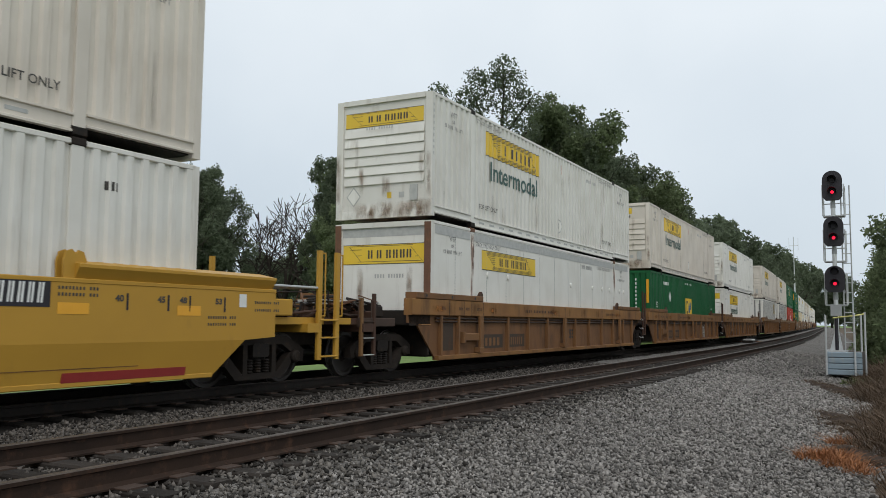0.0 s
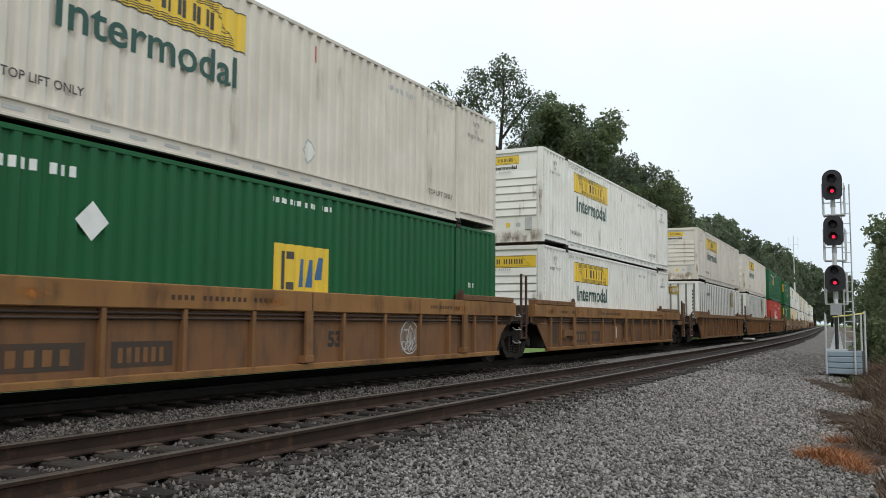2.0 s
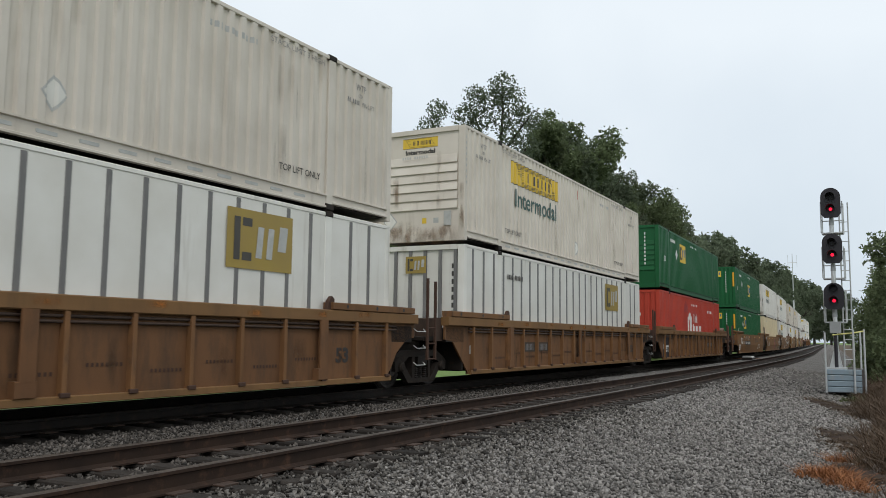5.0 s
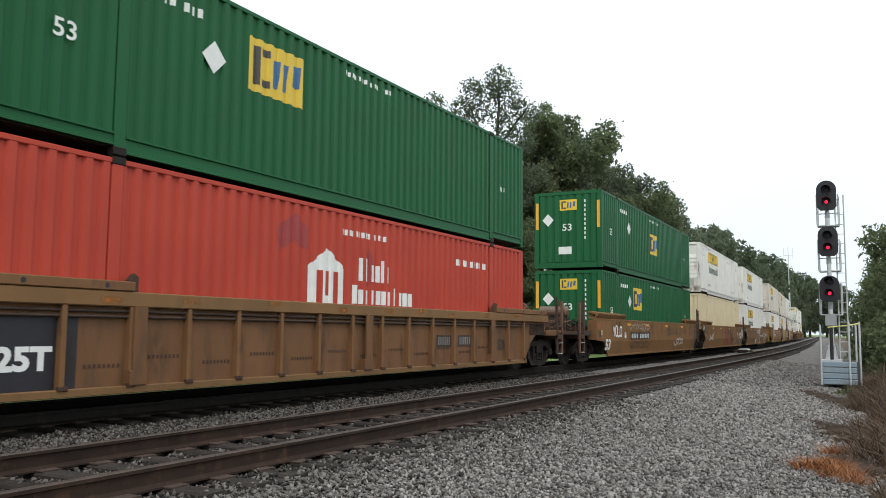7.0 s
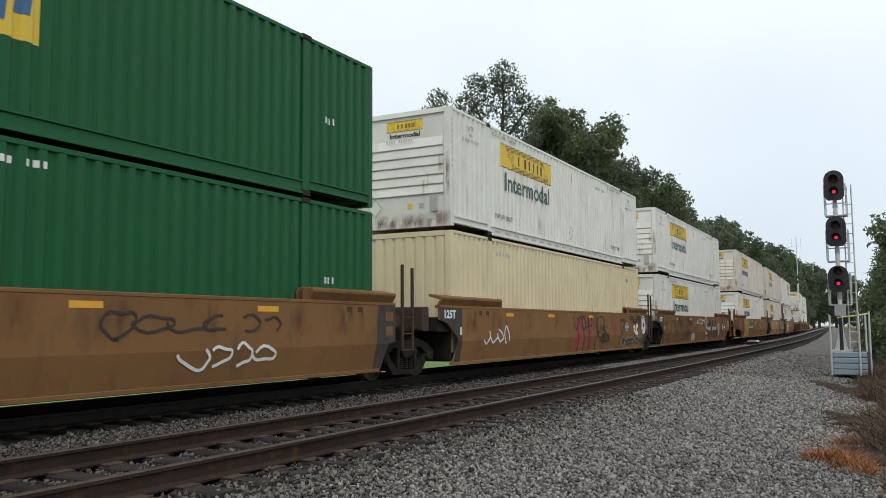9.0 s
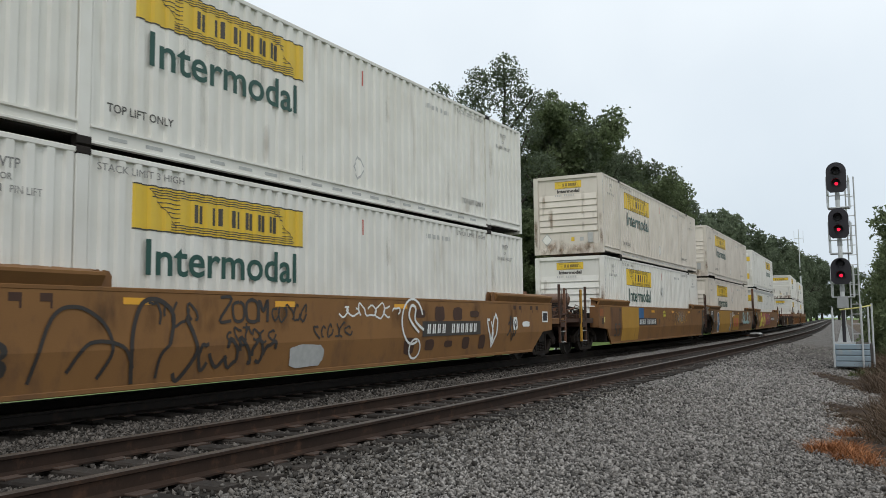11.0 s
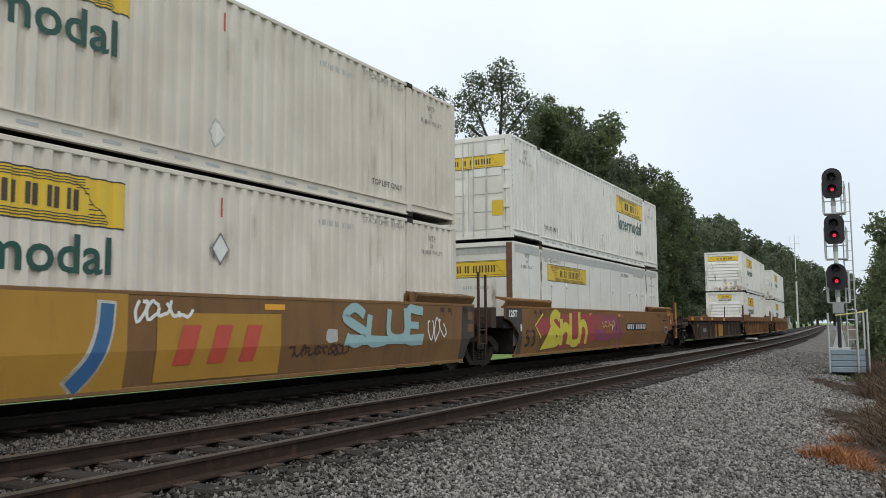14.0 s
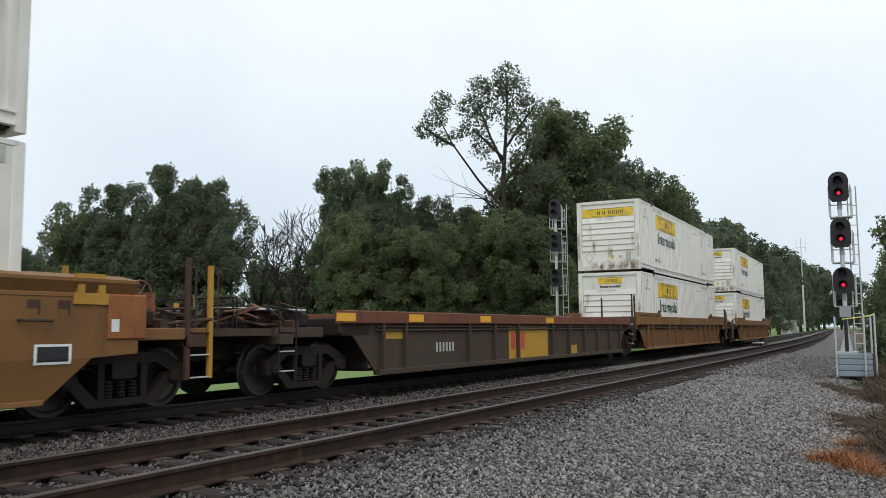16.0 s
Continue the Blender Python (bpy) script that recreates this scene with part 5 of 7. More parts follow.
        decal("overspray", polys([(0.1, 0), (0.5, 0.2), (0.95, 0.05), (0.9, 0.45), (0.55, 0.7), (0.2, 0.5), (0, 0.35)]), DARKRED, top, (along(5.4), 1.95), "side", True, 0.004, "dark red overspray")
        decal("overspray", polys([(0.1, 0), (0.3, 0.05), (0.35, 0.4), (0.2, 0.75), (0.05, 0.3)]), DARKRED, top, (along(8.1), 1.5), "side", True, 0.003)
        decal("slogan", bars("xxxxxxxxx xxxx", 1.6, 0.11), WHITEINK, top, (along(7.35), 2.42), "side", True)
        decal("unit_number", bars("xxxx xxxxxx", 1.7, 0.15), WHITEINK, top, (along(12.1), 2.18), "side", True, 0.004, "white bars of writing")
        decal("brand_shape", polys([(0, 0), (0.36, 0), (0.36, 0.5), (0.18, 0.62), (0, 0.5)]), WHITEINK, end, (-0.62, 1.55), "end", False, 0.004, "", -LEN / 2 + 0.01)
        blocks(end, [quad(0, 0.3, 0.2, 0.36), quad(0, 0.62, 0, 0.14)], WHITEINK, (-0.18, 1.72), "end", False, 0.004, -LEN / 2 + 0.01)
    else:
        box_frame(top, paint, GRIME)
        sides(top, paint)
        leading_end(top, paint, "upright")
        decal("small_print", bars("xxx", 0.25, 0.12), INK, top, (along(14.5), 2.3), "side", True)
        decal("unit_number", bars("xxxx xxx", 0.9, 0.1), GREYFILM, top, (along(2.6), 2.45), "side", True)
    return top


def blocks(parent, shapes, mat, at, face, follow, lift, plane=None, label=""):
    """Brand blocks, each by itself."""
    for q in shapes:
        decal("brand_block", polys(q), mat, parent, at, face, follow, lift, label, plane)


def quad(a, b, c, d):
    return [(a, c), (b, c), (b, d), (a, d)]


def emp_logo(parent, a, z, w, h, face, follow, plane, faded):
    b = decal("brand_panel", rects((0, w, 0, h)), DULLBANNER if faded else BANNER, parent, (a, z), face, follow, 0.004, "yellow brand square", plane)
    blocks(b, [quad(w * 0.1, w * 0.19, h * 0.14, h * 0.86), quad(w * 0.22, w * 0.36, h * 0.72, h * 0.86), quad(w * 0.22, w * 0.36, h * 0.14, h * 0.28)], INK, (a, z), face, follow, 0.008, plane)
    for x0, x1, y0, y1 in ((0.42, 0.54, 0.2, 0.74), (0.58, 0.7, 0.2, 0.74), (0.76, 0.92, 0.36, 0.8)):
        decal("brand_block", polys([(w * x0, h * y0), (w * (x1 - 0.03), h * y0), (w * x1, h * y1), (w * (x0 + 0.03), h * y1)]), BLUEINK if not faded else GREYFILM, b, (a, z), face, follow, 0.009, "", plane)


# ---- well cars ----
SIDE = 1.5


def truck(parent, y, spin):
    """A two-axle truck: side frames, bolster, springs, wheelsets."""
    frame_part = part("truck", Geo().cbox(-1.12, 1.12, -0.2, 0.2, 0.46, 0.68, 0.03).cbox(-0.93, 0.93, -0.3, 0.3, 0.16, 0.6, 0.03), GRIME, parent, "two-axle truck with grimy cast side frames")
    frame_part.location = (0, y, 0)
    for sx in (-1, 1):
        x0, x1 = sorted((sx * 0.95, sx * 1.1))
        g = Geo().prism([(-1.12, 0.36), (-1.14, 0.56), (-0.98, 0.66), (-0.66, 0.8), (0.66, 0.8), (0.98, 0.66), (1.14, 0.56), (1.12, 0.36), (0.98, 0.36), (0.88, 0.48), (0.56, 0.66), (-0.56, 0.66), (-0.88, 0.48), (-0.98, 0.36)], "x", x0, x1)
        g.prism([(-0.98, 0.5), (-0.56, 0.1), (0.56, 0.1), (0.98, 0.5), (0.76, 0.52), (0.42, 0.2), (-0.42, 0.2), (-0.76, 0.52)], "x", x0 + 0.01, x1 - 0.01)
        for e in (-1, 1):
            ya, yb = sorted((e * 0.3, e * 0.4))
            g.prism([(ya, 0.18), (yb, 0.18), (yb, 0.68), (ya, 0.68)], "x", x0 + 0.005, x1 - 0.005)
        part("side_frame", g, TRUCKDUST, frame_part)
    coil = [(0.2 + 0.0225 * k, 0.075 if k % 2 else 0.055) for k in range(11)]
    for sx in (-1, 1):
        for yy in (-0.2, 0.0, 0.2):
            part("spring", Geo().lathe(coil, (sx * 1.03, yy, 0), "z", 10), GRIME, frame_part)
    for yy in (-0.89, 0.89):
        w = Geo()
        for sx in (-1, 1):
            pr = [(0.66, 0.46), (0.685, 0.455), (0.69, 0.43), (0.79, 0.425), (0.795, 0.37), (0.75, 0.34), (0.75, 0.15), (0.8, 0.12), (0.8, 0.08), (0.72, 0.08)]
            w.lathe([(sx * a, r) for a, r in pr], (0, 0, 0), "x", 36)
        w.tube((-1.05, 0, 0), (1.05, 0, 0), 0.075, 0.075, 14)
        me = w.mesh("wheelset", WHEEL, False)
        me.materials.append(TREAD)
        for p in me.polygons:
            r = math.hypot(p.center.y, p.center.z)
            if r > 0.42 and abs(p.normal.x) < 0.5:
                p.material_index = 1
        ob = part("wheelset", me, WHEEL, frame_part, "steel wheels on an axle")
        ob.location = (0, yy, 0.425)
        spin.append(ob)
        for sx in (-1, 1):
            part("bearing_cap", Geo().lathe([(sx * 1.08, 0.12), (sx * 1.14, 0.11), (sx * 1.17, 0.07)], (0, yy, 0.45), "x", 14), TRUCKDUST, frame_part)
    return frame_part


def side_outline(lo, up, joint_back):
    """The side sheet of a ribbed car, seen from the track: deep between the trucks, cut away over both of them."""
    pts = [(0.05, lo), (16.0, lo), (16.2, 0.46), (16.45, 0.76), (16.8, 0.97), (17.2, 1.05), (17.6, 1.07), (17.6, up), (-1.16, up), (-1.16, 1.04), (-0.75, 0.98), (-0.05, 0.34)]
    if joint_back:
        pts[1:8] = [(15.9, lo), (16.1, 0.46), (16.3, 0.76), (16.6, 0.97), (16.8, 1.05), (17.0, 1.07), (17.0, up)]
    return [(along(s), z) for s, z in pts]


def end_platform(car, e, paint, spin, brake, post_mat, tank):
    """The platform over an end truck with its coupler, handrails, steps and, at one end, the hand brake."""
    y0 = along(-1.6) if e < 0 else along(17.75)
    o = lambda d: y0 + e * d
    rail_mat = paint if paint is YELLOW else DARKBROWN
    paint = {BROWN: DARKBROWN, ORANGEBROWN: DARKBROWN, OCHRE: DARKBROWN}.get(paint, paint)
    ys = sorted((o(0), o(2.35)))
    part("platform", Geo().cbox(-1.3, 1.3, ys[0], ys[1], 1.0, 1.12, 0.02).box(-0.3, 0.3, ys[0], ys[1], 0.72, 1.0).cbox(-1.42, 1.42, min(o(0.9), o(1.25)), max(o(0.9), o(1.25)), 0.86, 1.02), paint, car, "rusty end platform deck")
    part("coupler", Geo().cbox(-0.14, 0.14, min(o(2.2), o(2.75)), max(o(2.2), o(2.75)), 0.7, 0.98, 0.03).cbox(-0.19, 0.19, min(o(2.7), o(2.98)), max(o(2.7), o(2.98)), 0.66, 1.02, 0.06), GRIME, car, "rusty knuckle coupler")
    part("air_hose", Geo().path([(0.3, o(2.2), 0.8), (0.34, o(2.45), 0.55), (0.3, o(2.75), 0.42), (0.2, o(2.95), 0.5)], 0.03), SIGNALBLACK, car)
    if rail_mat is YELLOW:
        for d in (1.2, 1.72):
            part("end_post", Geo().cbox(1.34, 1.42, min(o(d), o(d + 0.11)), max(o(d), o(d + 0.11)), 0.38, 2.3, 0.015), YELLOW, car, "yellow upright grab post")
            part("grab_iron", Geo().path([(1.38, o(d + 0.11), 2.26), (1.4, o(d + 0.2), 2.26), (1.4, o(d + 0.2), 1.15), (1.38, o(d + 0.11), 1.15)], 0.014), YELLOW, car)
        for z in (0.42, 0.75, 1.06):
            part("step", Geo().cbox(1.33, 1.43, min(o(1.25), o(1.8)), max(o(1.25), o(1.8)), z, z + 0.03, 0.008), YELLOW, car, "yellow step")
        part("running_board", Geo().cbox(0.75, 1.4, min(o(-0.6), o(1.2)), max(o(-0.6), o(1.2)), 1.62, 1.66, 0.01), GALV, car, "grey grating board")
        part("end_post", Geo().cbox(-1.42, -1.32, min(o(1.4), o(1.5)), max(o(1.4), o(1.5)), 0.9, 2.3, 0.015), YELLOW, car)
        part("bracket", Geo().cbox(1.1, 1.4, min(o(0.05), o(0.5)), max(o(0.05), o(0.5)), 1.14, 1.42, 0.02), YELLOW, car, "yellow end bracket")
    else:
        near = 0.9 if e > 0 else 0.75
        tall = 2.14 if tank or e > 0 else 1.6
        for k, mat in enumerate((DARKBROWN, post_mat)):
            d = near + 0.44 * k
            if e < 0 and post_mat is YELLOW:
                part("end_post", Geo().tube((1.36, o(d), 0.4), (1.36, o(d), 1.75), 0.016), GRIME, car, "thin dark grab rod")
                continue
            part("end_post", Geo().cbox(1.32, 1.39, min(o(d), o(d + 0.08)), max(o(d), o(d + 0.08)), 0.4, tall - 0.1 * k, 0.012), mat, car, "upright grab post")
            part("grab_iron", Geo().path([(1.36, o(d + 0.08), tall - 0.14), (1.38, o(d + 0.17), tall - 0.14), (1.38, o(d + 0.17), 1.12)], 0.012), OLDRUST, car)
        part("end_post", Geo().cbox(-1.4, -1.33, min(o(near), o(near + 0.09)), max(o(near), o(near + 0.09)), 0.9, tall, 0.012), post_mat, car)
        for z in (0.42, 0.74, 1.06):
            part("step", Geo().cbox(1.33, 1.4, min(o(near + 0.08), o(near + 0.44)), max(o(near + 0.08), o(near + 0.44)), z - 0.01, z + 0.01, 0.004), GREYFILM if z < 0.8 else OLDRUST, car, "worn step")
        part("cross_rail", Geo().path([(-1.2, o(2.1), 1.1), (-1.2, o(2.1), 1.6), (1.2, o(2.1), 1.6), (1.2, o(2.1), 1.1)], 0.014), GRIME, car)
        part("deck_edge", Geo().cbox(1.28, 1.36, min(o(0), o(1.3)), max(o(0), o(1.3)), 0.96, 1.13, 0.012), RIBPAINT if e > 0 else OLDRUST, car, "worn deck edge")
    part("draft_sill", Geo().cbox(-0.42, 0.42, min(o(1.2), o(2.5)), max(o(1.2), o(2.5)), 0.6, 1.02, 0.03), TRUCKDUST, car, "heavy dark draft sill")
    for x, z in ((0.5, 1.2), (0.62, 1.32), (-0.5, 1.25), (0.9, 1.18)):
        part("brake_pipe", Geo().path([(x, o(0.1), z), (x, o(0.9), z), (x - 0.2, o(1.4), z + 0.05), (x - 0.2, o(2.1), z)], 0.022), OLDRUST, car)
    rng = random.Random(int(abs(y0) * 10) + (3 if brake else 0))
    pick = (OLDRUST, RUST, GRIME, TRUCKDUST, DARKBROWN)
    part("brake_cylinder", Geo().lathe([(0, 0.08), (0.03, 0.15), (0.42, 0.15), (0.46, 0.06), (0.8, 0.05)], (0.55, min(o(0.2), o(1.0)), 1.3), "y", 16), OLDRUST, car, "rusty brake cylinder")
    part("brake_valve", Geo().cbox(0.85, 1.15, min(o(0.15), o(0.5)), max(o(0.15), o(0.5)), 1.12, 1.4, 0.05).cbox(0.92, 1.08, min(o(0.1), o(0.2)), max(o(0.1), o(0.2)), 1.2, 1.34, 0.03), TRUCKDUST, car, "cast brake valve")
    part("deck_beam", Geo().cbox(-1.25, 1.25, min(o(0.55), o(0.7)), max(o(0.55), o(0.7)), 1.12, 1.26, 0.02), DARKBROWN, car, "low beam across the deck")
    for k in range(16):
        x, d, z = rng.uniform(-0.9, 1.25), rng.uniform(0.0, 1.9), rng.uniform(1.14, 1.5)
        pts = [(x, o(d), z), (x + rng.uniform(-0.5, 0.3), o(d + rng.uniform(0.2, 0.8)), z + rng.uniform(-0.1, 0.25)), (x + rng.uniform(-0.7, 0.3), o(d + rng.uniform(0.1, 0.6)), z + rng.uniform(-0.2, 0.1))]
        part("brake_rod", Geo().path(pts, rng.uniform(0.01, 0.028)), rng.choice(pick), car)
    for k in range(12):
        x, d, w = rng.uniform(-0.8, 1.2), rng.uniform(0.05, 1.8), rng.uniform(0.04, 0.13)
        z1 = 1.16 + rng.uniform(0.03, 0.38)
        part("brake_lever", Geo().prism([(o(d), 1.12), (o(d + 2.2 * w), 1.12), (o(d + 1.6 * w), z1), (o(d + 0.7 * w), z1 + 0.03)], "x", x, x + w * 0.6), rng.choice(pick), car)
    if not brake and rail_mat is not YELLOW:
        wz = 1.62 if paint is DARKBROWN else 1.9
        ring = [(0.35, o(0.95) + 0.22 * math.cos(a), wz + 0.22 * math.sin(a)) for a in [math.pi * k / 8 for k in range(17)]]
        wheel = Geo().path(ring, 0.018).lathe([(0.3, 0.05), (0.4, 0.045)], (0, o(0.95), wz), "x", 12)
        for k in range(3):
            a = math.pi * k / 3
            wheel.tube((0.35, o(0.95) + 0.21 * math.cos(a), wz + 0.21 * math.sin(a)), (0.35, o(0.95) - 0.21 * math.cos(a), wz - 0.21 * math.sin(a)), 0.012)
        part("brake_wheel", wheel, RUST, car, "rust-red spoked brake wheel")
        part("brake_chain_box", Geo().cbox(0.0, 0.28, min(o(1.1), o(1.35)), max(o(1.1), o(1.35)), wz - 0.4, wz + 0.05, 0.05), RUSTORANGE, car, "rust-orange brake gear case")
        part("brake_post", Geo().cbox(0.18, 0.3, min(o(0.85), o(1.05)), max(o(0.85), o(1.05)), 1.12, wz + 0.1, 0.02), RUST, car)
    if brake and not tank:
        for x in (-0.9, 0.35):
            part("running_board", Geo().cbox(x, x + 0.55, min(o(-0.1), o(1.9)), max(o(-0.1), o(1.9)), 1.42, 1.46), GALV, car, "pale grating board")
    if brake and tank:
        part("brake_stand", Geo().cbox(-0.55, -0.25, min(o(1.8), o(2.0)), max(o(1.8), o(2.0)), 1.1, 2.0).lathe([(0, 0.28), (e * 0.04, 0.3), (e * 0.08, 0.28)], (-0.4, o(2.05), 1.75), "y", 20), RUST, car, "rusty hand brake stand with wheel")
        part("air_reservoir", Geo().lathe([(-0.5, 0.1), (-0.46, 0.2), (0.46, 0.2), (0.5, 0.1)], (0.3, o(0.75), 1.75), "x", 18), TANKPAINT, car, "glossy brown air tank")
        part("tank_stand", Geo().cbox(-0.1, 0.7, min(o(0.6), o(0.9)), max(o(0.6), o(0.9)), 1.12, 1.56), RUST, car)


def well_car(label, paint, style, ends, spin, trough=None, up=1.55, pitch=1.68, rib_mat=None, sheet=None, post_mat=None):
    car = tagged(new("well_car"), label, "well car", "well cars of the train")
    trough = trough or paint
    lo = 0.24
    jf, jb = "b" not in ends, "A" not in ends
    smooth = style == "smooth"
    rise = 1.0 if smooth else 0.7
    front = (-0.96 if jf else -1.45) if smooth else -1.16
    back = (16.66 if smooth else 17.0) if jb else (17.7 if smooth else 17.6)
    for sx in (-1, 1):
        if style == "smooth":
            head = ((-0.96, up), (-0.96, 1.24), (-0.6, 1.16), (-0.12, 0.86)) if jf else ((-1.45, up), (-1.45, 0.8), (-0.5, 0.762))
            tail = ((16.42, 0.76), (16.66, 0.8), (16.66, up)) if jb else ((17.0, 0.76), (17.7, 0.8), (17.7, up))
            g = Geo().prism([(along(a), b) for a, b in ((0.0, 0.76), *tail, *head)], "x", min(sx * SIDE, sx * (SIDE - 0.05)), max(sx * SIDE, sx * (SIDE - 0.05)))
            (fold, foot_end), nose = ((16.42, 16.2) if jb else (17.0, 16.4)), (-0.2 if jf else 0.22)
            q = [(sx * (SIDE - d - t), along(a), z) for t in (0, 0.05) for a, z, d in ((0.0 if jf else -0.5, 0.76, 0), (fold, 0.76, 0), (foot_end, lo, 0.09), (nose, lo, 0.09))]
            g.add(q, [(0, 1, 2, 3), (7, 6, 5, 4), (0, 4, 5, 1), (1, 5, 6, 2), (2, 6, 7, 3), (3, 7, 4, 0)])
            part("side_wall", g, paint, car)
            edge = Geo().cbox(min(sx * (SIDE + 0.008), sx * (SIDE - 0.12)), max(sx * (SIDE + 0.008), sx * (SIDE - 0.12)), along(front), along(back), up - 0.05, up + 0.01, 0.01)
            foot = SIDE - 0.085
            edge.cbox(min(sx * (foot + 0.012), sx * (foot - 0.06)), max(sx * (foot + 0.012), sx * (foot - 0.06)), along(-0.25 if jf else 0.18), along(16.2 if jb else 16.4), lo - 0.02, lo + 0.05, 0.01)
            part("edge_flange", edge, paint, car)
        else:
            chord = 1.2 if pitch > 1.2 else 1.35
            out = side_outline(lo, chord, jb)
            part("side_wall", Geo().prism(out, "x", min(sx * (SIDE - 0.1), sx * (SIDE - 0.14)), max(sx * (SIDE - 0.1), sx * (SIDE - 0.14))), sheet or paint, car)
            part("top_chord", Geo().cbox(min(sx * SIDE, sx * (SIDE - 0.2)), max(sx * SIDE, sx * (SIDE - 0.2)), along(front), along(back), chord, up, 0.015), CHORD if style == "low" else paint, car)
            for z in (chord - 0.06, chord - 0.13):
                part("side_pipe", Geo().tube((sx * (SIDE - 0.06), along(0), z), (sx * (SIDE - 0.06), along(16.2), z), 0.02), OLDRUST, car)
            part("bottom_chord", Geo().cbox(min(sx * SIDE, sx * (SIDE - 0.16)), max(sx * SIDE, sx * (SIDE - 0.16)), along(0.03), along(15.95), lo - 0.02, lo + 0.08, 0.01), paint, car)
            ribs = [0.2, 1.05, 3.9, 5.3, 6.75, 9.2, 10.6, 12.0, 13.3, 14.6, 15.8] if pitch > 1.2 else [0.2 + 15.6 * k / 15 for k in range(16)]
            rib = Geo().cbox(min(sx * (SIDE - 0.005), sx * (SIDE - 0.11)), max(sx * (SIDE - 0.005), sx * (SIDE - 0.11)), -0.038, 0.038, lo + 0.06, chord, 0.008).mesh("side_rib", rib_mat or paint)
            for s in ribs:
                part("side_rib", rib, paint, car).location = (0, along(s), 0)
        for s0, s1 in ((front + 0.04, 2.28), (13.95, back - 0.05)):
            if style == "low":
                continue
            x0, x1 = sx * (SIDE + 0.02), sx * (SIDE - 0.3)
            if not smooth:
                f0, f1 = (s0 + 0.12, s1) if s0 < 0 else (s0, s1 - 0.12)
                beam = part("guide_beam", Geo().cbox(min(sx * (SIDE + 0.012), sx * (SIDE - 0.26)), max(sx * (SIDE + 0.012), sx * (SIDE - 0.26)), along(f0), along(f1), up + 0.006, up + 0.135, 0.012), RIBPAINT, car, "low guide beam on the top chord")
                for k in range(3):
                    hole = Geo().lathe([(sx * (SIDE + 0.009), 0.035), (sx * (SIDE + 0.015), 0.035)], (0, along(f0 + 0.45 + (f1 - f0 - 0.9) * k / 2), up + 0.07), "x", 10)
                    part("bolt_hole", hole, SIGNALBLACK, beam)
                tip = s1 if s0 < 0 else s0
                fin = [(tip - 0.1, up), (tip + 0.1, up), (tip + 0.1, up + 0.2), (tip + 0.03, up + 0.25), (tip - 0.06, up + 0.16)]
                part("guide_lug", Geo().prism([(along(a), b) for a, b in fin], "x", min(sx * (SIDE - 0.04), sx * (SIDE - 0.12)), max(sx * (SIDE - 0.04), sx * (SIDE - 0.12))), DARKBROWN, car, "dark guide fin")
                continue
            part("guide_trough", Geo().prism([(sx * (SIDE - 0.04), up), (sx * (SIDE + 0.05), up + 0.15 * rise), (sx * (SIDE + 0.05), up + 0.19 * rise), (x1, up + 0.26 * rise), (x1, up + 0.21 * rise), (sx * (SIDE - 0.02), up + 0.13 * rise), (sx * (SIDE - 0.1), up)], "y", along(s0), along(s1)), trough, car)
            c = s1 if s0 < 0 else s0
            k = 1.0 if paint is YELLOW else 0.62
            lug = [(c - 0.16, up - 0.02), (c + 0.16, up - 0.02), (c + 0.16, up + k * 0.24), (c + 0.12, up + k * 0.34), (c + 0.04, up + k * 0.36), (c, up + k * 0.31), (c - 0.05, up + k * 0.37), (c - 0.13, up + k * 0.34), (c - 0.17, up + k * 0.22)]
            for x in (SIDE - 0.03, SIDE - 0.16):
                part("guide_lug", Geo().prism([(along(a), b) for a, b in lug], "x", min(sx * x, sx * (x - 0.03)), max(sx * x, sx * (x - 0.03))), paint if paint is YELLOW else RIBPAINT, car, "rounded guide lug")
    part("well_floor", Geo().box(-1.3, 1.3, along(-0.2), along(16.4), 0.3, 0.36), GRIME, car)
    for e in (-1, 1):
        ya, yb = (along(front + 0.06), along(-0.2)) if e < 0 else (along(16.1 if jb else 16.35), along(back - 0.1))
        part("end_bulkhead", Geo().cbox(-1.4, 1.4, ya, yb, 0.98, 1.3, 0.02).box(-1.38, 1.38, yb - 0.06 if e < 0 else ya, yb if e < 0 else ya + 0.06, 0.34, 1.3), GRIME, car)
    if "b" not in ends:
        a, b = (-2.5, -2.1) if smooth else (-2.1, -1.75)
        for q, top_z in ((a, 2.35), (b, 2.3)):
            part("stanchion", Geo().cbox(1.44, 1.5, along(q) - 0.028, along(q) + 0.028, 0.6, top_z), DARKBROWN, car, "dark steel grab post")
        for z in (0.62, 0.95, 1.28):
            part("step", Geo().tube((1.47, along(a), z), (1.47, along(b), z), 0.016), DARKBROWN, car)
        part("stanchion", Geo().cbox(0.2, 0.26, along(-1.85), along(-1.8), 1.2, 2.25), DARKBROWN, car)
        part("joint_housing", Geo().cbox(-0.75, 0.75, along(-2.75 if smooth else -2.4), along(front), 0.78, 1.15, 0.03).cbox(-1.42, 1.42, along(a) - 0.1, along(b) + 0.1, 1.0, 1.1, 0.02), GRIME, car, "grimy articulated joint")
        part("joint_beam", Geo().cbox(-1.3, 1.3, along(-1.4), along(-1.1), 1.0, 1.52, 0.03).cbox(-0.9, 0.9, along(-1.9), along(-1.62), 1.1, 1.34, 0.02), OLDRUST, car, "rusty cross beam at the joint")
        part("connector_hose", Geo().path([(0.6, along(-2.2), 1.4), (0.62, along(-1.9), 1.2), (0.6, along(-1.5), 1.22), (0.6, along(-1.2), 1.42)], 0.025), SIGNALBLACK, car)
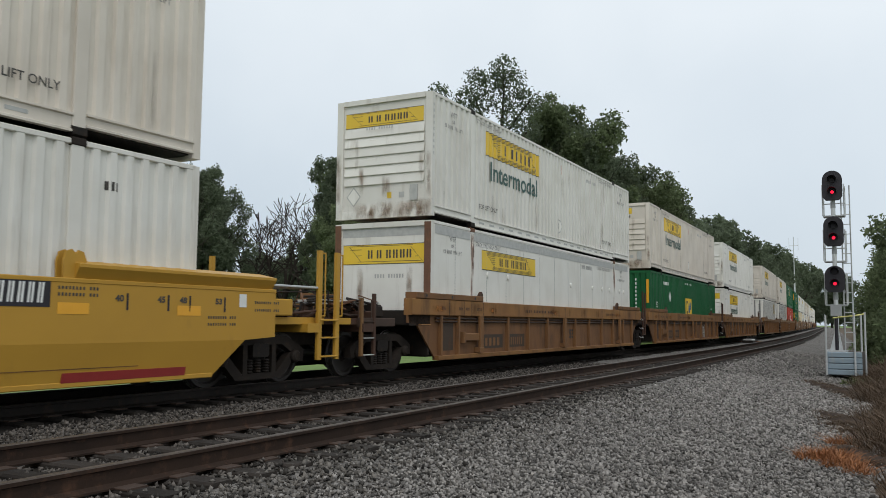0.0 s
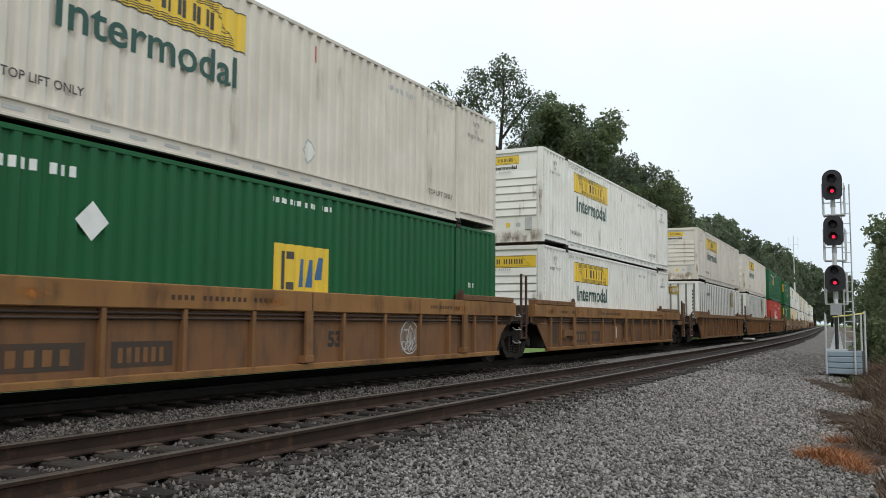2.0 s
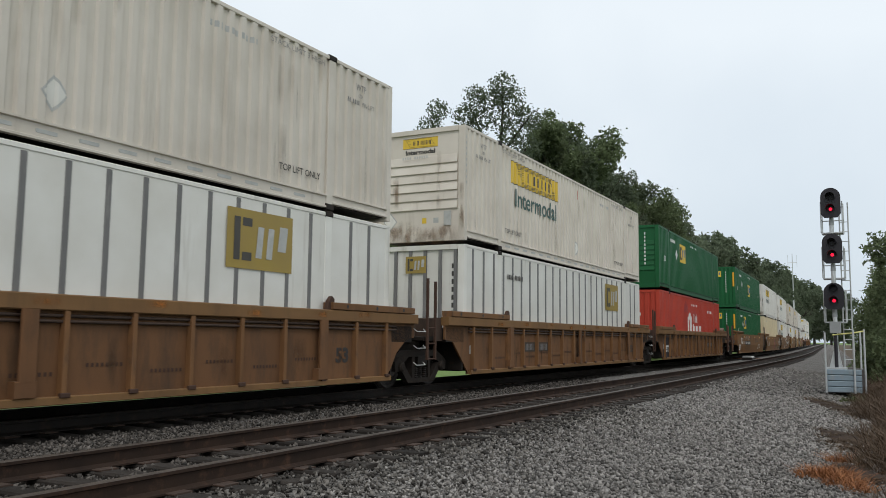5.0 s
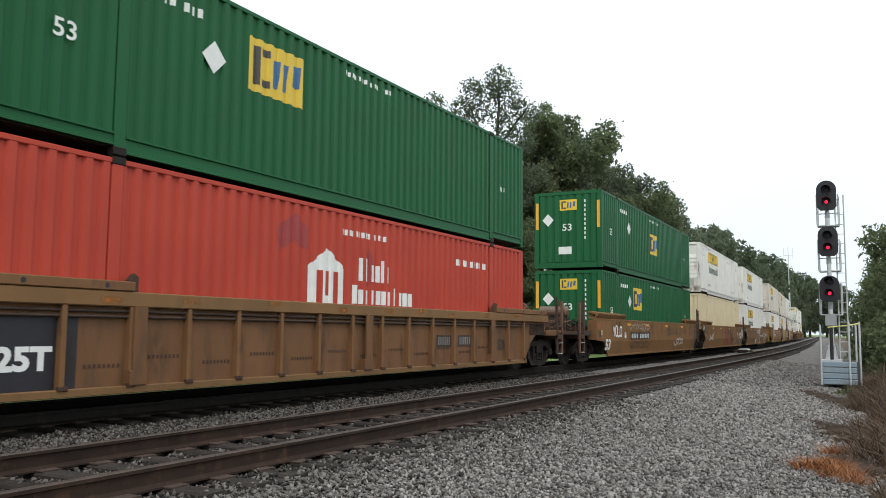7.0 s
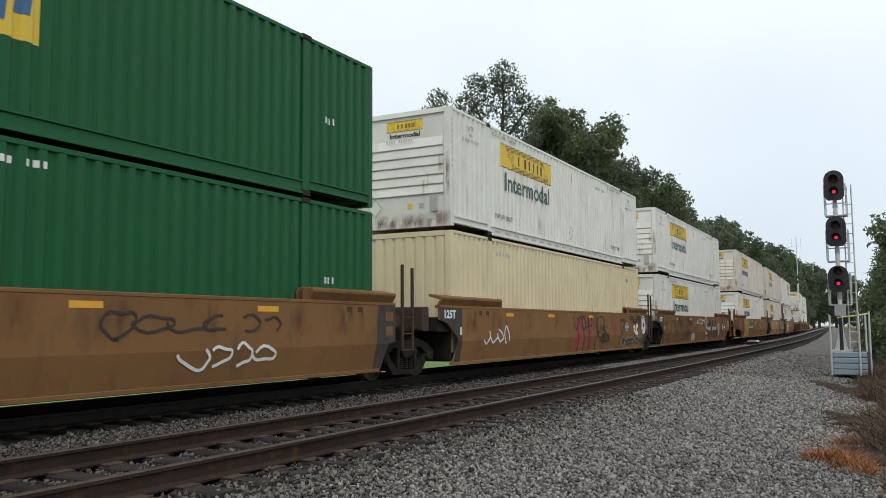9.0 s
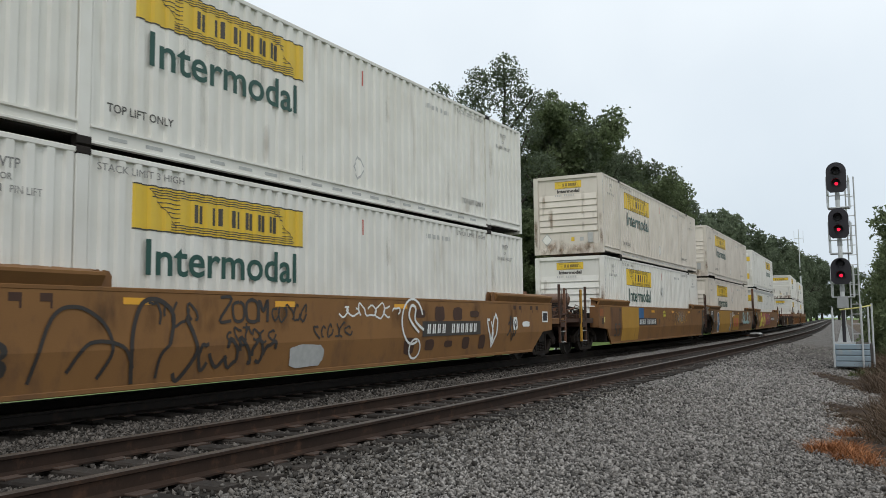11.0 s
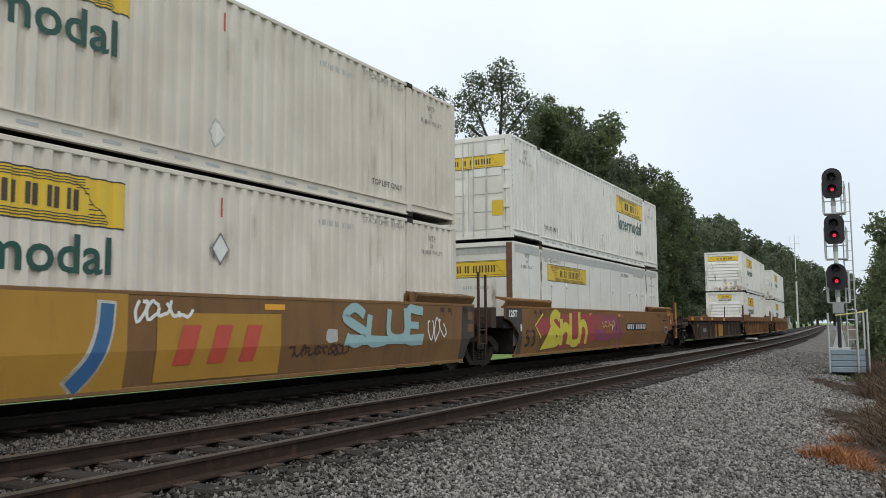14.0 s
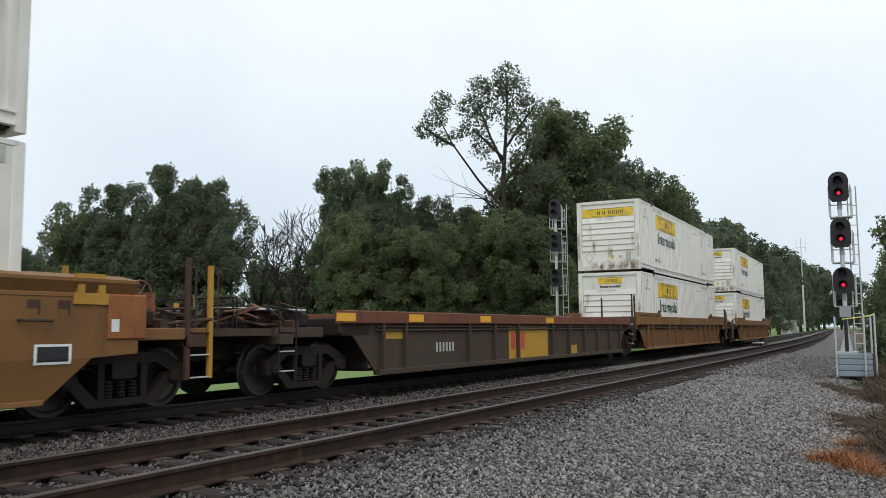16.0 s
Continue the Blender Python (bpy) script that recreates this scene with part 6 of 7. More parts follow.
    if jb and not smooth:
        for z in (0.5, 0.85, 1.2):
            part("step", Geo().path([(SIDE - 0.04, along(16.88), z + 0.06), (SIDE + 0.03, along(16.9), z), (SIDE + 0.03, along(17.26), z), (SIDE - 0.04, along(17.28), z + 0.06)], 0.009), GREYFILM, car, "worn bright step")
    if smooth and not jf and paint is not YELLOW:
        box = part("end_box", Geo().cbox(SIDE - 0.3, SIDE + 0.025, along(-1.5), along(-0.92), 0.82, 1.5, 0.02), RIBPAINT, car, "rusty end box with orange and grey patches")
        decal("paint_patch", rects((0, 0.42, 0, 0.24)), RUSTORANGE, box, (along(-1.42), 1.2), "side", False, 0.004, "rust-orange patch", SIDE + 0.025)
        decal("paint_patch", rects((0, 0.2, 0, 0.2)), GREYBROWN, box, (along(-1.2), 0.92), "side", False, 0.004, "grey-brown patch", SIDE + 0.025)
        decal("sticker", rects((0, 0.11, 0, 0.18)), HAZARD, car, (along(-0.86), 0.98), "side", False, 0.004, "pale yellow sticker", SIDE)
        part("end_guard", Geo().prism([(along(-1.35), up), (along(-0.75), up), (along(-0.95), up + 0.26), (along(-1.3), up + 0.2)], "x", SIDE - 0.3, SIDE - 0.12), RIBPAINT, car, "bent guard plate")
    for e in ends:
        end_platform(car, -1 if e in "Bb" else 1, paint if style != "low" else GREYBROWN, spin, e.islower(), post_mat or RUST, style == "smooth")
    return car


# ---- marks and spray paint on the cars ----
TUCKED = set()


def mark(car, name, flat, mat, s, z, lift=0.004, label="", plane=SIDE):
    if isinstance(flat, list):
        return [mark(car, name, q, mat, s, z, lift + 0.0006 * (k % 12), label, plane) for k, q in enumerate(flat)]
    tuck = car in TUCKED and plane == SIDE
    return decal(name, flat, mat, car, (along(s), z), "side", False, 0.003 + lift * 0.3 if tuck else lift, label, plane, tuck)


def ribbon(pts, w):
    """A line of even width through points, as one flat band."""
    v, n = [], len(pts)
    for k in range(n):
        (a, b), (c, d) = pts[max(0, k - 1)], pts[min(n - 1, k + 1)]
        r = math.hypot(c - a, d - b) or 1
        x, y = -(d - b) / r * w / 2, (c - a) / r * w / 2
        v += [(pts[k][0] + x, pts[k][1] + y), (pts[k][0] - x, pts[k][1] - y)]
    return v, [(2 * k, 2 * k + 1, 2 * k + 3, 2 * k + 2) for k in range(n - 1)]


def scrawl(seed, w, h, n, thick):
    """A loose tag: loops side by side along a line."""
    rng = random.Random(seed)
    out = []
    for i in range(n):
        x = w * (i + 0.5) / n
        r1, r2, p = w / n * rng.uniform(0.35, 0.6), h * rng.uniform(0.25, 0.5), rng.uniform(0, 6)
        turn, tilt = rng.uniform(3, 6.5), rng.uniform(-0.6, 0.6)
        pts = []
        for k in range(16):
            a = p + turn * k / 15
            y = r2 * math.sin(a) * (1 + 0.25 * math.sin(3 * a + i))
            pts.append((x + r1 * math.cos(a) + tilt * y + 0.15 * w / n * k / 15, h / 2 + y))
        out.append(ribbon(pts, thick))
    return out


STROKES = {"Z": "06460040", "Y": "0623/462320", "O": "26050120414526", "M": "0006234640", "L": "060040", "S": "4526050442412001", "U": "0601204146", "E": "4626060300 40/0333".replace(" ", ""),
           "I": "2620", "i": "2420/2625", "v": "042044", "e": "0242432403012041", "+": "2125/0343", "H": "0006/4046/0343", "N": "00064046", "w": "0410234044", "a": "4424030120414440", "t": "2521302041/1434", "c": "4324030120 41".replace(" ", ""),
           "h": "0600/03244340", "n": "0400/03244340", "g": "4424030120 41/444011".replace(" ", ""), "y": "0422/4410", "o": "2403012041432 4".replace(" ", ""), "u": "04012041/4440", "m": "0400/032420/234440", "'": "2625"}


def flowing(p, n=4):
    """A smooth line through points."""
    pts = []
    for k in range(len(p) - 1):
        q0, q1, q2, q3 = p[max(0, k - 1)], p[k], p[k + 1], p[min(len(p) - 1, k + 2)]
        for t in [i / n for i in range(n)]:
            pts.append(tuple(0.5 * (2 * b + (c - a) * t + (2 * a - 5 * b + 4 * c - d) * t * t + (3 * b - a - 3 * c + d) * t ** 3) for a, b, c, d in zip(q0, q1, q2, q3)))
    return pts + [p[-1]]


def sprayed(word, w, h, thick, seed=1, lean=0.0):
    """A word written by a spray can: one band for each stroke of each letter, none quite like the last."""
    rng = random.Random(seed)
    step, out = w / len(word), []
    for i, ch in enumerate(word):
        if ch == " ":
            continue
        fx, fy, dy = rng.uniform(0.72, 0.9), rng.uniform(0.86, 1.08), rng.uniform(-0.06, 0.06) * h
        for run_ in STROKES[ch].split("/"):
            p = [(int(run_[k]) / 4, int(run_[k + 1]) / 6) for k in range(0, len(run_), 2)]
            p = [(i * step + (a + rng.uniform(-0.06, 0.06)) * step * fx + lean * b * h, dy + (b + rng.uniform(-0.03, 0.03)) * h * fy) for a, b in p]
            pts = flowing(p)
            out.append(ribbon(pts, thick * rng.uniform(0.85, 1.1)))
    return out


def number_bars(car, w, h, s, z, lift, mat=None):
    """A car's number as leaning plain bars, one for each character."""
    step = w / 11
    for k in range(11):
        if k != 4:
            x = k * step
            for d in (0.0, 0.36):
                mark(car, "number_bar", polys([(x + d * step, 0), (x + (d + 0.24) * step, 0), (x + (d + 0.38) * step, h), (x + (d + 0.14) * step, h)]), mat or WHITEINK, s, z, lift, "white bar of writing" if mat is None else "")


def ring(rx, rz, cx=0.0, cz=0.0, a0=0.0, a1=6.2832, n=22):
    return [(cx + rx * math.cos(a0 + (a1 - a0) * k / (n - 1)), cz + rz * math.sin(a0 + (a1 - a0) * k / (n - 1))) for k in range(n)]


def blob(rx, rz, k=0, n=30):
    """A soft-cornered patch with an uneven rim."""
    return polys([(rx * (1 + 0.05 * math.sin(5 * a + k)) * math.copysign(abs(math.cos(a)) ** 0.5, math.cos(a)), rz * (1 + 0.05 * math.sin(7 * a + 2 * k)) * math.copysign(abs(math.sin(a)) ** 0.5, math.sin(a))) for a in [6.2832 * q / n for q in range(n)]])


def common_marks(car, front, back):
    for s in (2.6, 5.6, 9.2) + ((12.6,) if not front else ()):
        mark(car, "reflector", rects((0, 0.5, 0, 0.09)), ORANGE, s, 1.34, 0.004, "orange reflector strip")
    if front:
        mark(car, "joint_sheet", polys([(-0.95, 1.25), (-0.6, 1.17), (-0.11, 0.87), (-0.18, 0.28), (0.12, 0.28), (0.12, 1.5), (-0.95, 1.5)]), JOINTPAINT, 0, 0, 0.004, "dark grey painted end sheet")
        mark(car, "load_letters", letters("125T", 0.55, 0.19), WHITEINK, -0.75, 1.27, 0.02, "white lettering")
        mark(car, "sticker", rects((0, 0.09, 0, 0.18)), WHITEINK, 0.0, 0.9, 0.02, "pale sticker")
    if back:
        mark(car, "joint_sheet", polys([(15.95, 0.3), (16.2, 0.3), (16.42, 0.76), (16.65, 0.8), (16.65, 1.5), (16.05, 1.5)]), JOINTPAINT, 0, 0, 0.004, "dark grey painted end sheet")
        for z in (0.92, 1.2):
            mark(car, "reflector", rects((0, 0.26, 0, 0.18)), RIBPAINT, 16.3, z, 0.02)
    for s in (15.0, 15.35, 16.1, 16.5, 1.0, 1.4):
        mark(car, "small_print", polys([(0, 0), (0.14, 0), (0.14, -0.08), (0.17, -0.08), (0.17, 0.1), (0, 0.1)]), DARKBROWN, s, 1.36, 0.004)


def car_marks(i, car):
    if i == 0:
        mark(car, "number_plate", rects((0, 1.5, 0, 0.34)), SIGNALBLACK, 12.1, 1.2, 0.004, "black number panel")
        number_bars(car, 1.4, 0.24, 12.15, 1.25, 0.009)
        mark(car, "paint_line", rects((0, 4.0, 0, 0.012)), RIBPAINT, 11.0, 0.44, 0.006)
        for s in (13.7, 15.6):
            mark(car, "reflector", rects((0, 0.45, 0, 0.14)), ORANGE, s, 1.12, 0.004, "orange reflector strip")
        part("warning_band", Geo().prism([(SIDE - 0.07, 0.28), (SIDE - 0.047, 0.4), (SIDE - 0.057, 0.4), (SIDE - 0.08, 0.28)], "y", along(13.85), along(15.85)), DARKRED, car, "faded red band")
        mark(car, "sticker", rects((0, 0.16, 0, 0.2)), WHITEINK, 16.85, 1.26, 0.004, "white sticker")
        for s, z in ((16.2, 0.98), (16.2, 1.08), (17.2, 1.2), (17.2, 1.32), (13.7, 1.34), (13.7, 1.42)):
            mark(car, "small_print", bars("xxxxxxxx xxx", 0.6, 0.04), INK, s, z)
        for s in (14.6, 15.3, 15.7, 16.4):
            mark(car, "rail_slot", rects((0, 0.035, 0, 0.22)), SIGNALBLACK, s + 0.12, 1.18)
            mark(car, "length_mark", letters({14.6: "40", 15.3: "45", 15.7: "48", 16.4: "53"}[s], 0.14, 0.09), INK, s - 0.06, 1.29)
    elif i in (1, 2, 3):
        for s, w in ((-0.3, 0.6), (2.6, 0.5), (6.9, 0.7), (13.4, 0.8)):
            mark(car, "rub_patch", rects((0, w, 0, 0.16)), ORANGERUST, s, 1.27, 0.004, "orange rust rub")
        for s in (0.5, 1.25, 1.65, 2.3, 8.2, 11.9, 14.0):
            mark(car, "seam", rects((0, 0.025, 0, 0.34)), DARKBROWN, s, 1.2)
        for s, w in ((0.15, 0.2), (1.0, 0.2), (1.35, 0.2), (1.95, 0.3), (5.0, 2.2), (12.4, 1.4)):
            mark(car, "small_print", bars("xxxxxx" if w < 1 else "xxxx xxxxxxxx xxxx", w, 0.07), DARKBROWN, s, 1.33)
        for s in (2.15, 8.1, 14.0):
            part("side_bracket", Geo().cbox(SIDE - 0.02, SIDE + 0.05, along(s) - 0.09, along(s) + 0.09, 0.4, 1.22).cbox(SIDE - 0.1, SIDE + 0.06, along(s) - 0.14, along(s) + 0.1, 0.34, 0.46), RIBPAINT, car, "lever bracket on the side")
        part("side_lever", Geo().cbox(SIDE - 0.08, SIDE + 0.02, along(1.25), along(2.05), 0.62, 0.8, 0.02).cbox(SIDE - 0.1, SIDE + 0.04, along(1.2), along(1.32), 0.58, 0.84, 0.02), RIBPAINT, car, "brown lever box")
        for s, w, h in ((0.3, 0.6, 0.62), (2.5, 1.2, 0.34), (4.1, 1.05, 0.34)):
            mark(car, "data_panel", rects((0, w, 0, h)), GREYBROWN, s, 0.42, 0.004, "dark worn stencil panel", SIDE - 0.1)
            mark(car, "stencil", bars("xxxx" if w > 1.1 else "xxxxxx", w * 0.8, 0.2), RIBPAINT, s + w * 0.1, 0.48, 0.008, "", SIDE - 0.1) if w > 0.8 else None
        if i == 3:
            mark(car, "stencil_disc", polys([(0.16 * math.cos(a / 2), 0.24 * math.sin(a / 2)) for a in range(12)]), GREYFILM, 7.1, 0.7, 0.004, "pale worn disc", SIDE - 0.1)
        mark(car, "length_mark", letters("53", 0.42, 0.29), SPRAYBLACK, 8.8, 0.58, 0.004, "dark lettering", SIDE - 0.1)
        for k in range(10):
            s = (k * 1.63 + 0.4 * math.sin(k * 5 + i)) % 15.2
            mark(car, "grime_run", rects((0, 0.5 + 0.3 * math.sin(k * 2.1), 0, 0.34)), SIDEGRIME, s, 1.2, 0.006, "grime run")
        if i == 2:
            mark(car, "chalk_haze", rects((-0.05, 1.0, 0, 0.8)), PALEHAZE, 11.25, 0.34, 0.003, "pale chalk smear", SIDE - 0.1)
            mark(car, "chalk_ring", ribbon(ring(0.36, 0.34, 0.42, 0.38), 0.03), GREYFILM, 11.25, 0.34, 0.006, "pale chalk drawing", SIDE - 0.1)
            for q in scrawl(33, 0.7, 0.5, 3, 0.025) + scrawl(35, 0.45, 0.2, 3, 0.02):
                mark(car, "chalk_line", q, GREYFILM, 11.35, 0.46, 0.008, "", SIDE - 0.1)
        part("hand_hold", Geo().path([(SIDE + 0.02, along(-0.9), 1.0), (SIDE + 0.08, along(-0.9), 1.0), (SIDE + 0.08, along(-0.5), 1.0), (SIDE + 0.02, along(-0.5), 1.0)], 0.015), BROWN, car)
    elif i in (4, 5, 6):
        for k in range(9):
            s = 1.3 + k * 1.62 + 0.3 * math.sin(k * 5 + i)
            mark(car, "grime_run", rects((0, 0.3 + 0.15 * math.sin(k * 2.1), 0, 0.7)), SIDEGRIME, s, 0.36, 0.006, "grime run", SIDE - 0.1)
            mark(car, "rub_patch", rects((0, 0.4, 0, 0.12)), ORANGERUST, s + 0.5, 1.37 + 0.03 * (k % 3), 0.004, "orange rust rub")
        near_front = i < 6
        for s, w in ((3.55 if near_front else 10.9, 0.75), (4.6 if near_front else 11.95, 0.75)):
            mark(car, "data_panel", rects((0, w, 0, 0.26)), GREYBROWN, s, 0.72, 0.008, "dark number panel", SIDE - 0.1)
            mark(car, "stencil", bars("xxxxxx", w * 0.8, 0.18), STRIPE, s + 0.07, 0.76, 0.011, "", SIDE - 0.1)
        mark(car, "length_mark", letters("53", 0.4, 0.28), SPRAYBLACK, 14.2, 0.6, 0.006, "dark lettering", SIDE - 0.1)
        mark(car, "sticker", rects((0, 0.14, 0, 0.2)), GREYFILM, 0.1, 0.7, 0.006, "pale sticker", SIDE - 0.1)
        for k in range(12):
            mark(car, "small_print", bars("xxxxxxxx", 0.6, 0.05), DARKBROWN, 1.6 + 1.04 * k, 0.56 + 0.1 * (k % 2), 0.006, "", SIDE - 0.1)
        for s in (2.4, 8.0, 13.7):
            part("side_bracket", Geo().cbox(SIDE - 0.02, SIDE + 0.03, along(s) - 0.11, along(s) + 0.11, 0.5, 1.36).cbox(SIDE - 0.1, SIDE + 0.03, along(s) - 0.16, along(s) + 0.12, 0.32, 0.52), PANEL, car, "grey-brown jacking bracket")
        for k in range(16):
            part("rib_foot", Geo().cbox(SIDE - 0.02, SIDE + 0.02, along(0.2 + 15.6 * k / 15) - 0.07, along(0.2 + 15.6 * k / 15) + 0.07, 0.3, 0.36, 0.008), DARKBROWN, car)
        if i < 6:
            return
        mark(car, "data_panel", rects((0, 1.5, 0, 0.9)), SIGNALBLACK, 0.0, 0.3, 0.004, "dark data panel", SIDE - 0.1)
        mark(car, "load_letters", letters("125T", 0.9, 0.3), WHITEINK, 0.25, 0.55, 0.007, "white lettering", SIDE - 0.1)
    elif i in (7, 8, 9):
        common_marks(car, i > 7, i < 9)
        for k in range(12):
            s = (k * 1.43 + 0.5 * math.sin(k * 5 + i)) % 15.5
            mark(car, "grime_run", rects((0, 0.5 + 0.3 * math.sin(k * 2.1), 0, 0.6)), SIDEGRIME, s, 0.92, 0.003, "grime run")
        if i == 7:
            mark(car, "length_mark", letters("53", 0.65, 0.4), WHITEINK, -0.35, 0.44, 0.034, "large white lettering")
            mark(car, "spray_word", sprayed("YOLO", 1.2, 0.36, 0.075, 3, 0.06), WHITEINK, 0.62, 0.94, 0.004, "white sprayed word")
            mark(car, "number_plate", rects((0, 3.2, 0, 0.27)), SIGNALBLACK, 3.07, 0.82, 0.022, "black number panel")
            number_bars(car, 2.9, 0.18, 3.2, 0.86, 0.026)
            mark(car, "spray_tag", scrawl(3, 3.2, 0.26, 9, 0.03), GREYFILM, 2.9, 1.18, 0.004, "thin pale sprayed tag")
            mark(car, "spray_heart", blob(0.12, 0.11, 2), WHITEINK, 2.3, 0.98, 0.012, "small white sprayed heart")
            mark(car, "spray_line", ribbon([(0, 0), (0.2, 0.3), (0.28, 0.42)], 0.025), SPRAYBLACK, 2.15, 0.82, 0.016)
            mark(car, "sprayed_number", sprayed("IEO", 0.7, 0.32, 0.03, 8), SPRAYBLACK, 5.9, 1.12, 0.006, "dark sprayed scrawl")
            mark(car, "spray_tag", scrawl(4, 3.0, 0.3, 6, 0.05), SPRAYBLACK, 3.0, 0.45, 0.034, "dark sprayed tag")
            mark(car, "spray_tag", scrawl(5, 3.6, 0.4, 6, 0.04), SPRAYBLACK, 9.6, 0.95, 0.024, "dark sprayed tag")
            mark(car, "spray_tag", scrawl(6, 2.0, 0.35, 4, 0.05), WHITEINK, 11.0, 0.5, 0.034, "white sprayed tag")
        elif i == 8:
            mark(car, "spray_tag", scrawl(7, 1.6, 0.5, 4, 0.05), WHITEINK, 1.2, 0.6, 0.034, "white sprayed tag")
            disc = lambda rx, rz, cx=0.0, cz=0.0, n=22: [(cx + rx * math.cos(6.2832 * k / n), cz + rz * math.sin(6.2832 * k / n)) for k in range(n)]
            mark(car, "spray_eye", polys(disc(0.33, 0.36)), WHITEINK, 15.93, 1.12, 0.024, "white sprayed eye with a dark pupil")
            mark(car, "eye_ring", ribbon(disc(0.26, 0.29)[:16], 0.04), SPRAYBLACK, 15.93, 1.12, 0.03)
            mark(car, "eye_pupil", polys(disc(0.09, 0.1)), SPRAYBLACK, 15.93, 1.12, 0.034)
            for k in range(6):
                a = 0.5 + 0.42 * k
                mark(car, "eye_lash", ribbon([(0.38 * math.cos(a), 0.4 * math.sin(a)), (0.55 * math.cos(a), 0.55 * math.sin(a))], 0.03), SPRAYBLACK, 15.93, 1.08, 0.03)
            for k in range(2):
                mark(car, "faded_brand_block", polys([(1.05 * k, 0), (1.05 * k + 0.5, 0), (1.05 * k + 0.75, 0.95), (1.05 * k + 0.25, 0.95)]), SPRAYRED, 7.9, 0.4, 0.006, "faded red brand block")
            for k, (s_, r_, z_) in enumerate(((10.5, 0.5, 1.05), (10.4, 0.48, 0.52))):
                mark(car, "spray_ring", ribbon(ring(r_, 0.36, a0=0.4 + k, a1=6.0), 0.045), SPRAYBLACK, s_, z_, 0.02, "dark sprayed ring")
            mark(car, "spray_word", sprayed("Live", 0.85, 0.34, 0.05, 9, 0.1), SPRAYBLACK, 10.1, 0.92, 0.026, "dark sprayed word")
            mark(car, "spray_tag", scrawl(91, 0.95, 0.36, 5, 0.055), SPRAYBLACK, 10.4, 0.5, 0.026, "dark sprayed tag")
            mark(car, "spray_tag", scrawl(92, 1.6, 0.42, 5, 0.055), SPRAYBLACK, 7.9, 0.98, 0.026, "dark sprayed tag")
            for k in range(3):
                mark(car, "spray_line", ribbon([(0, 0.7), (0.12, 0.35), (0.05, 0)], 0.05), SPRAYBLACK, 8.1 + 0.55 * k, 0.32, 0.026, "dark sprayed line")
            mark(car, "spray_tag", scrawl(93, 0.6, 0.3, 4, 0.03), SPRAYRED, 11.7, 1.14, 0.02, "faint red sprayed tag")
            mark(car, "spray_tag", scrawl(94, 0.5, 0.2, 4, 0.03), SPRAYRED, 11.9, 0.86, 0.02, "faint red sprayed tag")
            mark(car, "spray_haze", rects((0, 3.7, 0, 0.46)), PALEHAZE, 12.5, 0.3, 0.01, "pale sprayed haze")
            mark(car, "spray_word", sprayed("I'm watching you", 3.3, 0.3, 0.04, 4), SPRAYBLACK, 12.7, 0.4, 0.034, "dark sprayed words with pale shadow")
            mark(car, "spray_heart", ribbon([(0.0, -0.35), (-0.24, 0.05), (-0.2, 0.22), (-0.08, 0.22), (0.0, 0.1), (0.1, 0.24), (0.23, 0.2), (0.24, 0.02), (0.0, -0.35)], 0.05), SPRAYBLACK, 13.0, 1.1, 0.024, "dark sprayed heart")
            mark(car, "spray_blot", polys(disc(0.3, 0.15)), GREYFILM, 13.6, 1.05, 0.02, "pale sprayed blot")
            for cx in (-0.14, 0.14):
                mark(car, "spray_loop", ribbon(disc(0.13, 0.09, cx) + [(cx + 0.13, 0)], 0.035), SPRAYBLACK, 13.6, 1.05, 0.03)
            mark(car, "spray_tag", scrawl(9, 0.6, 0.35, 2, 0.12), WHITEINK, 14.55, 0.78, 0.024, "white sprayed blot")
            for k in range(5):
                mark(car, "spray_tag", scrawl(70 + k, 0.5, 0.18, 5, 0.03), DARKBROWN, 14.0 + 0.3 * k, 1.3 - 0.1 * (k % 3), 0.02, "dark stencil scrawl")
        else:
            mark(car, "length_mark", letters("53", 0.72, 0.46, 0.0), SPRAYBLACK, 0.3, 0.45, 0.034, "large dark lettering")
            loops = [[(0, 0.1), (0.25, 0.85), (0.6, 1.0), (1.0, 0.8), (1.15, 0.45), (0.95, 0.1)], [(1.5, 0.0), (1.45, 0.6), (1.6, 1.05), (1.9, 1.1), (2.15, 0.9), (2.1, 0.5)],
                     [(2.1, 0.5), (1.95, 0.35), (1.9, 0.05)], [(2.2, 0.1), (2.3, 0.0), (2.6, 0.35), (2.55, 0.6), (2.4, 0.85)], [(0.5, 0.2), (0.8, 0.55), (1.3, 0.5), (1.5, 0.2)]]
            for k, q in enumerate(loops):
                mark(car, "spray_line", ribbon(flowing(q, 6), 0.05 + 0.015 * (k % 2)), SPRAYBLACK, 1.3, 0.3, 0.03 + 0.002 * k, "dark sprayed line")
            mark(car, "spray_word", sprayed("ZOOM", 1.15, 0.34, 0.055, 5), SPRAYBLACK, 4.35, 1.1, 0.02, "dark sprayed word")
            mark(car, "spray_tag", scrawl(41, 0.9, 0.3, 5, 0.035), SPRAYBLACK, 5.5, 1.08, 0.02, "dark sprayed tag")
            mark(car, "spray_cross", sprayed("+", 0.2, 0.18, 0.03), SPRAYBLACK, 4.85, 0.92, 0.02)
            mark(car, "spray_tag", scrawl(42, 1.1, 0.26, 6, 0.035), SPRAYBLACK, 4.5, 0.76, 0.02, "dark sprayed tag")
            mark(car, "spray_tag", scrawl(43, 1.7, 0.42, 6, 0.06), SPRAYBLACK, 3.9, 0.42, 0.03, "heavy dark sprayed tag")
            mark(car, "spray_tag", scrawl(44, 0.9, 0.42, 4, 0.04), SPRAYBLACK, 3.0, 1.02, 0.02, "dark sprayed tag")
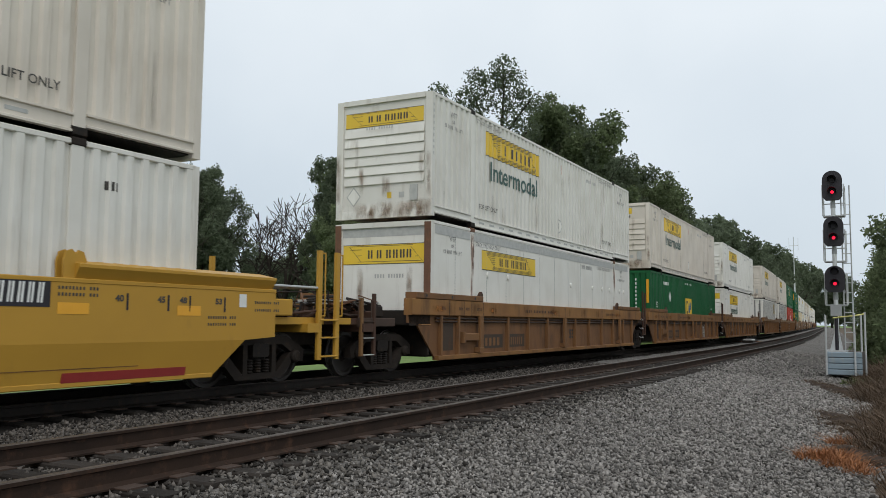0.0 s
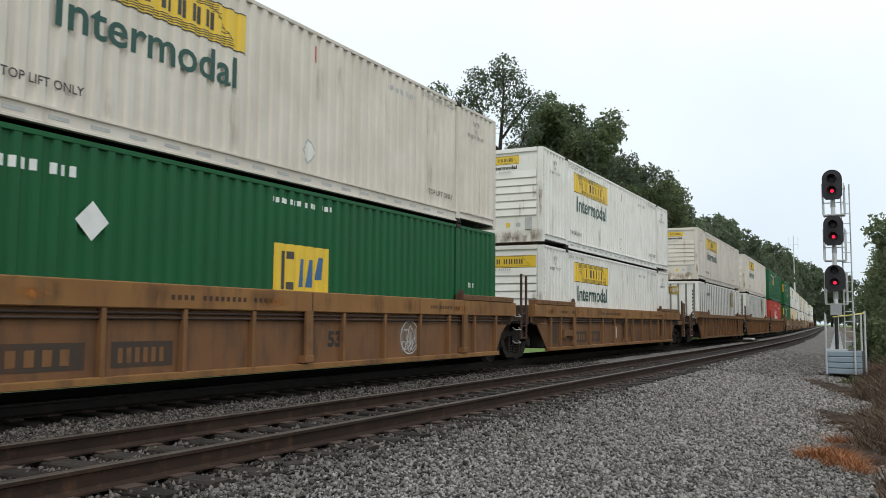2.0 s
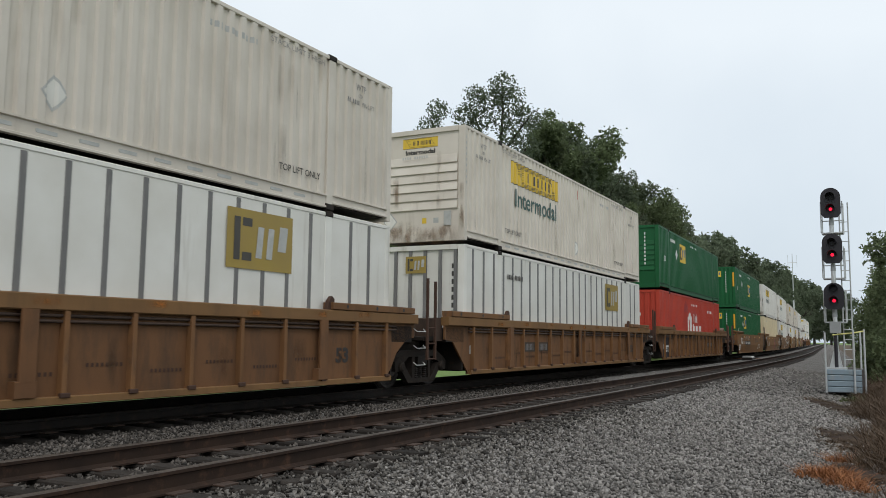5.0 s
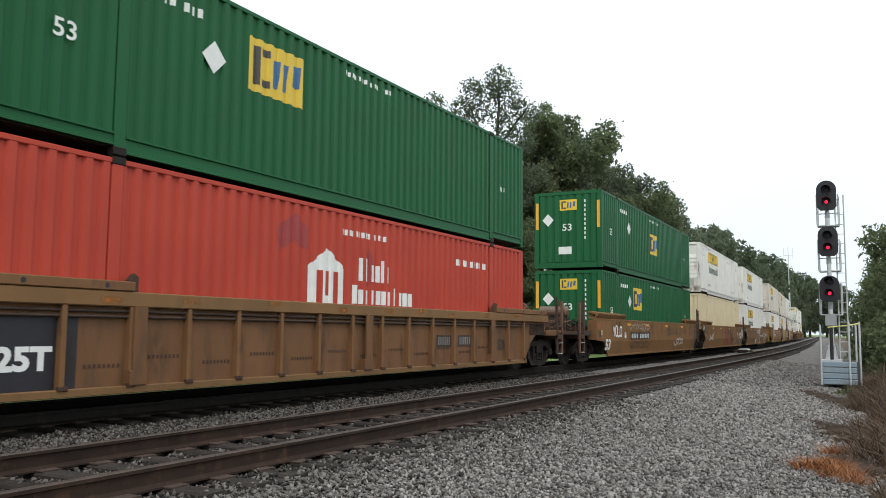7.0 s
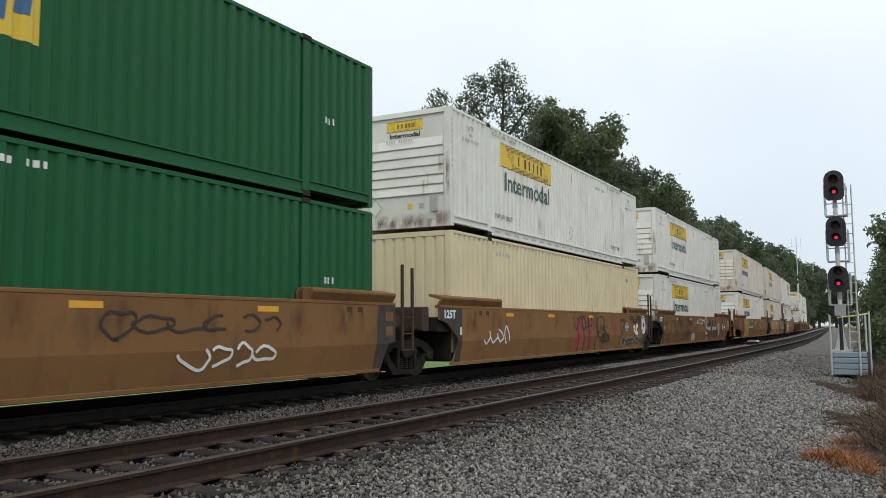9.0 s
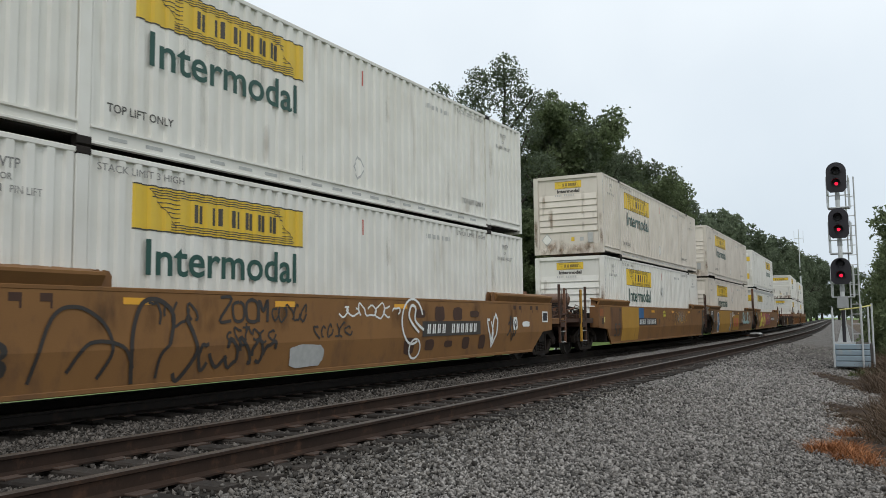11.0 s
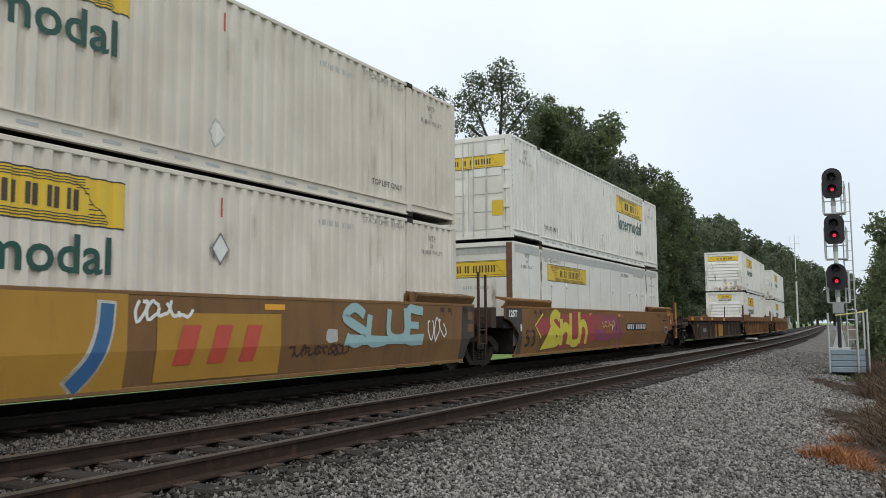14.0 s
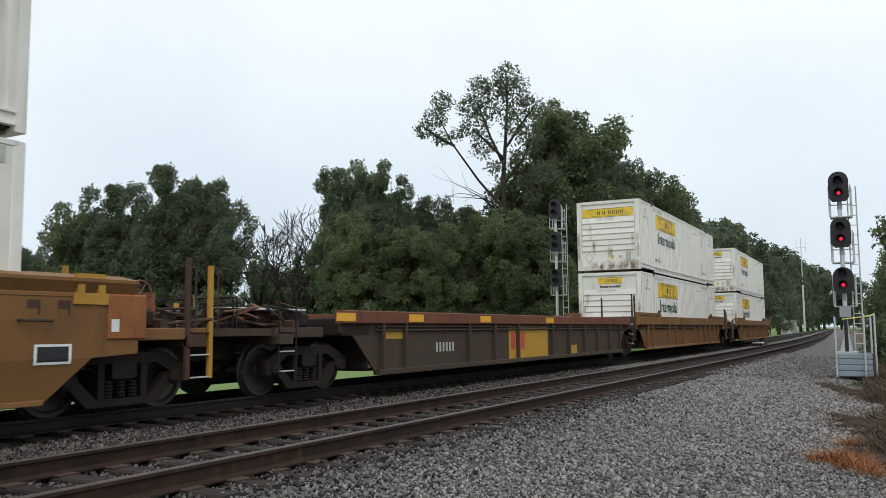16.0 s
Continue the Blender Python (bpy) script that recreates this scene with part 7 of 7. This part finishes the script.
            mark(car, "spray_tag", scrawl(45, 1.1, 0.26, 6, 0.035), SPRAYBLACK, 6.6, 0.8, 0.02, "dark sprayed tag")
            mark(car, "paint_patch", blob(0.46, 0.19, 1), GREYFILM, 6.45, 0.52, 0.034, "pale painted-over patch")
            mark(car, "spray_tag", scrawl(50, 2.1, 0.28, 7, 0.035), WHITEINK, 7.3, 1.14, 0.004, "thin white sprayed tag")
            swirl = [(0.75, 0.55), (0.5, 0.72), (0.35, 0.9), (0.45, 1.1), (0.62, 1.05), (0.6, 0.8), (0.95, 0.6)]
            mark(car, "spray_line", ribbon(ring(0.42, 0.46, 0.5, 0.78, 0.3, 5.2), 0.05), WHITEINK, 9.4, 0.3, 0.036, "white sprayed loop")
            mark(car, "spray_line", ribbon(flowing(swirl), 0.06), WHITEINK, 9.4, 0.3, 0.039, "white sprayed swirl")
            mark(car, "spray_line", ribbon(ring(0.22, 0.2, 0.62, 0.22, 1.2, 7.4), 0.045), WHITEINK, 9.4, 0.3, 0.042, "white sprayed loop")
            mark(car, "number_plate", rects((0, 2.75, 0, 0.32)), JOINTPAINT, 10.3, 0.76, 0.02, "faded dark number panel")
            number_bars(car, 2.4, 0.2, 10.5, 0.82, 0.03)
            for k in range(9):
                mark(car, "spray_shadow", blob(0.2 + 0.1 * math.sin(k * 3.1), 0.12 + 0.05 * math.cos(k * 2.3), k), DARKBROWN, 9.8 + 0.42 * k, 1.24 if k % 2 else 0.58, 0.012 + 0.001 * k, "smudged dark spray")
            mark(car, "spray_tag", scrawl(51, 0.5, 0.75, 2, 0.06), WHITEINK, 13.45, 0.5, 0.036, "white sprayed figure")
            mark(car, "spray_tag", scrawl(52, 0.5, 0.6, 3, 0.05), SPRAYBLACK, 14.6, 0.6, 0.03, "dark sprayed tag")
            mark(car, "spray_heart", blob(0.13, 0.17, 3), WHITEINK, 15.1, 1.0, 0.024, "white sprayed heart")
            mark(car, "spray_heart_line", ribbon(ring(0.07, 0.09), 0.03), SPRAYBLACK, 15.1, 1.0, 0.03)
            mark(car, "spray_blot", blob(0.24, 0.07, 5), WHITEINK, 15.8, 0.98, 0.024, "white sprayed blot")
            mark(car, "data_panel", rects((0, 0.4, 0, 0.3)), WHITEINK, 16.95, 1.02, 0.024, "white-framed data panel")
            mark(car, "data_panel", rects((0.05, 0.35, 0.04, 0.26)), SIGNALBLACK, 16.95, 1.02, 0.028)
    elif i in (10, 11, 12):
        common_marks(car, i > 10, i < 12)
        mark(car, "length_mark", letters("53", 0.72, 0.46, 0.0), SPRAYBLACK, 0.35, 0.48, 0.034, "large dark lettering")
        if i == 10:
            mark(car, "paint_patch", rects((0, 1.3, 0, 1.0)), PANEL, -0.1, 0.5, 0.003, "dull primer patch")
            mark(car, "paint_patch", rects((0, 2.3, 0, 1.22)), BRANDOCHRE, 1.3, 0.3, 0.033, "fresh ochre paint patch")
            mark(car, "blue_panel", rects((0, 0.78, 0, 0.42)), BLUEINK, 3.62, 1.1, 0.006, "faded blue panel")
            mark(car, "number_plate", rects((0, 2.75, 0, 0.27)), SIGNALBLACK, 3.62, 0.84, 0.022, "black number panel")
            number_bars(car, 2.6, 0.19, 3.7, 0.875, 0.026)
            mark(car, "faded_tag", scrawl(95, 2.6, 0.5, 6, 0.045), PANEL, 7.6, 0.9, 0.01, "faded dark graffiti")
            mark(car, "faded_tag", scrawl(96, 2.8, 0.55, 6, 0.045), BRANDOCHRE, 9.6, 0.85, 0.012, "faded pale graffiti")
            mark(car, "spray_haze", rects((0, 2.4, 0, 0.6)), PALEHAZE, 9.6, 0.85, 0.008, "pale worn haze")
            mark(car, "spray_tag", scrawl(99, 0.5, 0.3, 3, 0.06), SPRAYYELLOW, 7.55, 1.15, 0.014, "faint yellow sprayed tag")
            mark(car, "stencil", letters("B", 0.16, 0.2), SPRAYBLACK, 6.85, 0.88, 0.02, "dark stencil")
        elif i == 11:
            mark(car, "brand_panel", rects((0, 4.65, 0, 1.24)), BRANDOCHRE, 1.85, 0.27, 0.03, "golden brand panel")
            mark(car, "brand_panel", rects((0, 2.6, 0, 0.95)), BRANDOCHRE, 7.0, 0.32, 0.02, "golden brand panel")
            mark(car, "brand_shape", blob(0.4, 0.58, 1), WHITEINK, 1.6, 0.84, 0.006, "dark blue and white round brand mark, worn")
            mark(car, "brand_shape", blob(0.34, 0.5, 2), BLUEINK, 1.61, 0.86, 0.012)
            mark(car, "brand_shape", ribbon(ring(0.2, 0.24, a0=2.2, a1=5.2), 0.15), WHITEINK, 1.82, 0.98, 0.018)
            mark(car, "brand_shape", ribbon(flowing([(0.0, 0.0), (0.3, 0.3), (0.48, 0.7), (0.52, 1.12)]), 0.3), WHITEINK, 5.65, 0.3, 0.03, "blue and white brand swoosh")
            mark(car, "brand_shape", ribbon(flowing([(0.02, 0.02), (0.3, 0.32), (0.46, 0.7), (0.5, 1.08)]), 0.21), BLUEINK, 5.68, 0.3, 0.036)
            for k in range(3):
                mark(car, "brand_block", polys([(0.66 * k, 0), (0.66 * k + 0.34, 0), (0.66 * k + 0.52, 0.56), (0.66 * k + 0.18, 0.56)]), REDINK, 7.3, 0.54, 0.045, "red brand block")
            mark(car, "spray_tag", scrawl(97, 1.0, 0.3, 5, 0.05), WHITEINK, 6.6, 1.16, 0.03, "white sprayed tag")
            mark(car, "graffiti", sprayed("SLUE", 2.9, 0.58, 0.17, 8), SPRAYCYAN, 11.45, 0.8, 0.034, "pale blue block graffiti")
            mark(car, "graffiti", polys([(-0.1, -0.08), (2.75, -0.1), (2.8, 0.1), (1.6, 0.06), (0, 0.12)]), SPRAYCYAN, 11.45, 0.8, 0.03, "pale blue underline of the graffiti")
            mark(car, "spray_blot", blob(0.17, 0.12, 4), GREYFILM, 11.0, 0.9, 0.02, "pale blue blot")
            mark(car, "spray_tag", scrawl(60, 0.8, 0.5, 3, 0.035), WHITEINK, 14.4, 0.75, 0.036, "white sprayed tag")
            for k in range(4):
                mark(car, "faded_tag", scrawl(61 + k, 0.5, 0.2, 3, 0.04), DARKBROWN, 9.8 + 0.4 * k, 0.56, 0.012, "faded dark scrawl")
        else:
            clouds = ((3.4, 0.92, 1.5, 0.5, SPRAYRED), (4.9, 0.92, 1.4, 0.52, SPRAYRED), (6.3, 0.95, 0.9, 0.42, SPRAYRED), (7.1, 1.18, 0.7, 0.22, SPRAYPURPLE), (7.4, 0.7, 0.9, 0.2, SPRAYMAGENTA), (8.3, 1.14, 0.7, 0.26, SPRAYMAGENTA),
                      (8.0, 0.9, 0.45, 0.2, RUSTORANGE), (8.9, 0.72, 0.8, 0.16, SPRAYPURPLE), (6.7, 0.8, 0.35, 0.2, SPRAYMAGENTA), (8.9, 1.0, 0.25, 0.3, SPRAYMAGENTA), (6.9, 1.02, 0.3, 0.12, RUSTORANGE))
            for k, (s, z, rx, rz, mat) in enumerate(clouds):
                mark(car, "graffiti_cloud", polys([(rx * (1 + 0.1 * math.sin(5 * a + k) + 0.08 * math.sin(13 * a + 2 * k)) * math.copysign(abs(math.cos(a)) ** 0.7, math.cos(a)), rz * (1 + 0.1 * math.sin(7 * a + k)) * math.copysign(abs(math.sin(a)) ** 0.6, math.sin(a))) for a in [0.1047 * q for q in range(60)]]), mat, s, z, 0.01 + 0.002 * k, "faded purple, red and orange spray cloud")
            for k, q in enumerate(((9.3, 0.62, 0.28), (9.55, 1.0, 0.2))):
                mark(car, "graffiti_cloud", ribbon(ring(q[2], 0.4, a0=1.2, a1=4.8), 0.14), SPRAYMAGENTA, q[0], q[1], 0.034 + 0.003 * k, "magenta sprayed curve")
            mark(car, "graffiti", sprayed("ShUn", 3.3, 0.9, 0.27, 11), SPRAYYELLOW, 2.35, 0.47, 0.04, "yellow block graffiti")
            mark(car, "graffiti", polys([(0, 0), (1.2, 0.05), (1.15, 0.6), (0.85, 0.75)]), SPRAYYELLOW, 1.5, 0.36, 0.036, "yellow foot of the graffiti")
            mark(car, "graffiti", polys([(0, 0.28), (0.55, 0.5), (1.1, 0.52), (1.0, 0.1), (0.5, 0.0)]), SPRAYRED, 1.05, 0.75, 0.026, "red arrow of the graffiti")
            mark(car, "graffiti", ribbon([(0.6, 0.62), (0, 0.3), (0.45, -0.05)], 0.07), SPRAYYELLOW, 1.05, 0.75, 0.03)
            mark(car, "spray_tag", scrawl(98, 1.4, 0.2, 5, 0.03), HAZARD, 7.2, 0.98, 0.042, "pale sprayed scrawl")
            for k in range(2):
                mark(car, "stencil", letters("A", 0.13, 0.22), (WHITEINK, SPRAYBLACK)[k], 8.3 + 0.5 * k, 0.84, 0.044)
            mark(car, "number_plate", rects((0, 2.9, 0, 0.27)), SIGNALBLACK, 10.2, 0.84, 0.04, "black number panel")
            number_bars(car, 2.7, 0.18, 10.3, 0.88, 0.044)
            mark(car, "data_panel", rects((0, 0.5, 0, 0.24)), WHITEINK, 16.2, 0.7, 0.034, "white-framed data panel")
            mark(car, "data_panel", rects((0.04, 0.46, 0.03, 0.21)), SIGNALBLACK, 16.2, 0.7, 0.037)
        if i == 12:
            part("end_block", Geo().cbox(SIDE - 0.3, SIDE + 0.03, along(17.2), along(17.8), 0.98, 1.56, 0.02), RUSTORANGE, car, "rust-orange end block")
            mark(car, "sticker", rects((0, 0.12, 0, 0.16)), WHITEINK, 17.25, 1.08, 0.1, "pale sticker")
            frame_geo = Geo().box(SIDE - 0.06, SIDE + 0.03, along(16.75), along(16.85), 1.5, 1.8).box(SIDE - 0.06, SIDE + 0.03, along(17.05), along(17.15), 1.5, 1.8).box(SIDE - 0.06, SIDE + 0.03, along(16.85), along(17.05), 1.74, 1.8).box(SIDE - 0.06, SIDE + 0.03, along(16.7), along(17.2), 1.42, 1.56)
            part("bracket_frame", frame_geo, BRANDOCHRE, car, "yellow-painted window bracket")
            part("hand_hold", Geo().path([(SIDE, along(16.0), 1.22), (SIDE + 0.07, along(16.0), 1.22), (SIDE + 0.07, along(16.4), 1.22), (SIDE, along(16.4), 1.22)], 0.018), GREYBROWN, car)
    elif i == 13:
        p2 = SIDE - 0.1
        mark(car, "brand_panel", rects((0, 2.7, 0, 0.86)), YELLOW, 6.25, 0.3, 0.004, "yellow brand panel", p2)
        blocks(car, [quad(0.08, 0.34, 0, 0.46), quad(0.4, 0.66, 0, 0.46), quad(0.72, 0.98, 0, 0.46)], REDINK, (along(6.3), 0.55), "side", False, 0.008, p2)
        for k in range(6):
            mark(car, "number_bar", rects((0, 0.08, 0, 0.2)), GREYFILM, 2.4 + 0.15 * k, 0.6, 0.004, "grey bar of writing", p2)
        mark(car, "reflector", rects((0, 0.85, 0, 0.16)), YELLOW, 0.35, 0.9, 0.004, "yellow strip", p2)
        mark(car, "reflector", rects((0, 0.5, 0, 0.26)), YELLOW, 10.9, 0.32, 0.004, "yellow strip", p2)
        for s in (-1.4, 1.1, 4.4, 8.6):
            mark(car, "reflector", rects((0, 0.6, 0, 0.15)), ORANGE, s, 1.24, 0.004, "orange reflector patch", SIDE)


# ---- the train ----
SPINNING, RIDING = [], []
stock = {
    "jb": container("dusty white corrugated container with yellow brand panel, on a well car", "jb", WHITE, seed=2),
    "jb_big": container("white corrugated container with wide yellow panel on its ribbed end", "jb", WHITE, True, seed=3),
    "jb_cream": container("weathered cream corrugated container with yellow brand panel, rust-stained end", "jb", CREAM, seed=4),
    "jb_doors": container("clean white corrugated container with closed doors and yellow panel", "jb", WHITE, False, True, 10.05),
    "smooth": container("smooth-sided white container with grey upper band and rust-run posts", "smooth", WHITE, mark=2.65),
    "striped": container("white panelled container with dark grey upright ribs", "striped"),
    "emp_low": container("green corrugated container with yellow brand square near its foot", "emp_upright", logo=(7.45, 1.0)),
    "emp_cross": container("green corrugated container with cross-ribbed end and yellow brand square", "emp", logo=(4.6, 1.58)),
    "emp_far": container("green corrugated container, yellow brand square past its middle", "emp_upright", logo=(7.36, 1.15)),
    "emp_near": container("green corrugated container, yellow brand square before its middle", "emp_upright", logo=(4.4, 1.55)),
    "hub": container("faded red corrugated container with white house-shaped mark", "hub"),
    "cream_plain": container("plain yellowed cream corrugated container without panel", "plain", YELLOWCREAM),
    "white_plain": container("plain white corrugated container with weathered paint", "plain", WHITE),
}
UNITS = [
    (-7.09, "yellow", "A", "white_plain", "jb_cream"), (16.10, "ribbed", "b", "smooth", "jb_big"), (35.59, "ribbed", "", "emp_low", "jb_cream"), (55.08, "ribbed", "A", "jb_big", "jb"),
    (78.61, "close", "b", "striped", "jb_cream"), (98.12, "close", "", "striped", "jb_cream"), (117.81, "close", "A", "hub", "emp_cross"),
    (141.49, "smooth", "b", "emp_near", "emp_far"), (160.93, "smooth", "", "cream_plain", "jb"), (180.30, "smooth", "A", "jb", "jb"),
    (203.74, "smooth", "b", "jb", "jb_cream"), (223.12, "smooth", "", "jb_cream", "jb_cream"), (242.54, "smooth", "A", "smooth", "jb_doors"),
    (265.99, "low", "b", None, None), (285.42, "ribbed", "A", "jb", "jb_big"), (309.61, "ribbed", "bA", "jb", "jb"),
]
LOOKS = {"yellow": (YELLOW, "smooth", "new bright yellow well car with smooth sides"), "ribbed": (ORANGEBROWN, "ribbed", "rusty brown well car with ribbed sides and heavy top chord"),
         "close": (OCHRE, "ribbed", "dusty ochre-brown well car with closely ribbed sides"), "smooth": (BROWN, "smooth", "brown smooth-sided well car with sprayed graffiti"),
         "low": (GREYBROWN, "low", "empty rusted grey-brown well car with yellow patches")}
placed = set()
for i, (s, look_, ends, low, high) in enumerate(UNITS):
    paint, style, label = LOOKS[look_]
    if look_ == "smooth" and i >= 10:
        paint = OCHRE if i == 11 else BROWN
    car = well_car(label, paint, style, ends, SPINNING, up=1.44 if style == "low" else 1.55, pitch=1.1 if look_ == "close" else 1.68, rib_mat=RIBPAINT if look_ in ("ribbed", "close") else None, sheet=PANEL if look_ in ("ribbed", "close") else None,
                   post_mat=YELLOW if i in (0, 13) else (BRANDOCHRE if i in (10, 12) else OCHRE if look_ == "ribbed" else RUST))
    if style == "smooth":
        TUCKED.add(car)
    truck(car, along(-1.67), SPINNING)
    if "A" in ends:
        truck(car, along(17.82), SPINNING)
    car_marks(i, car)
    RIDING.append((car, s, 0.0))
    for key, z in ((low, 0.45), (high, 3.385)):
        if key:
            ob = copy_thing(stock[key], pose(0, 0, z)) if key in placed else stock[key]
            placed.add(key)
            RIDING.append((ob, s, z))
            if i in (10, 11) and z < 1:
                decal("placard", polys([(0.2, 0), (0.4, 0.26), (0.2, 0.52), (0, 0.26)]), GREYINK, ob, (along(8.2), 1.55), "side", False, 0.002, "white diamond placard in a grey frame")
                decal("placard_face", polys([(0.2, 0.05), (0.36, 0.26), (0.2, 0.47), (0.04, 0.26)]), WHITEINK, ob, (along(8.2), 1.55), "side", False, 0.005)

# ---- ties and tie plates, and loose ballast stones ----
tie = Geo().cbox(-1.3, 1.3, -0.11, 0.11, -0.36, -0.182, 0.02).mesh("tie", WOODTIE)
# Ties below the train, blackened to show its shade.
shade_tie = Geo().cbox(-1.3, 1.3, -0.11, 0.11, -0.36, -0.182, 0.02).mesh("tie", OILSHADE)
plate = Geo().cbox(-0.18, 0.18, -0.1, 0.1, -0.186, -0.168, 0.005).mesh("tie_plate", OLDRUST)
for top, centre in ((near_track, near_x), (far_track, far_x)):
    for k in range(130):
        y = -3 + 0.53 * k
        a = 0.015 * math.sin(k * 7.7)
        t = part("tie", tie if top is near_track else shade_tie, WOODTIE, top)
        t.matrix_basis = pose(centre(y) + 0.03 * math.sin(k * 3.3), y, 0.006 * math.sin(k * 5.1), 0, 0, math.degrees(a + 0.0043 + 0.00067 * y))
        if y < 22:
            for side in (-0.75, 0.75):
                part("tie_plate", plate, OLDRUST, t).location = (side, 0, 0)
rng = np.random.default_rng(9)


def stones(name, y0, y1, lo, hi, per, size, mat, label):
    """Angular stones strewn between two distances and two edges across the track."""
    width = 6.5
    ys = rng.uniform(y0, y1, int((y1 - y0) * width * per))
    xs = rng.uniform(0, width, len(ys)) + np.array([lo(y) for y in ys])
    keep = np.array([x < hi(y) and not (0.67 < abs(x - near_x(y)) < 0.86) for x, y in zip(xs, ys)])
    xs, ys = xs[keep], ys[keep]
    onties = np.array([abs(x - near_x(y)) < 1.3 and abs(((y + 3) / 0.53) % 1.0 - 0.5) > 0.29 for x, y in zip(xs, ys)])
    drop = onties & (rng.random(len(xs)) < 0.8)
    xs, ys, onties = xs[~drop], ys[~drop], onties[~drop]
    zs = np.array([ground_z(x, y) for x, y in zip(xs, ys)])
    n = len(xs)
    ring = [(math.cos(2.09 * k), math.sin(2.09 * k), 0) for k in range(3)]
    cube = np.array(ring + [(0.15, 0.1, 0.85), (-0.1, -0.15, -0.85)], float)
    faces = np.array([(0, 1, 3), (1, 2, 3), (2, 0, 3), (1, 0, 4), (2, 1, 4), (0, 2, 4)])
    v = (cube[None] + rng.uniform(-0.28, 0.28, (n, 5, 3))) * rng.uniform(0.6, 1.25, (n, 1, 3))
    q = rng.normal(size=(n, 4))
    q /= np.linalg.norm(q, axis=1)[:, None]
    w, x, y, z = q.T
    m = np.stack([1 - 2 * (y * y + z * z), 2 * (x * y - z * w), 2 * (x * z + y * w), 2 * (x * y + z * w), 1 - 2 * (x * x + z * z), 2 * (y * z - x * w), 2 * (x * z - y * w), 2 * (y * z + x * w), 1 - 2 * (x * x + y * y)], 1).reshape(-1, 3, 3)
    s = size * rng.uniform(0.5, 1.4, n)
    v = np.einsum("nij,nkj->nki", m, v) * s[:, None, None]
    v += np.stack([xs, ys, zs + rng.uniform(-0.012, 0.03, n) + onties * 0.025], 1)[:, None]
    f = (faces[None] + 5 * np.arange(n)[:, None, None]).reshape(-1, 3)
    ob = part(name, bulk(name, v.reshape(-1, 3), f, mat), mat)
    tagged(ob, label, "gravel", kind="stuff")


shoulder = lambda y: near_x(y) + 1.05
right_edge = lambda y: gravel_edge(y) + 0.15
between = lambda y: far_x(y) + 1.3 + 0.12 * math.sin(y * 2.3)
stones("dusky_ballast_stones", 2.5, 16, shoulder, lambda y: near_x(y) + 1.9 + rng.random(), 420, 0.027, DARKSTONE, "dusky angular ballast stones beside the near rail")
stones("ballast_stones", 2.5, 7, lambda y: near_x(y) + 1.6 + rng.random(), right_edge, 1900, 0.0225, STONE, "loose angular grey ballast stones near the camera")
stones("ballast_stones", 7, 13, lambda y: near_x(y) + 1.4 + rng.random(), right_edge, 1300, 0.025, STONE, "loose angular grey ballast stones along the track")
stones("ballast_stones", 13, 24, lambda y: near_x(y) + 1.3 + rng.random(), right_edge, 520, 0.031, STONE, "loose angular grey ballast stones further along the track")
stones("ballast_stones", 24, 44, shoulder, right_edge, 170, 0.038, STONE, "loose angular grey ballast stones beyond the signal")
stones("dark_ballast_stones", 2.5, 9, between, shoulder, 520, 0.029, OILED, "oil-darkened ballast stones between and beside the rails")
stones("dark_ballast_stones", 9, 26, between, shoulder, 220, 0.034, OILED, "oil-darkened ballast stones further along the rails")


# ---- what moves: the whole train comes on along its track ----
def run(t):
    """How far the train has come after t seconds."""
    return 16.3278 * t - 0.02923 * t * t - 0.0011846 * ((t - 8) ** 3 + 512)


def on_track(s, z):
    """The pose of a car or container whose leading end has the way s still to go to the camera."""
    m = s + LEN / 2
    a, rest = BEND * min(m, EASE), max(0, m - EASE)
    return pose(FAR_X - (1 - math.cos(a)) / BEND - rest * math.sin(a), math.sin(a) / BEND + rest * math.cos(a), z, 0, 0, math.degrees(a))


def motions():
    times = [0.5 * k for k in range(33)]
    for ob, s, z in RIDING:
        walk(ob, [(t, on_track(s - run(t), z)) for t in times])
    for ob in SPINNING:
        x, y, z = ob.location
        walk(ob, [(k / FPS, pose(x, y, z, math.degrees(run(k / FPS) / 0.425) % 360)) for k in range(481)])


motions()
